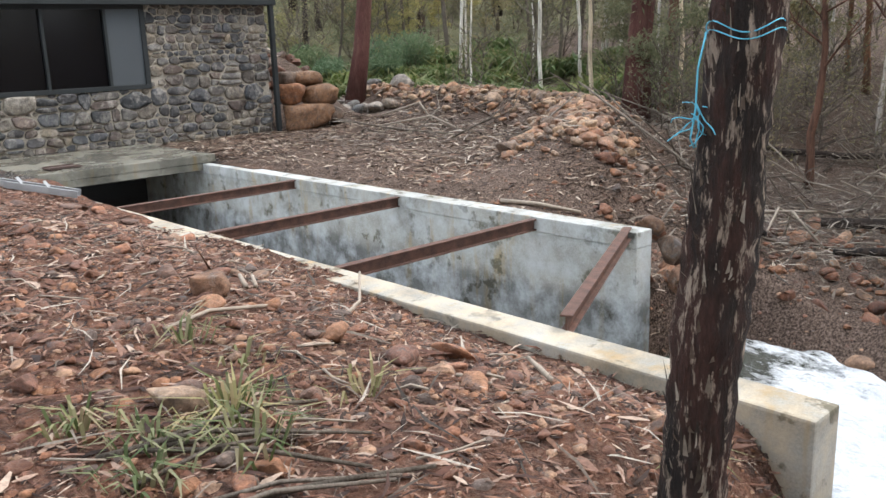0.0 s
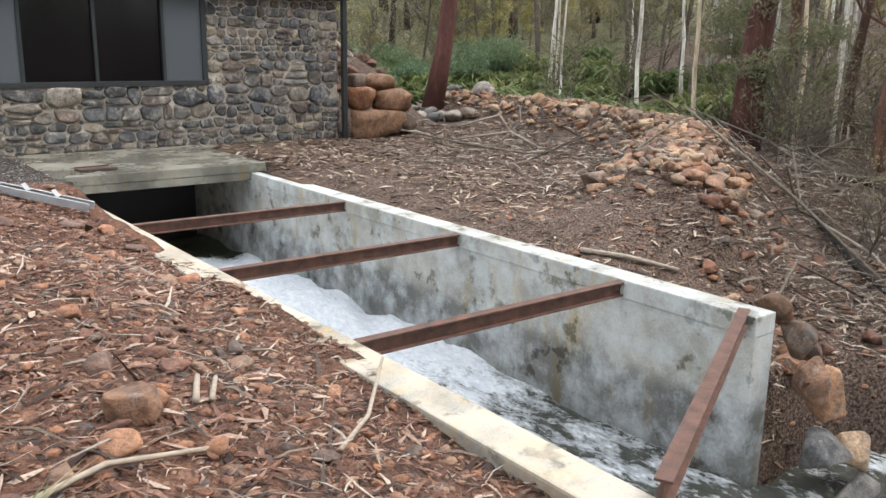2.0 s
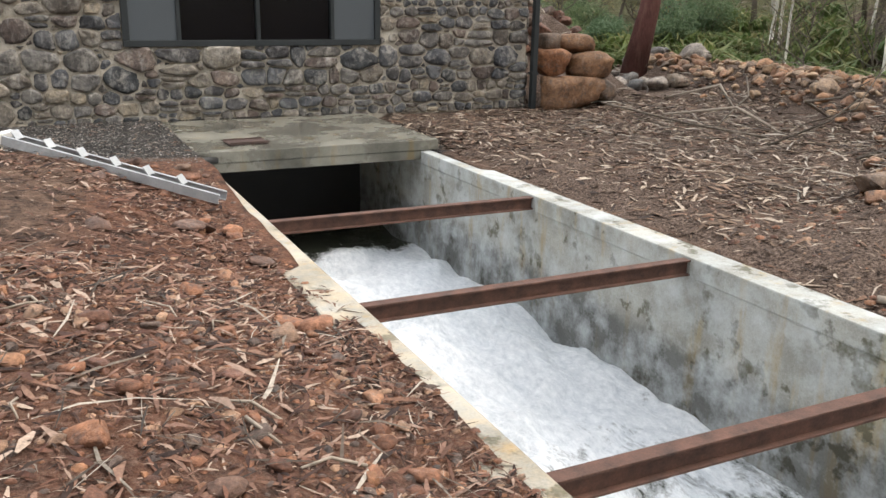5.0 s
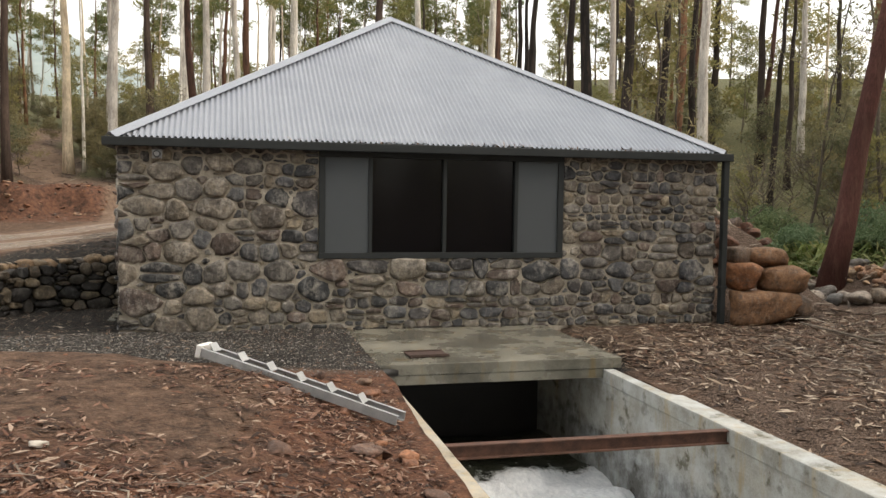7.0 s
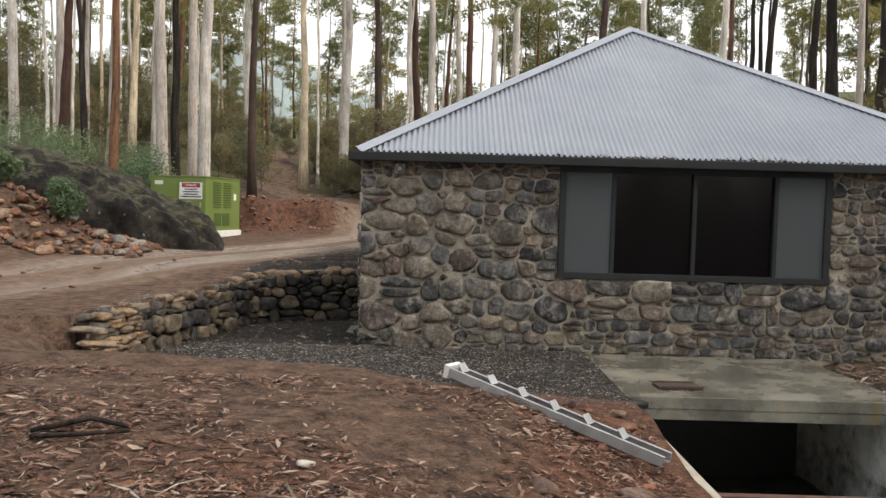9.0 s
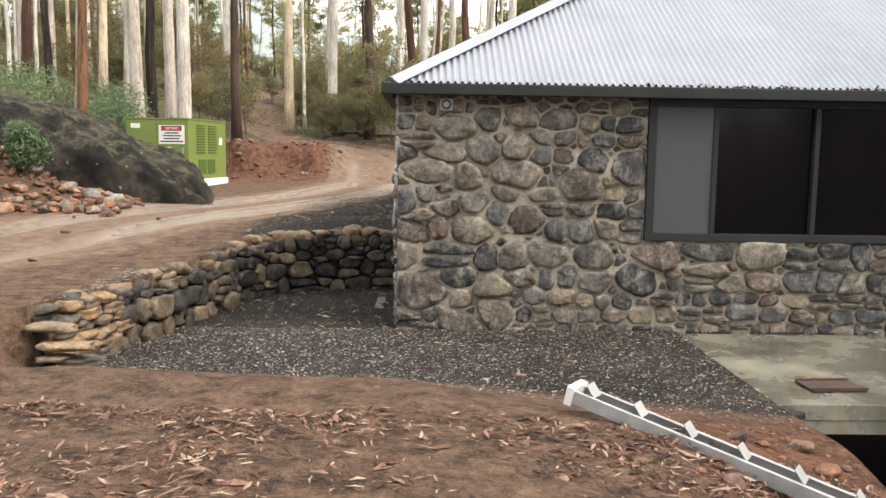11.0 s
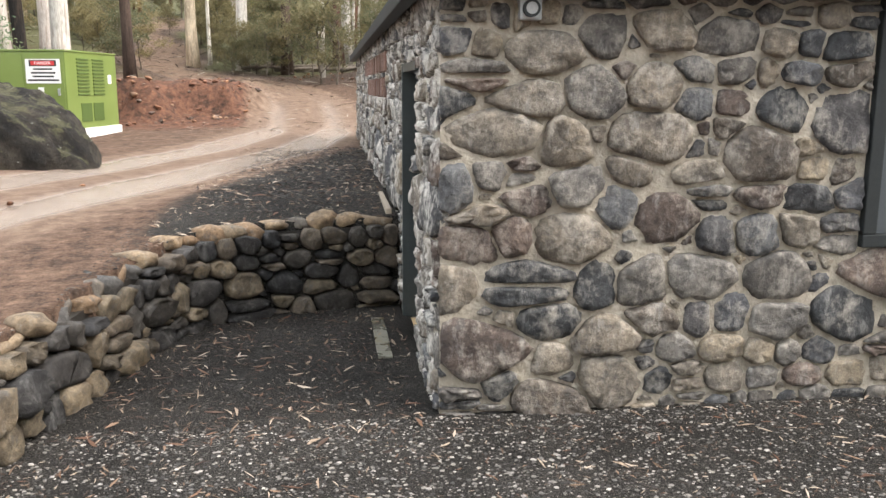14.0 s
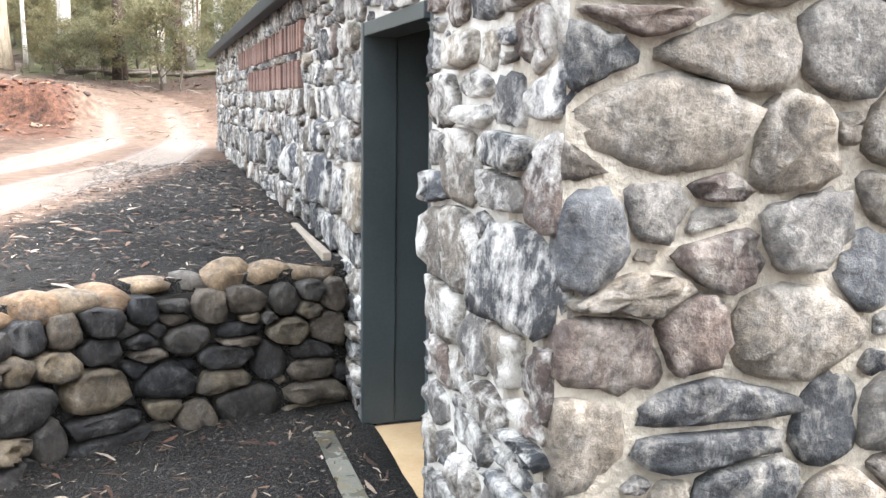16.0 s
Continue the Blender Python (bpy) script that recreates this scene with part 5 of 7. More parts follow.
# the leaning trees by the rock bank, and the small trunk beside the path
near_pts = [(-0.06, 0.06, -1.2), (-0.03, 0.032, 0.1), (-0.014, 0.018, 0.45), (-0.004, 0.004, 0.75), (0.012, -0.016, 1.05), (0.024, -0.03, 1.35), (0.038, -0.052, 1.7), (0.07, -0.07, 2.6), (0.03, 0.02, 3.6), (0.08, 0.05, 5.5)]
NEAR_TREE = tagged(new("young_tree"), "dark flaking-barked trunk with blue twine tied round it", "tree")
NEAR_TREE.location = (1.63, 0.895, 0.23)
vs, fs = [], []
near_curve = []
for (ax, ay, az), (bx, by, bz) in zip(near_pts, near_pts[1:]):
    for k in range(8):
        near_curve.append(Vector((ax, ay, az)).lerp(Vector((bx, by, bz)), k / 8))
vs, fs = tube(near_curve, [0.078 - 0.004 * p.z + 0.003 * math.sin(p.z * 9) for p in near_curve], 20, rough=0.09, seed=8)
part("trunk", mesh_of("trunk", vs, fs, M_BARK_NEAR, True), NEAR_TREE)
flakes, frng = Soup(), random.Random(9)
for _ in range(560):
    a, z = frng.uniform(0, 2 * math.pi), frng.uniform(0.2, 2.4)
    ln, w = frng.uniform(0.02, 0.11), frng.uniform(0.003, 0.011)
    i = min(range(len(near_curve)), key=lambda q: abs(near_curve[q].z - z))
    c = near_curve[i]
    o, tdir = Vector((math.cos(a), math.sin(a), 0)), Vector((-math.sin(a), math.cos(a), 0))
    r0 = 0.071 - 0.004 * z
    p0, p1 = c + o * (r0 - 0.004), c + o * (r0 + frng.uniform(0.008, 0.02)) + Vector((0, 0, ln))
    flakes.add([p0 - tdir * w, p0 + tdir * w, p1 + tdir * w * 0.15, p1 - tdir * w * 0.15], [(0, 1, 2, 3)])
part("peeling_bark", flakes.mesh("peeling_bark", M_STICK), NEAR_TREE, "pale peeling bark flakes")
# blue twine
tw = Soup()
for turn0, z0, turns, dz, sag in ((0.0, 1.46, 1.1, 0.012, 0.0), (1.0, 1.445, 0.9, 0.01, 0.002)):
    line = []
    for k in range(40):
        a = turn0 + turns * 2 * math.pi * k / 39
        line.append(Vector((0.027 + math.cos(a) * (0.075 + sag), -0.035 + math.sin(a) * (0.075 + sag), z0 + dz * math.sin(3 * a))))
    tw.add(*tube(line, [0.0014] * 40, 5))
knot = Vector((-0.05, 0.024, 1.3))
krng = random.Random(4)
for k in range(9):
    line = [knot + Vector((krng.uniform(-0.012, 0.012), krng.uniform(-0.012, 0.012), krng.uniform(-0.02, 0.02)))]
    d = Vector((krng.uniform(-0.6, 0.6), krng.uniform(-0.5, 0.3), krng.uniform(-1, 0.6)))
    for q in range(6):
        d += Vector((krng.uniform(-0.8, 0.8), krng.uniform(-0.8, 0.8), krng.uniform(-0.8, 0.7)))
        line.append(line[-1] + d.normalized() * 0.013)
    tw.add(*tube(line, [0.0013] * len(line), 5))
tw.add(*tube([Vector((-0.04, 0.012, 1.45)), Vector((-0.05, 0.022, 1.38)), knot, Vector((-0.056, 0.03, 1.24)), Vector((-0.05, 0.024, 1.22))], [0.002] * 5, 5))
twine = tagged(new("twine", tw.mesh("twine", M_BLUE, True)), "frayed blue twine knotted round the young tree", "twine")
twine.location = NEAR_TREE.location
LEANING = tree_meshes(25, 19, 0.23, M_BARK_WINE, 0.45, 0.01, 8, 110, 0.22, 2.4)
for meshes, x, y, t, g, tilt, lab in ((LEANING, 14.15, 18.4, 0, 1.0, (0, 13), "leaning dark red-barked gum tree"), (tree_meshes(26, 20, 0.24, M_BARK_WINE, 0.6, 0.04, 8, 60, 0.22, 2.4), 16.4, 11.0, 0, 1.2, (-2, 5), "red-barked gum tree with charred foot"), (SLIM[1], 18.8, 11.8, 20, 1.9, (0, 6), "crooked dark-barked scrub tree by the creek")):
    plant("gum_tree", meshes, x, y, t, g, lab, "tree", "trees by the rock bank", tilt=tilt)

# far hill; its pale colour carries the haze
vs, fs = [], []
for i in range(61):
    x = -420 + 14 * i
    h = 36 + 44 * math.exp(-((x + 100) / 75) ** 2) + 2.5 * math.sin(i * 0.9) + 1.2 * math.sin(i * 2.3)
    for y, z in ((330, -10), (360, h * 0.55), (420, h), (520, -10)):
        vs.append((x, y + 6 * math.sin(i * 1.7), z))
for i in range(60):
    for k in range(3):
        fs.append((i * 4 + k, i * 4 + 4 + k, i * 4 + 5 + k, i * 4 + 1 + k))
tagged(new("hill", mesh_of("hill", vs, fs, M_HILL, True)), "wooded hill far behind the forest, haze put into its pale blue-green", "hill", kind="structure")

# ---- things round the building ----
def ladder():
    top = tagged(new("ladder"), "aluminium step ladder lying on the slope beside the channel", "ladder")
    a, b = Vector((2.17, 11.6, 0.385)), Vector((3.78, 10.46, -0.035))
    d = (b - a).normalized()
    w = Vector((-d.y, d.x, 0)).normalized()
    u = d.cross(w) if d.cross(w).z > 0 else -d.cross(w)
    ln = (b - a).length
    top.matrix_basis = Matrix.Translation(a) @ Matrix((d, w, u)).transposed().to_4x4()
    for y in (0.0, 0.17):
        bm = bmesh.new()
        box(bm, 0, y, 0.02, ln, y + 0.006, 0.1)
        box(bm, 0, y + (0.0062 if y == 0 else -0.024), 0.02, ln, y + (0.03 if y == 0 else -0.0002), 0.026)
        box(bm, 0, y + (0.0062 if y == 0 else -0.024), 0.094, ln, y + (0.03 if y == 0 else -0.0002), 0.1)
        part("stile", bm_mesh("stile", bm, M_ALU), top)
    for k in range(6):
        x = 0.02 + k * 0.31
        bm = bmesh.new()
        box(bm, -0.05, 0.033, -0.003, 0.04, 0.14, 0.003, 0.001)
        bmesh.ops.transform(bm, matrix=pose(x + 0.07, 0, 0.12, 0, 42, 0), verts=bm.verts)
        part("tread", bm_mesh("tread", bm, M_ALU), top)
    part("top_plate", box_mesh("top_plate", (-0.05, -0.01, 0.0, 0.0, 0.19, 0.12), M_WHITE, 0.006), top, "pale end plate")


ladder()

# hatch on the slab, pipe stub, downpipe, lamp
hatch = tagged(new("access_hatch"), "rusty steel hatch plate lying on the concrete slab", "hatch")
hatch.matrix_basis = pose(4.76, 13.6, -0.03, 0, 0, 4)
part("plate", box_mesh("plate", (-0.24, -0.16, 0.002, 0.24, 0.16, 0.02), M_HATCH, 0.004), hatch)
part("rim", box_mesh("rim", (-0.24, -0.16, 0.0205, 0.24, -0.135, 0.035), M_HATCH), hatch)
part("rim", box_mesh("rim", (-0.24, 0.135, 0.0205, 0.24, 0.16, 0.035), M_HATCH), hatch)
vs, fs = tube([(4.3, 13.12, -0.13), (4.08, 13.03, -0.12), (3.75, 12.98, -0.1)], [0.045] * 3, 12)
tagged(new("drain_pipe", mesh_of("drain_pipe", vs, fs, M_PIPE, True)), "short black plastic drain pipe beside the slab", "pipe")
dp = tagged(new("downpipe"), "dark square steel downpipe at the building corner", "downpipe")
part("pipe", box_mesh("pipe", (10.0, 15.6, -0.12, 10.09, 15.7, WTOP - 0.02), M_DARKSTEEL, 0.01), dp)
for z in (0.5, 1.9):
    part("bracket", box_mesh("bracket", (9.98, 15.59, z, 10.11, 15.71, z + 0.04), M_DARKSTEEL), dp)
lamp = tagged(new("wall_lamp"), "small square floodlight under the eave", "lamp")
part("housing", box_mesh("housing", (1.415, WY0 - 0.08, 2.355, 1.545, WY0 + 0.01, 2.485), M_ALU, 0.012), lamp)
for r, y0, y1, mt, nm in ((0.05, WY0 - 0.105, WY0 - 0.081, M_DARKSTEEL, "bezel"), (0.034, WY0 - 0.11, WY0 - 0.1055, M_LENS, "lens")):
    vs, fs = tube([(1.48, y0, 2.42), (1.48, y1, 2.42)], [r, r], 20)
    part(nm, mesh_of(nm, vs, fs, mt), lamp)
# drain grate strip and concrete edge by the door
grate = tagged(new("sill_strip"), "narrow wet concrete strip in front of the doorway", "strip")
part("strip", box_mesh("strip", (WX0 - 0.27, DY0 - 0.05, -0.04, WX0 - 0.16, DY1 - 0.1, -0.004), M_SLAB, 0.004), grate)
tagged(new("sill_block", box_mesh("sill_block", (WX0 - 0.09, 18.75, 0.55, WX0 - 0.035, 20.1, 0.86), M_OLDWOOD, 0.01)), "weathered timber edging beside the side wall", "timber")

# soldier bricks in the side wall
BRICK = box_mesh("brick", (-0.05, -0.036, -0.1, 0.05, 0.036, 0.1), M_BRICKRED, 0.004)
brick_rng = random.Random(19)
for z, y0, n in ((2.25, 20.15, 46), (1.97, 20.25, 33)):
    for k in range(n):
        part("brick", BRICK, wall_side, m=pose(WX0 + 0.045 + brick_rng.uniform(-0.012, 0.012), y0 + k * 0.114, z + brick_rng.uniform(-0.012, 0.012), brick_rng.uniform(-4, 4), 0, 0))

# ---- green generator ----
GEN_AT, GEN_TURN, GEN_W, GEN_D = (-5.11, 29.88, 0.82), -10, 1.8, 2.5


def generator():
    g = tagged(new("generator"), "lime green generator cabinet on a white plinth with danger sign", "generator")
    W, D, H = GEN_W, GEN_D, 1.62
    g.matrix_basis = pose(GEN_AT[0], GEN_AT[1], GEN_AT[2], 0, 0, GEN_TURN)
    # the corner nearest the track is the origin; the cabinet runs along -x and +y
    part("plinth", box_mesh("plinth", (-W - 0.05, -0.05, -0.2, 0.05, D + 0.05, 0.24), M_WHITE, 0.015), g, "white painted concrete plinth")
    part("cabinet", box_mesh("cabinet", (-W, 0, 0.241, 0, D, H + 0.24), M_GREEN, 0.012), g)
    part("lid", box_mesh("lid", (-W - 0.02, -0.02, H + 0.2405, 0.02, D + 0.02, H + 0.275), M_GREEN, 0.008), g)
    for a, b in ((-W + 0.03, -W * 0.5 - 0.01), (-W * 0.5 + 0.01, -0.04)):
        d = part("door", box_mesh("door", (a, -0.014, 0.3, b, -0.0005, H + 0.2), M_GREEN, 0.004), g)
        part("handle", box_mesh("handle", (b - 0.14, -0.035, 0.95, b - 0.09, -0.0145, 1.1), M_ALU, 0.006), d, "bright metal handle")
    for k in range(11):
        for y in (0.5, 1.25):
            part("louver", box_mesh("louver", (0.0005, y, 0.95 + 0.075 * k, 0.018, y + 0.55, 0.985 + 0.075 * k), M_GREEN_D, 0.003), g)
    for y in (0.6, 1.2):
        part("vent", box_mesh("vent", (0.0005, y, 0.38, 0.012, y + 0.5, 0.78), M_GREEN_D), g, "dark mesh vent")
    part("access_panel", box_mesh("access_panel", (0.0005, 2.02, 1.2, 0.008, 2.2, 1.4), M_WHITE), g, "small white label plate")
    part("label_plate", box_mesh("label_plate", (-W + 0.15, -0.018, 1.62, -W + 0.42, -0.0145, 1.74), M_WHITE), g)
    part("label_plate", box_mesh("label_plate", (-0.6, -0.018, 0.95, -0.48, -0.0145, 1.12), M_WHITE), g)
    s = part("sign", box_mesh("sign", (-W * 0.5 + 0.06, -0.02, 1.2, -0.1, -0.0145, 1.7), M_WHITE), g, "white warning sign")
    w0, w1 = -W * 0.5 + 0.06, -0.1
    part("sign_header", box_mesh("sign_header", (w0 + 0.08, -0.0225, 1.55, w1 - 0.08, -0.0202, 1.68), M_INK), s, "black header band")
    part("sign_oval", box_mesh("sign_oval", (w0 + 0.12, -0.0245, 1.57, w1 - 0.12, -0.0227, 1.66), M_RED, 0.0005), s, "red oval")
    c = bpy.data.curves.new("danger_text", "FONT")
    c.body, c.size, c.align_x, c.align_y, c.extrude = "DANGER", 0.085, "CENTER", "CENTER", 0.001
    t = new("danger_text", c)
    c.materials.append(M_WHITE)
    t.parent, t.matrix_basis = s, pose((w0 + w1) / 2, -0.0262, 1.615, 90, 0, 0)
    for k, f in enumerate((0.55, 0.7, 0.62, 0.9)):
        m = (w0 + w1) / 2
        h = (w1 - w0) * f / 2
        part("text_bar", box_mesh("text_bar", (m - h, -0.0222, 1.475 - 0.075 * k, m + h, -0.0202, 1.51 - 0.075 * k), M_INK), s)


generator()

# ---- boulder and rocks ----
def facets(rng, n=11):
    out = []
    for _ in range(n):
        d = Vector((rng.gauss(0, 1), rng.gauss(0, 1), rng.gauss(0, 1))).normalized()
        out.append((d, rng.uniform(0.55, 0.9)))
    return out


def chip(p, planes, boxy):
    """A point of the unit ball cut back by flat faces; boxy: how far it is squared first."""
    p = p.lerp(p / max(abs(p.x), abs(p.y), abs(p.z)) * 0.86, boxy)
    for d, c in planes:
        k = d.dot(p)
        if k > c:
            p = p * (c / k) ** 0.85
    return p


def big_rock(name, seed, mt, c, s, turn, label, category, sub=4, boxy=0.35, rough=0.25, tilt=0, group=""):
    rng = random.Random(seed)
    bm = bmesh.new()
    bmesh.ops.create_icosphere(bm, subdivisions=sub, radius=1)
    off = Vector((rng.uniform(0, 50), rng.uniform(0, 50), rng.uniform(0, 50)))
    planes = facets(rng, 4 if boxy > 0.5 else 11)
    for v in bm.verts:
        p = chip(v.co, planes, boxy)
        k = 1 + rough * 0.6 * noise.noise(p * 1.2 + off) + rough * 0.4 * noise.noise(p * 3.1 + off) + rough * 0.18 * noise.noise(p * 7.3 + off)
        v.co = Vector((p.x * s[0] * k, p.y * s[1] * k, p.z * s[2] * k))
    ob = new(name, bm_mesh(name, bm, mt, True))
    ob.matrix_basis = pose(*c, tilt, 0, turn)
    return tagged(ob, label, category, group)


def long_boulder():
    """A whale-backed outcrop: its crest climbs away from a blunt toe beside the track."""
    na, nb = 90, 40
    vs, fs = [], []
    for i in range(na + 1):
        t = i / na
        x = -2.95 - 8.5 * t ** 1.15
        d = -2.95 - x
        crest = 0.5 * (1 - math.exp(-d * 3.2)) + 0.43 * min(d, 3.6) + 0.12 * max(0.0, d - 3.6) * (d < 5.5) + 0.23 * (d >= 5.5)
        half = 0.25 + 1.5 * (1 - math.exp(-d * 1.3)) + 0.1 * d
        yc = 23.7 + 0.12 * d
        for k in range(nb + 1):
            a = math.pi * k / nb
            c, w = math.cos(a), math.sin(a)
            q = Vector((x, yc - half * math.copysign(abs(c) ** 0.8, c) * (0.85 if c > 0 else 1.5), 0.4 + (crest + 0.42) * w ** 0.55))
            m = 0.26 * noise.noise(q * 0.8) + 0.17 * noise.noise(q * 2.1) + 0.08 * noise.noise(q * 5.3) + 0.02 * noise.noise(q * 11.0)
            vs.append(q + Vector((0.3 * m, -c * m, w * m * 0.8)))
    for i in range(na):
        for k in range(nb):
            o = i * (nb + 1) + k
            fs.append((o, o + 1, o + nb + 2, o + nb + 1))
    fs += [tuple(range(nb, -1, -1)), tuple(na * (nb + 1) + k for k in range(nb + 1))]
    tagged(new("boulder", mesh_of("boulder", vs, fs, M_BOULDER, True)), "huge dark mossy boulder with pale lichen spots", "boulder")


long_boulder()
# stacked orange blocks at the building corner
BLK = "rough orange-brown sandstone block in a stack"
for i, (x, y, z, sx, sy, sz, tn) in enumerate(((10.74, 15.6, 0.17, 0.62, 0.36, 0.33, -6), (10.46, 15.75, 0.68, 0.34, 0.34, 0.26, 5), (11.08, 15.62, 0.66, 0.46, 0.34, 0.24, -8), (10.52, 15.95, 1.0, 0.32, 0.3, 0.17, 10), (10.98, 15.9, 0.97, 0.38, 0.3, 0.19, -14), (11.55, 15.85, 0.2, 0.24, 0.3, 0.28, 20), (11.62, 16.1, 0.55, 0.26, 0.3, 0.2, 40))):
    big_rock("stone_block", 40 + i, M_ORANGE_BLOCK, (x, y, z), (sx, sy, sz), tn, BLK, "stone block", 3, 0.92 if i == 0 else 0.6, 0.2, group="stacked blocks at the corner")
def rock_mesh_plain(seed, mt, sub=2, flat=0.58, rough=0.3, boxy=0.6):
    rng = random.Random(seed)
    bm = bmesh.new()
    bmesh.ops.create_icosphere(bm, subdivisions=sub, radius=1)
    off = Vector((rng.uniform(0, 50), rng.uniform(0, 50), rng.uniform(0, 50)))
    sx, sy = rng.uniform(0.9, 1.35), rng.uniform(0.65, 1.0)
    planes = facets(rng)
    for v in bm.verts:
        p = chip(v.co, planes, 0.3)
        k = 1 + rough * 0.6 * noise.noise(p * 1.1 + off) * 1.3 + rough * 0.3 * noise.noise(p * 2.9 + off)
        v.co = Vector((p.x * sx * k, p.y * sy * k, p.z * flat * k))
    return bm_mesh("rock", bm, mt, True)


def broken_rock(seed, mt, flat=0.6):
    """A broken stone: the hull of scattered points, its edges worn."""
    rng = random.Random(seed)
    bm = bmesh.new()
    sx, sy = rng.uniform(0.95, 1.35), rng.uniform(0.65, 1.0)
    for _ in range(17):
        d = Vector((rng.gauss(0, 1), rng.gauss(0, 1), rng.gauss(0, 1))).normalized() * rng.uniform(0.86, 1.06)
        bm.verts.new((d.x * sx, d.y * sy, d.z * flat))
    bmesh.ops.convex_hull(bm, input=bm.verts)
    bmesh.ops.delete(bm, geom=[v for v in bm.verts if not v.link_faces], context="VERTS")
    bmesh.ops.dissolve_limit(bm, angle_limit=0.3, verts=bm.verts, edges=bm.edges)
    bmesh.ops.bevel(bm, geom=list(bm.edges), offset=0.1, segments=2, affect="EDGES", profile=0.6)
    bmesh.ops.triangulate(bm, faces=bm.faces)
    return bm_mesh("rock", bm, mt, True)


# stones packed beside the end of the channel wall
for i, (x, y, z, a, b, c, tn, mt) in enumerate(((7.3, 4.72, -0.2, 0.17, 0.17, 0.13, 10, M_ORANGE_BLOCK), (7.36, 4.5, -0.42, 0.2, 0.15, 0.16, 60, M_ORANGE_BLOCK), (7.34, 4.36, -0.72, 0.16, 0.2, 0.23, 20, M_TANROCK), (7.55, 4.3, -0.86, 0.19, 0.16, 0.26, -30, M_TANROCK), (7.36, 4.2, -1.25, 0.24, 0.2, 0.22, 15, M_GREYROCK), (7.68, 4.12, -1.3, 0.2, 0.17, 0.18, 50, M_TANROCK), (7.5, 4.0, -1.55, 0.26, 0.2, 0.16, -10, M_GREYROCK), (7.5, 4.75, -0.32, 0.13, 0.12, 0.1, 0, M_REDROCK), (7.6, 4.55, -0.55, 0.15, 0.12, 0.12, 80, M_REDROCK))):
    ob = new("rock", broken_rock(80 + i, mt, 1.0))
    ob.matrix_basis = pose(x, y, z, 0, 0, tn) @ Matrix.Diagonal((a, b * 1.1, c, 1))
    tagged(ob, "worn tan rock packed beside the channel wall", "rock", "rocks beside the channel end")

TAN = [broken_rock(100 + i, M_TANROCK) for i in range(12)]
RED = [rock_mesh_plain(120 + i, M_REDROCK, 3) for i in range(6)] + [broken_rock(130 + i, M_REDROCK) for i in range(6)]
GREY = [rock_mesh_plain(140 + i, M_GREYROCK, 3) for i in range(5)]


def scatter_rocks(n, meshes, place, size, seed, label, group, sink=0.25, loose=False, loose_mt=None):
    rng = random.Random(seed)
    heap = Soup()
    for _ in range(n):
        x, y = place(rng)
        s = rng.uniform(*size) * (0.7 + 0.6 * rng.random() ** 2)
        me = meshes[rng.randrange(len(meshes))]
        m = pose(x, y, height(x, y) + s * (0.55 - sink), rng.uniform(-25, 25), rng.uniform(-25, 25), rng.uniform(0, 360)) @ Matrix.Scale(s, 4)
        if loose:
            heap.add([m @ v.co for v in me.vertices], [tuple(f.vertices) for f in me.polygons])
            continue
        ob = new("rock", me)
        ob.matrix_basis = m
        tagged(ob, label, "rock", group)
    if loose:
        tagged(new("loose_stones", heap.mesh("loose_stones", loose_mt or M_PEBBLE, True)), label, "stones", kind="stuff")


RIDGE = [(9.9, 7.5), (11.3, 8.6), (13.4, 10.0), (14.7, 12.5), (15.3, 15.5), (15.2, 19.0)]


def on_ridge(rng):
    i = rng.randrange(len(RIDGE) - 1)
    t = rng.random()
    a, b = RIDGE[i], RIDGE[i + 1]
    return a[0] + t * (b[0] - a[0]) + rng.gauss(-0.25, 0.5), a[1] + t * (b[1] - a[1]) + rng.gauss(0, 0.45)


def cut_face(rng):
    if rng.random() < 0.3:
        return rng.uniform(-2, 8), rng.gauss(46.8, 0.6)
    x = rng.uniform(-8.5, -1.8)
    return x, 35.4 + 0.45 * (x + 5.5) + rng.uniform(-0.6, 2.2)


scatter_rocks(120, TAN, on_ridge, (0.1, 0.19), 1, "tan and orange rock heaped on the earth bank", "rocks on the bank", 0.2)
scatter_rocks(900, TAN, on_ridge, (0.045, 0.14), 21, "small tan rubble on the earth bank", "rocks on the bank", 0.2, loose=True, loose_mt=M_TAN_LOOSE)
scatter_rocks(12, TAN, on_ridge, (0.19, 0.26), 12, "large tan rock lying on the earth bank", "rocks on the bank", 0.2)
scatter_rocks(55, TAN, lambda r: (r.uniform(10.4, 12.4), r.uniform(16.4, 20.5)), (0.13, 0.3), 2, "orange rubble rock on the fill behind the blocks", "rubble behind the blocks", 0.2, loose=True)
scatter_rocks(14, GREY, lambda r: (r.uniform(13.2, 16.0), r.uniform(16.5, 19.5)), (0.18, 0.36), 3, "dark rock at the foot of the leaning tree", "dark rocks by the tree", 0.2)
scatter_rocks(40, GREY + TAN[:3], lambda r: (r.uniform(-8.6, -4.0), r.uniform(20.5, 22.2)), (0.11, 0.26), 4, "grey and tan rock heaped below the boulder", "rocks below the boulder", 0.2)
scatter_rocks(480, GREY + TAN[:3], lambda r: (r.uniform(-9.2, -3.8), r.uniform(20.2, 22.2)), (0.05, 0.16), 24, "small grey and tan rubble below the boulder", "rocks below the boulder", 0.2, loose=True)
scatter_rocks(70, RED, lambda r: (r.uniform(0.4, 3.75), r.uniform(2.2, 7.5)), (0.03, 0.085), 5, "rust-red rounded stone half sunk in the soil", "red stones in the soil", 0.3)
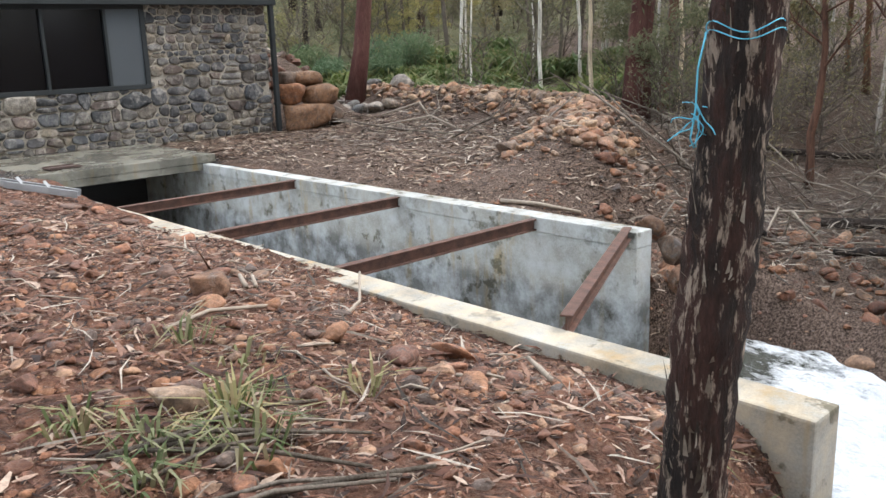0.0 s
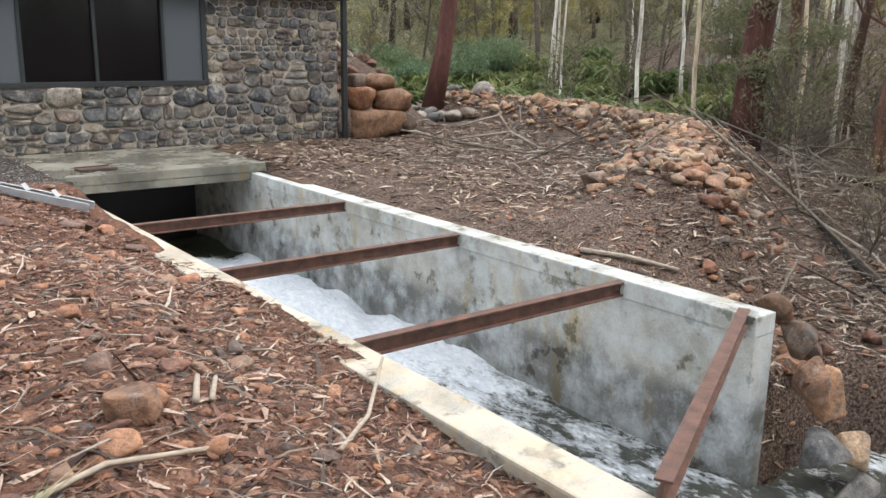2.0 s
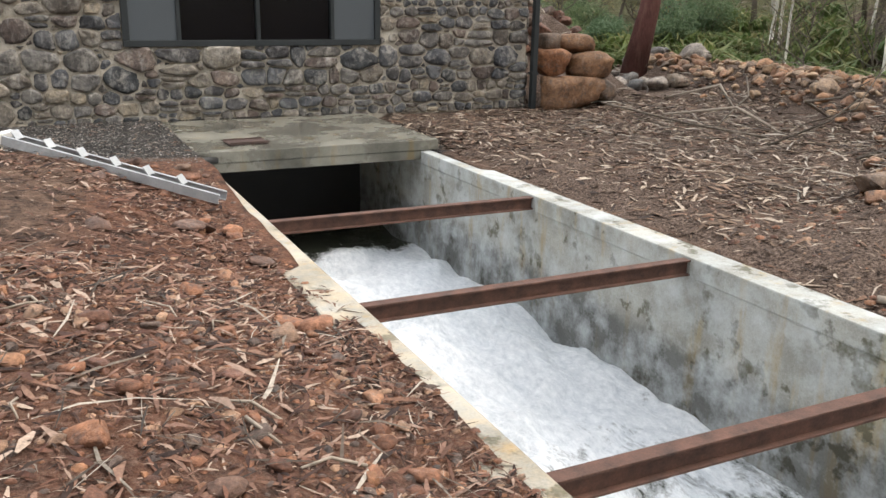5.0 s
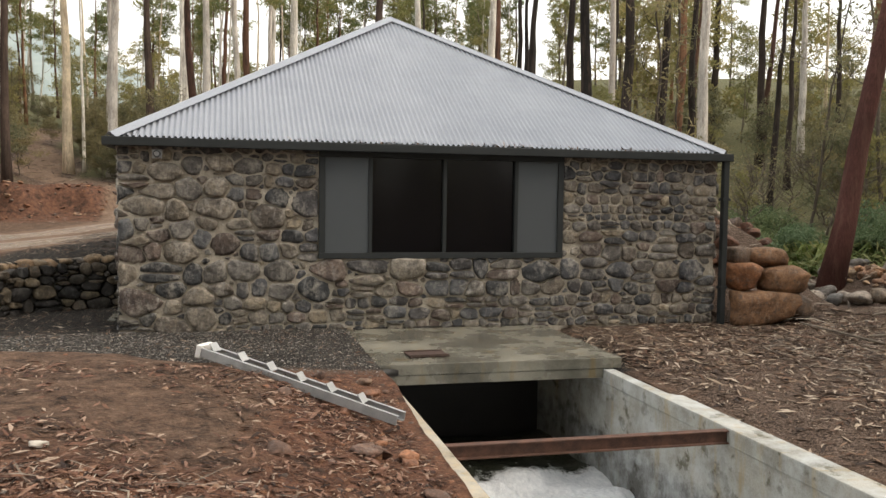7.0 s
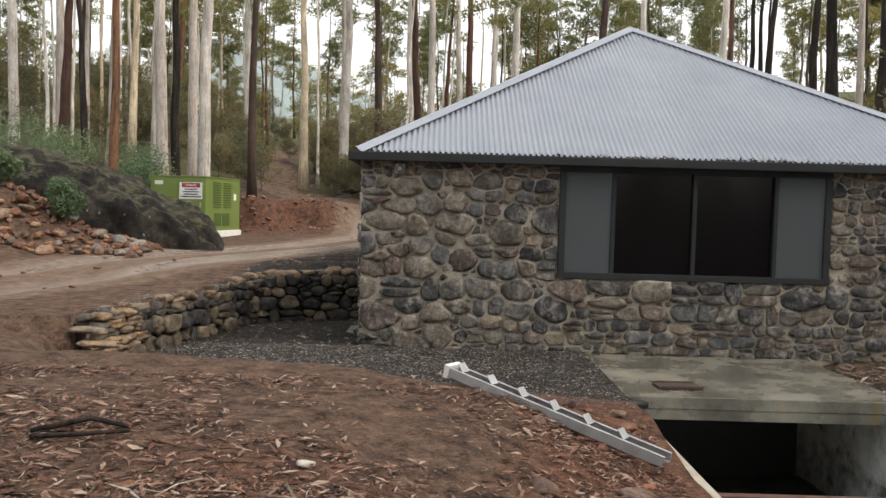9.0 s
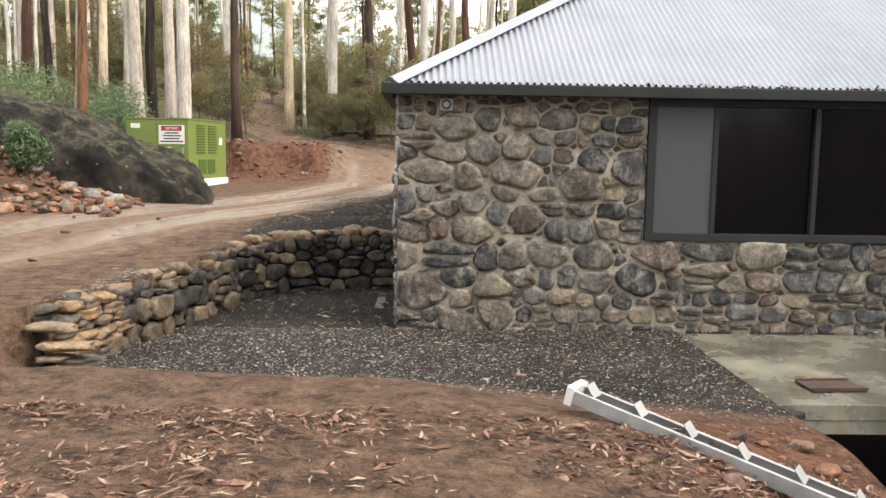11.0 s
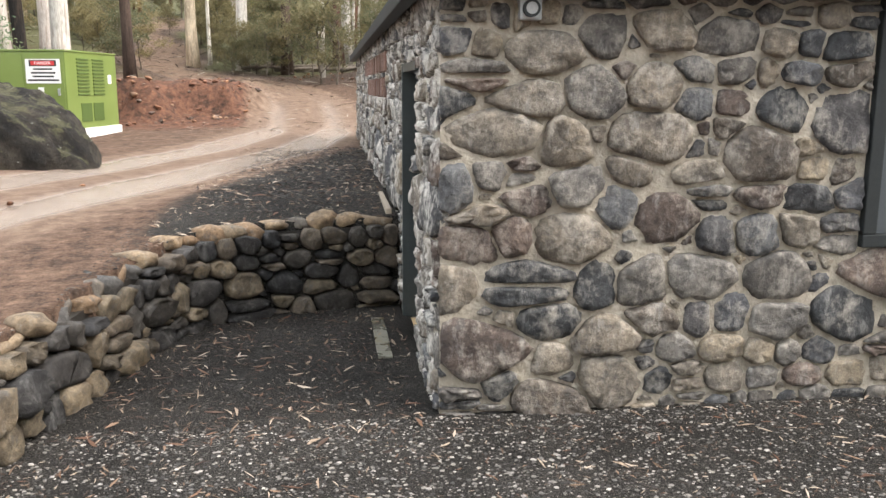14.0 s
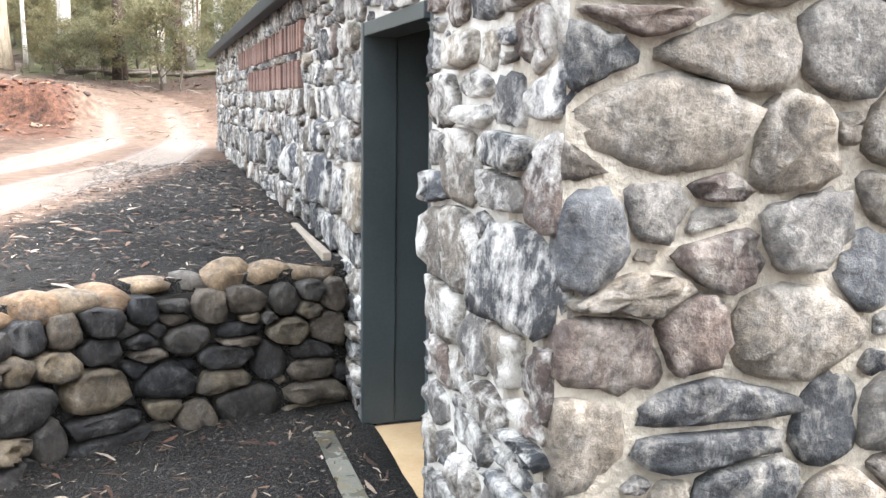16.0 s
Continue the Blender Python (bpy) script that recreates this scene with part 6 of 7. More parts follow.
scatter_rocks(480, RED, lambda r: (r.uniform(0.3, 3.8), r.uniform(1.8, 7.8)), (0.018, 0.06), 25, "small rust-red stones in the soil", "red stones in the soil", 0.25, loose=True)
scatter_rocks(1, [broken_rock(171, M_TANROCK, 0.8)], lambda r: (2.33, 4.5), (0.15, 0.151), 61, "large upright tan stone in the red soil", "red stones in the soil", 0.2)
scatter_rocks(12, RED, lambda r: (r.uniform(0.9, 3.4), r.uniform(2.3, 6.5)), (0.075, 0.11), 6, "larger rust-red stone in the soil", "red stones in the soil", 0.3)
scatter_rocks(45, RED, lambda r: (3.9 - abs(r.gauss(0, 0.5)), r.uniform(7.0, 12.2)), (0.03, 0.1), 7, "orange-red stone along the channel edge", "red stones in the soil", 0.3)
def on_bank(rng):
    """Along the broken edge above the stream, or on the slope below it."""
    x = rng.uniform(7.5, 13.5)
    edge = 4.85 + 1.05 * (min(x, 10.0) - 7.5)
    return (x, edge + rng.gauss(-0.1, 0.2)) if rng.random() < 0.35 and x < 10 else (x, rng.uniform(2.3, max(2.6, edge - 0.6)))


scatter_rocks(260, TAN + GREY, on_bank, (0.05, 0.17), 8, "stone scattered on the stream bank", "stones on the stream bank", 0.3, loose=True)
scatter_rocks(20, RED, lambda r: (r.uniform(-6, 1), r.uniform(4, 12)), (0.02, 0.05), 9, "small red stone on the bare soil", "red stones in the soil", 0.3, loose=True)
scatter_rocks(1, TAN[3:4], lambda r: (1.36, 2.98), (0.14, 0.15), 10, "grey mossy stone among grass tufts", "red stones in the soil", 0.25)
scatter_rocks(1, [rock_mesh_plain(170, M_QUARTZ, 3, 0.5, 0.25, 0.2)], lambda r: (1.38, 8.8), (0.07, 0.08), 11, "small whitish quartz stone on the mound", "red stones in the soil", 0.3)
scatter_rocks(260, RED, cut_face, (0.03, 0.11), 13, "red rock on the cut bank by the track", "rocks on the cut bank", 0.3, loose=True)
scatter_rocks(18, RED, lambda r: (r.uniform(-6.5, -2.2), r.uniform(12.5, 22)), (0.03, 0.06), 14, "small red stone on the dirt track", "red stones in the soil", 0.3, loose=True)

# ---- litter, pebbles, gravel, sticks ----
def strips(n, place, size, seed, material, name, label, up=0.012, narrow=0.16):
    rng = random.Random(seed)
    P = [place(rng) for _ in range(n)]
    Z = terrain(np.array([p[0] for p in P]), np.array([p[1] for p in P]))
    s = Soup()
    for (x, y), z in zip(P, Z):
        ln = rng.uniform(*size) * (0.6 + rng.random() ** 3 * 1.3)
        w = min(ln * narrow * rng.uniform(0.5, 1.5), 0.018)
        a = rng.uniform(0, 2 * math.pi)
        d, q = Vector((math.cos(a), math.sin(a), rng.uniform(-0.25, 0.25))), Vector((-math.sin(a), math.cos(a), rng.uniform(-0.5, 0.5)))
        c = Vector((x, y, float(z) + up * rng.uniform(0.2, 1.4)))
        bend = q * ln * rng.uniform(-0.18, 0.18) + Vector((0, 0, ln * rng.uniform(-0.05, 0.15)))
        s.add([c - d * ln - q * w * 0.3, c - d * ln + q * w * 0.3, c + bend - q * w, c + bend + q * w, c + d * ln - q * w * 0.3, c + d * ln + q * w * 0.3], [(0, 2, 3, 1), (2, 4, 5, 3)])
    tagged(new(name, s.mesh(name, material)), label, "litter", kind="stuff")


def fore(rng):
    while True:
        x, y = rng.uniform(-1.2, 4.1), 1.2 + 7.3 * rng.random()
        if y < 2.4 - x * 0.2 and rng.random() < 0.2 or x > 0.2 * y - 1.3:
            return x, y


def clump(rng, x0, x1, y0, y1):
    while True:
        x, y = rng.uniform(x0, x1), rng.uniform(y0, y1)
        if noise.noise(Vector((x * 0.55, y * 0.55, 3.3))) + noise.noise(Vector((x * 1.9, y * 1.9, 1.3))) * 0.5 > rng.uniform(-0.55, 0.4):
            return x, y


def behind_ridge(rng):
    while True:
        x, y = rng.uniform(10, 24), rng.uniform(0.5, 14)
        if float(dist_line(x, y, RIDGE)[0]) > 1.3 and (x - 9.9) * 0.72 > y - 7.5:
            return x, y


strips(24000, fore, (0.01, 0.05), 1, M_LITTER_RED, "bark_litter", "strips of brown bark and dead gum leaves on the soil")
strips(26000, lambda r: clump(r, -3.5, 3.95, 6.8, 11.4), (0.011, 0.043), 2, M_LITTER_RED, "leaf_litter", "dead gum leaves scattered over the mound", 0.02, 0.22)
strips(30000, lambda r: clump(r, 7.15, 15.0, 4.6, 16.5), (0.02, 0.085), 3, M_LITTER, "leaf_litter", "bark and leaf litter beside the channel")
strips(15000, lambda r: (r.uniform(7.15, 14.5), r.uniform(5.0, 16.3)), (0.02, 0.07), 18, M_LITTER, "leaf_litter", "bark strips strewn over the soil by the channel")
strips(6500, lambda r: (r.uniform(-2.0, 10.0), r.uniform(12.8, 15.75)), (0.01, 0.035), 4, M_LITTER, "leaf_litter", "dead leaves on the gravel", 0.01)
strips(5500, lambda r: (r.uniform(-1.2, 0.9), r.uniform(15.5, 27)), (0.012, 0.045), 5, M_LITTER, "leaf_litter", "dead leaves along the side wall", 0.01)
strips(12000, lambda r: (r.uniform(9.0, 26), r.uniform(-1, 14)), (0.04, 0.16), 6, M_STICK, "brushwood", "grey fallen sticks and bark under the scrub", 0.08, 0.1)
strips(26000, behind_ridge, (0.05, 0.17), 16, M_STICK, "brushwood", "tangled grey twigs over the stream bank", 0.3, 0.035)
strips(11000, lambda r: (r.uniform(11, 40), r.uniform(14, 46)), (0.08, 0.3), 36, M_STICK, "forest_litter", "fallen bark and grey sticks on the forest slope", 0.12, 0.09)
strips(9000, lambda r: (r.uniform(-26, 12), r.uniform(43, 80)), (0.1, 0.35), 37, M_STICK, "forest_litter", "fallen bark and sticks between the gum trunks", 0.15, 0.09)
strips(4200, fore, (0.025, 0.06), 17, M_LITTER_RED, "bark_litter", "curled pale strips of bark on the soil", 0.03, 0.14)
strips(1500, fore, (0.05, 0.15), 27, M_STICK, "twigs", "thin pale twigs lying on the soil", 0.03, 0.035)
strips(3000, lambda r: (r.uniform(-16, 20), r.uniform(33, 46)), (0.04, 0.16), 7, M_STICK, "forest_litter", "fallen bark and sticks at the forest edge", 0.05, 0.12)


def pebbles(n, place, size, seed, material, name, label, flat=0.6):
    rng = random.Random(seed)
    P = [place(rng) for _ in range(n)]
    Z = terrain(np.array([p[0] for p in P]), np.array([p[1] for p in P]))
    s = Soup()
    fs = [(0, 1, 2), (0, 2, 3), (0, 3, 4), (0, 4, 5), (0, 5, 1), (1, 6, 2), (2, 7, 3), (3, 8, 4), (4, 9, 5), (5, 10, 1), (6, 7, 2), (7, 8, 3), (8, 9, 4), (9, 10, 5), (10, 6, 1)]
    for (x, y), z in zip(P, Z):
        r = rng.uniform(*size) * (0.6 + rng.random() ** 3)
        a = rng.uniform(0, 6.28)
        vs = [Vector((x, y, float(z) + r * flat * 0.8))]
        for rr, zz, o in ((0.75, 0.45, 0), (0.95, -0.15, 0.63)):
            for k in range(5):
                t = a + 1.2566 * k + o
                q = rr * r * rng.uniform(0.75, 1.25)
                vs.append(Vector((x + math.cos(t) * q, y + math.sin(t) * q * 0.8, float(z) + r * flat * zz)))
        s.add(vs, fs)
    tagged(new(name, s.mesh(name, material, size[1] > 0.02)), label, "gravel", kind="stuff")


pebbles(12000, fore, (0.008, 0.036), 1, M_PEBBLE, "pebbles", "small rust-red pebbles in the soil")
pebbles(900, lambda r: (4.0 - abs(r.gauss(0, 0.7)), r.uniform(6, 12.4)), (0.008, 0.03), 2, M_PEBBLE, "pebbles", "small red clods along the channel edge")
def on_pad(rng):
    x = rng.uniform(-1.9, 5.6)
    return x, rng.uniform(13.4 - 0.3 * min(max(x - 1, 0), 3) + rng.gauss(0, 0.18), 15.75)


pebbles(26000, on_pad, (0.005, 0.013), 3, M_CHIP, "gravel", "grey crushed gravel in front of the building")
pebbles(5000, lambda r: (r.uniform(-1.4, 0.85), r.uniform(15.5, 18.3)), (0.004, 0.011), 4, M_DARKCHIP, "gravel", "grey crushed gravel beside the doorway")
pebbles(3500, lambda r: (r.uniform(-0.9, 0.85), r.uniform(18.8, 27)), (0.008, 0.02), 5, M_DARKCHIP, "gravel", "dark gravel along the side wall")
pebbles(1500, lambda r: (r.uniform(7.4, 13), r.uniform(3, 9)), (0.01, 0.045), 6, M_PEBBLE, "pebbles", "small stones on the bank")


def stick(pts, r, label="bare grey fallen stick on the ground", mt=None):
    line = [Vector((x, y, height(x, y) + z)) for x, y, z in pts]
    vs, fs = tube(line, [r * (1 - 0.5 * i / len(line)) for i in range(len(line))], 7, rough=0.1, seed=len(pts))
    tagged(new("stick", mesh_of("stick", vs, fs, mt or M_OLDWOOD, True)), label, "stick", "fallen sticks")


stick([(2.62, 4.6, 0.03), (2.74, 4.88, 0.05)], 0.017, "split pale timber stake lying on the soil")
stick([(2.7, 4.62, 0.03), (2.82, 4.86, 0.05)], 0.015, "split pale timber stake lying on the soil")
stick([(3.2, 2.62, 0.03), (3.42, 2.98, 0.06)], 0.016)
stick([(7.45, 6.9, 0.04), (7.8, 6.6, 0.05), (8.3, 6.35, 0.04)], 0.028, "bleached branch lying by the channel wall")
stick([(1.75, 3.9, 0.02), (2.1, 4.1, 0.05), (2.5, 4.15, 0.03)], 0.014)
stick([(3.1, 4.2, 0.02), (3.5, 4.6, 0.06), (4.05, 5.3, 0.1)], 0.014, "thin dark twig reaching over the channel edge")
rng = random.Random(91)
for k in range(14):
    x, y = rng.uniform(0.3, 1.3), rng.uniform(1.9, 2.9)
    a, ln = rng.uniform(-0.9, 0.1), rng.uniform(0.35, 0.8)
    stick([(x, y, 0.02), (x + math.cos(a) * ln * 0.5, y + math.sin(a) * ln * 0.5, 0.05), (x + math.cos(a) * ln, y + math.sin(a) * ln, 0.03)], rng.uniform(0.007, 0.015), "grey weathered branch among the grass tufts", M_BARK_GREY)
for k in range(46):
    x, y = rng.uniform(0.5, 3.6), rng.uniform(2.0, 8.0)
    a, ln = rng.uniform(0, 6.28), rng.uniform(0.1, 0.32)
    stick([(x, y, 0.02), (x + math.cos(a) * ln * 0.5, y + math.sin(a) * ln * 0.5, 0.04), (x + math.cos(a + 0.3) * ln, y + math.sin(a + 0.3) * ln, 0.02)], rng.uniform(0.005, 0.01))
for k in range(170):
    x, y = rng.uniform(10.5, 22), rng.uniform(1, 13)
    if float(dist_line(x, y, RIDGE)[0]) < 1.0:
        continue
    a, ln = rng.uniform(0, 6.28), rng.uniform(0.8, 3.0)
    stick([(x, y, 0.05), (x + math.cos(a) * ln * 0.5, y + math.sin(a) * ln * 0.5, rng.uniform(0.1, 0.5)), (x + math.cos(a + 0.25) * ln, y + math.sin(a + 0.25) * ln, rng.uniform(0.1, 0.8))], rng.uniform(0.006, 0.022), "bare grey fallen branch under the scrub", M_BARK_GREY)
for k in range(26):
    x, y = rng.uniform(-9, 8), rng.uniform(47.5, 52)
    if float(dist_line(x, y, ROAD)[0]) < 2.5:
        continue
    a, ln = rng.uniform(-0.5, 0.5), rng.uniform(1.0, 3.5)
    stick([(x, y, 0.1), (x + math.cos(a) * ln * 0.5, y + math.sin(a) * ln * 0.5, 0.2), (x + math.cos(a) * ln, y + math.sin(a) * ln, 0.2)], rng.uniform(0.05, 0.14), "fallen log at the forest edge", M_BARK_GREY)
stick([(-0.35, 9.2, 0.02), (-0.05, 9.35, 0.06), (0.2, 9.3, 0.03)], 0.02, "charred branch lying on the bare soil", M_BARK_DARK)
stick([(-0.3, 9.1, 0.02), (0.0, 9.05, 0.06), (0.25, 9.2, 0.03)], 0.016, "charred branch lying on the bare soil", M_BARK_DARK)


for k in range(60):
    x, y = rng.uniform(11.5, 21), rng.uniform(2, 14)
    if float(dist_line(x, y, RIDGE)[0]) < 1.2:
        continue
    a, ln = rng.uniform(0, 6.28), rng.uniform(0.5, 2.4)
    stick([(x, y, 0.1), (x + math.cos(a) * ln * 0.4, y + math.sin(a) * ln * 0.4, rng.uniform(0.15, 0.5)), (x + math.cos(a + 0.4) * ln, y + math.sin(a + 0.4) * ln, rng.uniform(0.1, 0.9))], rng.uniform(0.012, 0.03), "bleached pale branch in the creek debris")
for k in range(12):
    x, y = rng.uniform(12.5, 20), rng.uniform(2, 12)
    if float(dist_line(x, y, RIDGE)[0]) < 1.5:
        continue
    a, ln = rng.uniform(0, 6.28), rng.uniform(1.5, 3.5)
    stick([(x, y, 0.08), (x + math.cos(a) * ln * 0.5, y + math.sin(a) * ln * 0.5, 0.15), (x + math.cos(a) * ln, y + math.sin(a) * ln, 0.12)], rng.uniform(0.05, 0.11), "dark fallen log in the creek debris", M_BARK_DARK)
for k in range(16):
    x, y = rng.uniform(15.5, 27), rng.uniform(2, 16)
    plant("scrub_tree", BARE[k % 3], x, y, rng.uniform(0, 360), rng.uniform(0.7, 1.3), "crooked dark-barked scrub tree by the creek", "tree", "dark scrub trees by the creek")
stick([(10.6, 19.5, 0.3), (11.8, 19.0, 0.35), (13.2, 18.3, 0.25)], 0.07, "fallen grey log across the rubble")
stick([(10.4, 20.6, 0.3), (11.2, 20.4, 0.45), (12.2, 20.3, 0.3)], 0.05, "fallen grey log across the rubble")


# ---- low plants ----
def tuft(x, y, n, ln, seed, material, name, label, category, spread=0.12, wide=0.006):
    rng = random.Random(seed)
    z = height(x, y)
    s = Soup()
    for _ in range(n):
        a = rng.uniform(0, 6.28)
        r = rng.random() * spread
        p = Vector((x + math.cos(a) * r, y + math.sin(a) * r, z - 0.01))
        b = a + rng.uniform(-0.8, 0.8)
        o = Vector((math.cos(b), math.sin(b), 0))
        q = Vector((-o.y, o.x, 0)) * wide
        h = ln * rng.uniform(0.5, 1.1)
        m, t = p + o * h * 0.25 + Vector((0, 0, h * 0.5)), p + o * h * rng.uniform(0.6, 1.2) + Vector((0, 0, h * rng.uniform(0.1, 0.75)))
        s.add([p - q, p + q, m + q * 0.8, m - q * 0.8, t], [(0, 1, 2, 3), (3, 2, 4)])
    tagged(new(name, s.mesh(name, material)), label, category, "green tufts")


rng = random.Random(55)
for k, (x, y, n) in enumerate(((1.15, 2.75, 70), (1.45, 2.75, 60), (1.6, 2.95, 60), (1.0, 3.05, 40), (1.75, 3.7, 30), (1.35, 2.45, 50), (1.0, 2.5, 50), (1.9, 3.4, 26), (2.1, 2.75, 24), (3.05, 1.75, 45), (3.3, 1.6, 45))):
    tuft(x, y, int(n * 0.7), rng.uniform(0.15, 0.27), k, M_GRASS, "grass_tuft", "pale green strappy grass tuft among stones", "grass", 0.15, 0.008)
for k in range(85):
    x, y = rng.uniform(15.6, 25), rng.uniform(13.5, 27)
    tuft(x, y, 110, rng.uniform(0.8, 1.35), 100 + k, M_FERN, "fern", "bright green bracken fern behind the rock bank", "fern", 0.7, 0.06)


def bush(x, y, r, h, seed, label="soft blue-green wattle bush", group="wattle bushes"):
    rng = random.Random(seed)
    top = tagged(new("bush"), label, "bush", group)
    top.location = (x, y, height(x, y))
    wood, crown = Soup(), Soup()
    for k in range(9):
        a = rng.uniform(0, 6.28)
        e = Vector((math.cos(a) * r * rng.uniform(0.2, 0.8), math.sin(a) * r * rng.uniform(0.2, 0.8), h * rng.uniform(0.45, 0.95)))
        wood.add(*tube([Vector((0, 0, -0.1)), e * 0.5 + Vector((0, 0, 0.1)), e], [0.02, 0.013, 0.005], 5, cap=False))
        leaf_cloud(crown, e, r * 0.5, 170, rng, 0.075, 0.8)
        leaf_cloud(crown, e * 0.6, r * 0.45, 80, rng, 0.075, 0.8)
    part("stem", wood.mesh("stem", M_BARK_GREY), top)
    part("foliage", crown.mesh("foliage", M_BUSH), top)


for k, (x, y, r, h) in enumerate(((-5.6, 21.5, 0.45, 0.8), (-6.9, 21.6, 0.45, 0.7), (-9.4, 28.5, 1.5, 2.3), (-7.9, 30.5, 1.3, 2.0), (-11, 28, 1.6, 2.6), (-8.6, 33, 1.3, 1.8), (-6.8, 35.2, 1.2, 1.5), (-12.6, 30, 1.7, 2.7), (-10.2, 32, 1.5, 2.2), (-9.6, 36, 1.4, 1.8), (-12, 35, 1.5, 2.2), (-13.5, 26, 1.5, 2.0), (-12.5, 33.5, 1.3, 1.6))):
    bush(x, y, r, h, 300 + k)

# low scrub right of the building and behind the rock bank
rng = random.Random(404)
for k in range(22):
    x, y = rng.uniform(11.8, 21), rng.uniform(22.5, 32)
    bush(x, y, rng.uniform(0.7, 1.2), rng.uniform(0.8, 1.5), 500 + k, "green leafy scrub bush behind the building", "scrub bushes")
for k in range(60):
    x, y = behind_ridge(rng)
    if x < 12.5:
        continue
    plant("shrub", rng.choice(TWIGS), x, y, rng.uniform(0, 360), rng.uniform(0.35, 0.75), "thin grey-green scrub bush on the stream bank", "shrub", "scrub on the stream bank")

# ---- stones of the walls ----
def lay(poly_list, parent, material, depth, n, seed, place, name="stone", limit=300, order=None, stuff_material=None):
    rng = random.Random(seed)
    polys = sorted(poly_list, key=order) if order else poly_list
    rest = Soup()
    for i, p in enumerate(polys):
        w = max(a for a, _ in p) - min(a for a, _ in p)
        vs, fs = stone(p, depth * rng.uniform(0.7, 1.25) * min(1.25, 0.6 + w * 1.6), n, rng)
        vs = [place(*v) for v in vs]
        if i < limit:
            part(name, mesh_of(name, vs, fs, material, True), parent)
        else:
            rest.add(vs, fs)
    if rest.v:
        tagged(part("far_stones", rest.mesh("far_stones", stuff_material or material, True), parent), kind="stuff")


# front wall: u runs along x from the door corner
win_hole = (WINX0 - WX0 - 0.01, WINZ0, WINX1 - WX0 + 0.01, 3.0)
# the large stones beside the doorway corner: along, up, half width, half height
BIG = [(0.33, 1.72, 0.31, 0.145), (0.13, 1.4, 0.13, 0.15), (0.8, 1.67, 0.15, 0.15), (0.57, 1.92, 0.23, 0.1), (0.67, 2.17, 0.23, 0.11), (0.95, 1.95, 0.19, 0.17), (0.99, 2.29, 0.14, 0.13), (1.34, 1.98, 0.19, 0.13), (1.36, 2.32, 0.18, 0.12), (1.78, 2.27, 0.2, 0.14), (1.31, 1.69, 0.29, 0.16), (2.0, 1.57, 0.24, 0.18),
       (2.17, 1.88, 0.155, 0.14), (2.54, 1.77, 0.18, 0.18), (0.885, 1.38, 0.165, 0.13), (0.85, 1.08, 0.2, 0.18), (1.46, 1.17, 0.155, 0.13), (2.03, 1.08, 0.17, 0.13), (2.21, 0.82, 0.2, 0.145), (0.29, 0.4, 0.27, 0.18), (0.73, 0.05, 0.24, 0.11), (1.13, 0.17, 0.18, 0.19), (1.1, 0.47, 0.215, 0.13), (2.7, 0.55, 0.2, 0.2)]
front_cells = rubble((0.035, -0.05, WX1 - WX0, WTOP + 0.02), [win_hole], 0.17, 11, 0.011, BIG, 900)
lay(front_cells, wall_front, M_STONE, 0.066, 18, 1, lambda x, y, z: (WX0 + x, WY0 + 0.03 + y, z), order=lambda p: p[0][0], stuff_material=M_STONE_STUFF)
# side wall: u runs along y from the door corner
door_hole = (DY0 - WY0, -1.0, DY1 - WY0, DZ1)
BAND = [(20.1 - WY0, 2.14, 25.4 - WY0, 2.36), (20.2 - WY0, 1.86, 24.0 - WY0, 2.08)]
side_cells = rubble((0.0, -0.05, WY1 - WY0, WTOP + 0.02), [door_hole] + BAND, 0.19, 12, 0.012, (), 900)
lay(side_cells, wall_side, M_STONE_SIDE, 0.058, 18, 2, lambda x, y, z: (WX0 + 0.07 + y, WY0 + x, z), order=lambda p: p[0][0], stuff_material=M_STONE_SIDE_STUFF)
# right wall
lay(rubble((0.0, -0.1, WY1 - WY0, WTOP + 0.02), [], 0.26, 13, fill=0), wall_right, M_STONE, 0.07, 8, 3, lambda x, y, z: (WX1 - 0.03 - y, WY0 + x, z), limit=0, stuff_material=M_STONE_STUFF)

# dry stone retaining wall along its bend
retaining = tagged(new("retaining_wall"), "curved dry stone retaining wall with flat cap stones", "stone wall", kind="structure")


def along(line):
    acc = [0.0]
    for a, b in zip(line, line[1:]):
        acc.append(acc[-1] + math.dist(a, b))
    return acc


RET_L = along(RET)


def on_line(s):
    s = min(max(s, 0), RET_L[-1] - 1e-4)
    i = max(k for k in range(len(RET) - 1) if RET_L[k] <= s)
    t = (s - RET_L[i]) / (RET_L[i + 1] - RET_L[i])
    (ax, ay), (bx, by) = RET[i], RET[i + 1]
    return ax + t * (bx - ax), ay + t * (by - ay)


def ret_place(x, y, z, back=0.0):
    px, py = on_line(x)
    qx, qy = on_line(x + 0.25)
    ox, oy = on_line(x - 0.25)
    tx, ty = qx - ox, qy - oy
    ln = math.hypot(tx, ty) or 1
    nx, ny = ty / ln, -tx / ln
    return px - nx * (y + back), py - ny * (y + back), z


def ret_top(s):
    return 0.5 + 0.22 * smoothstep(2.0, 6.0, s)


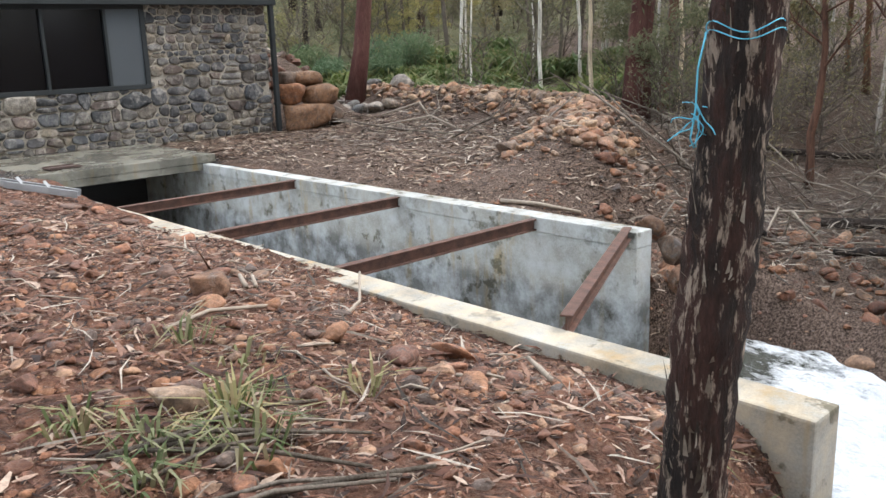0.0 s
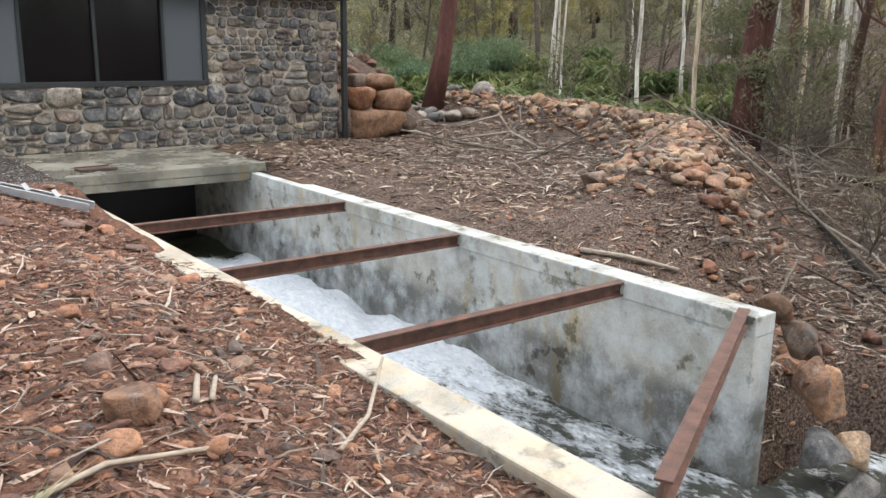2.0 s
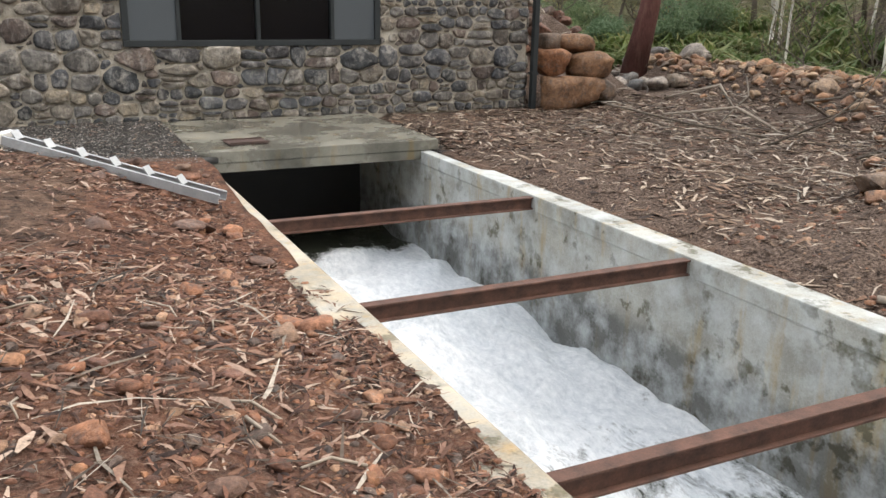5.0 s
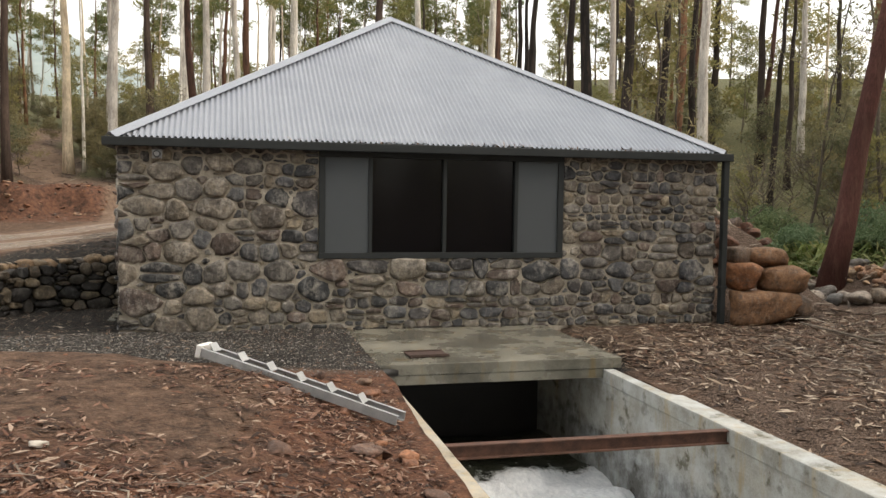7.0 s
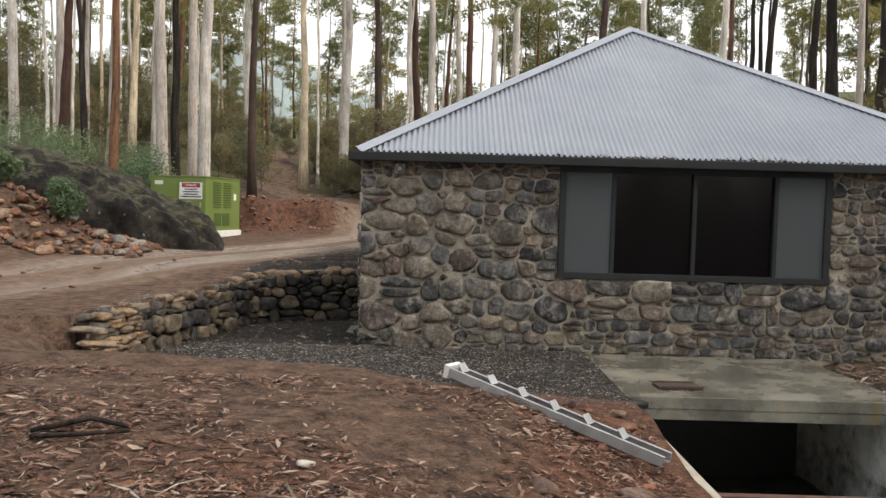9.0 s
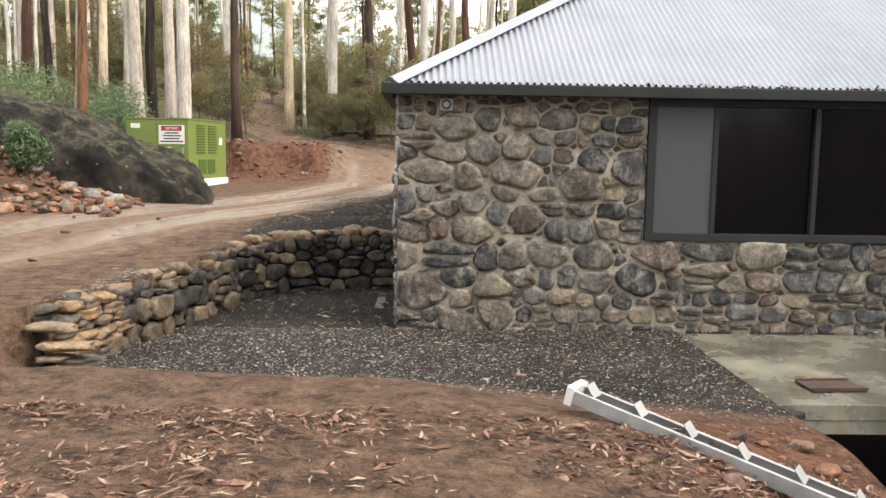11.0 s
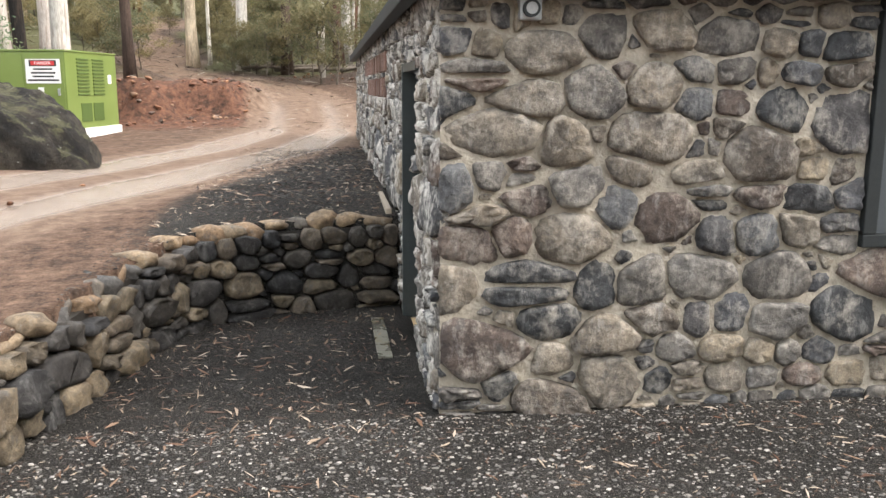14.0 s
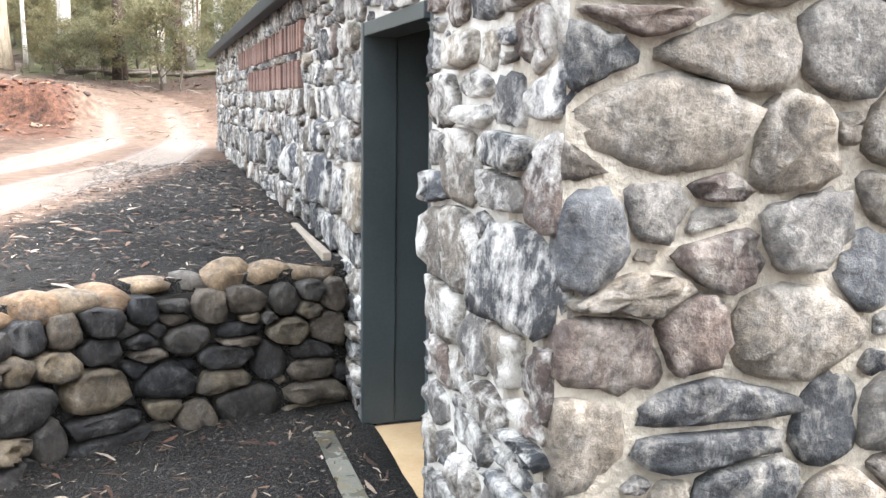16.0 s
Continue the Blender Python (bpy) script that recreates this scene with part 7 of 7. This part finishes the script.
core_v, core_f = [], []
N = 40
for i in range(N + 1):
    s = RET_L[-1] * i / N
    for y, z in ((0.0, -0.3), (0.0, ret_top(s)), (0.42, ret_top(s)), (0.42, -0.3)):
        core_v.append(ret_place(s, y, z))
for i in range(N):
    for k in range(4):
        core_f.append((i * 4 + k, i * 4 + (k + 1) % 4, i * 4 + 4 + (k + 1) % 4, i * 4 + 4 + k))
core_f += [(3, 2, 1, 0), tuple(N * 4 + k for k in range(4))]
part("wall_core", mesh_of("wall_core", core_v, core_f, M_FOUND), retaining, "near-black core behind the stones")
ret_cells = [p for p in rubble((0.0, -0.05, RET_L[-1], 0.74), [], 0.17, 21, 0.004) if min(z for _, z in p) < ret_top(p[0][0]) - 0.06]
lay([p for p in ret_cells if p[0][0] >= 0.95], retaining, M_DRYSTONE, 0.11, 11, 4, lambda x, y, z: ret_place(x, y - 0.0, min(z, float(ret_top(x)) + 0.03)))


def rock_mesh(seed, material, n=2, flat=0.75, rough=0.22, boxy=0.0):
    rng = random.Random(seed)
    bm = bmesh.new()
    bmesh.ops.create_icosphere(bm, subdivisions=n, radius=1)
    off = Vector((rng.uniform(0, 50), rng.uniform(0, 50), rng.uniform(0, 50)))
    sx, sy = rng.uniform(0.85, 1.2), rng.uniform(0.7, 1.0)
    for v in bm.verts:
        p = v.co.copy()
        if boxy:
            mx = max(abs(p.x), abs(p.y), abs(p.z))
            p = p.lerp(p / mx * 0.85, boxy)
        k = 1 + rough * noise.noise(p * 1.1 + off) * 1.6 + rough * 0.5 * noise.noise(p * 2.7 + off)
        v.co = Vector((p.x * sx * k, p.y * sy * k, p.z * flat * k))
    return bm_mesh("rock", bm, material, True)


s, rng = 0.12, random.Random(31)
CAPS = [rock_mesh(60 + i, M_CAPSTONE, 2, 0.36, 0.3, 0.35) for i in range(6)]
SLABS = [rock_mesh(70 + i, M_SLABSTONE, 3, 0.3, 0.18, 0.65) for i in range(6)]
while s < RET_L[-1] - 0.1:
    w = rng.uniform(0.09, 0.21)
    px, py, _ = ret_place(s + w * 0.6, 0.1 + rng.uniform(-0.04, 0.05), 0)
    qx, qy, _ = ret_place(s + w * 0.6 + 0.1, 0.12, 0)
    part("cap_stone", CAPS[rng.randrange(6)], retaining, m=pose(px, py, float(ret_top(s)) + rng.uniform(0.02, 0.09), rng.uniform(-14, 14), rng.uniform(-12, 12), math.degrees(math.atan2(qy - py, qx - px)) + rng.uniform(-25, 25)) @ Matrix.Diagonal((w, rng.uniform(0.13, 0.22), rng.uniform(0.12, 0.3), 1)))
    s += w * rng.uniform(1.2, 1.7)
# flat slabs laid in courses at the near end, stepping down to the soil
for c in range(6):
    u = 0.06 * (c % 2) + 0.04 * c
    while u < 1.05:
        w = rng.uniform(0.13, 0.22)
        px, py, _ = ret_place(u + w, 0.02, 0)
        qx, qy, _ = ret_place(u + w + 0.1, 0.02, 0)
        part("slab_stone", SLABS[rng.randrange(6)], retaining, m=pose(px, py, 0.03 + 0.1 * c, rng.uniform(-5, 5), rng.uniform(-5, 5), math.degrees(math.atan2(qy - py, qx - px)) + rng.uniform(-12, 12)) @ Matrix.Diagonal((w, 0.17, 0.19, 1)))
        u += w * 1.75
for i, (x, y, z, w) in enumerate(((-1.78, 13.5, 0.44, 0.22), (-1.64, 13.45, 0.3, 0.2), (-1.6, 13.55, 0.15, 0.22), (-1.72, 13.42, 0.2, 0.18))):
    part("slab_stone", SLABS[i], retaining, m=pose(x, y, z, 4 * (i % 3) - 4, 5, 25 * i) @ Matrix.Diagonal((w, w * 0.7, w * 0.6, 1)))
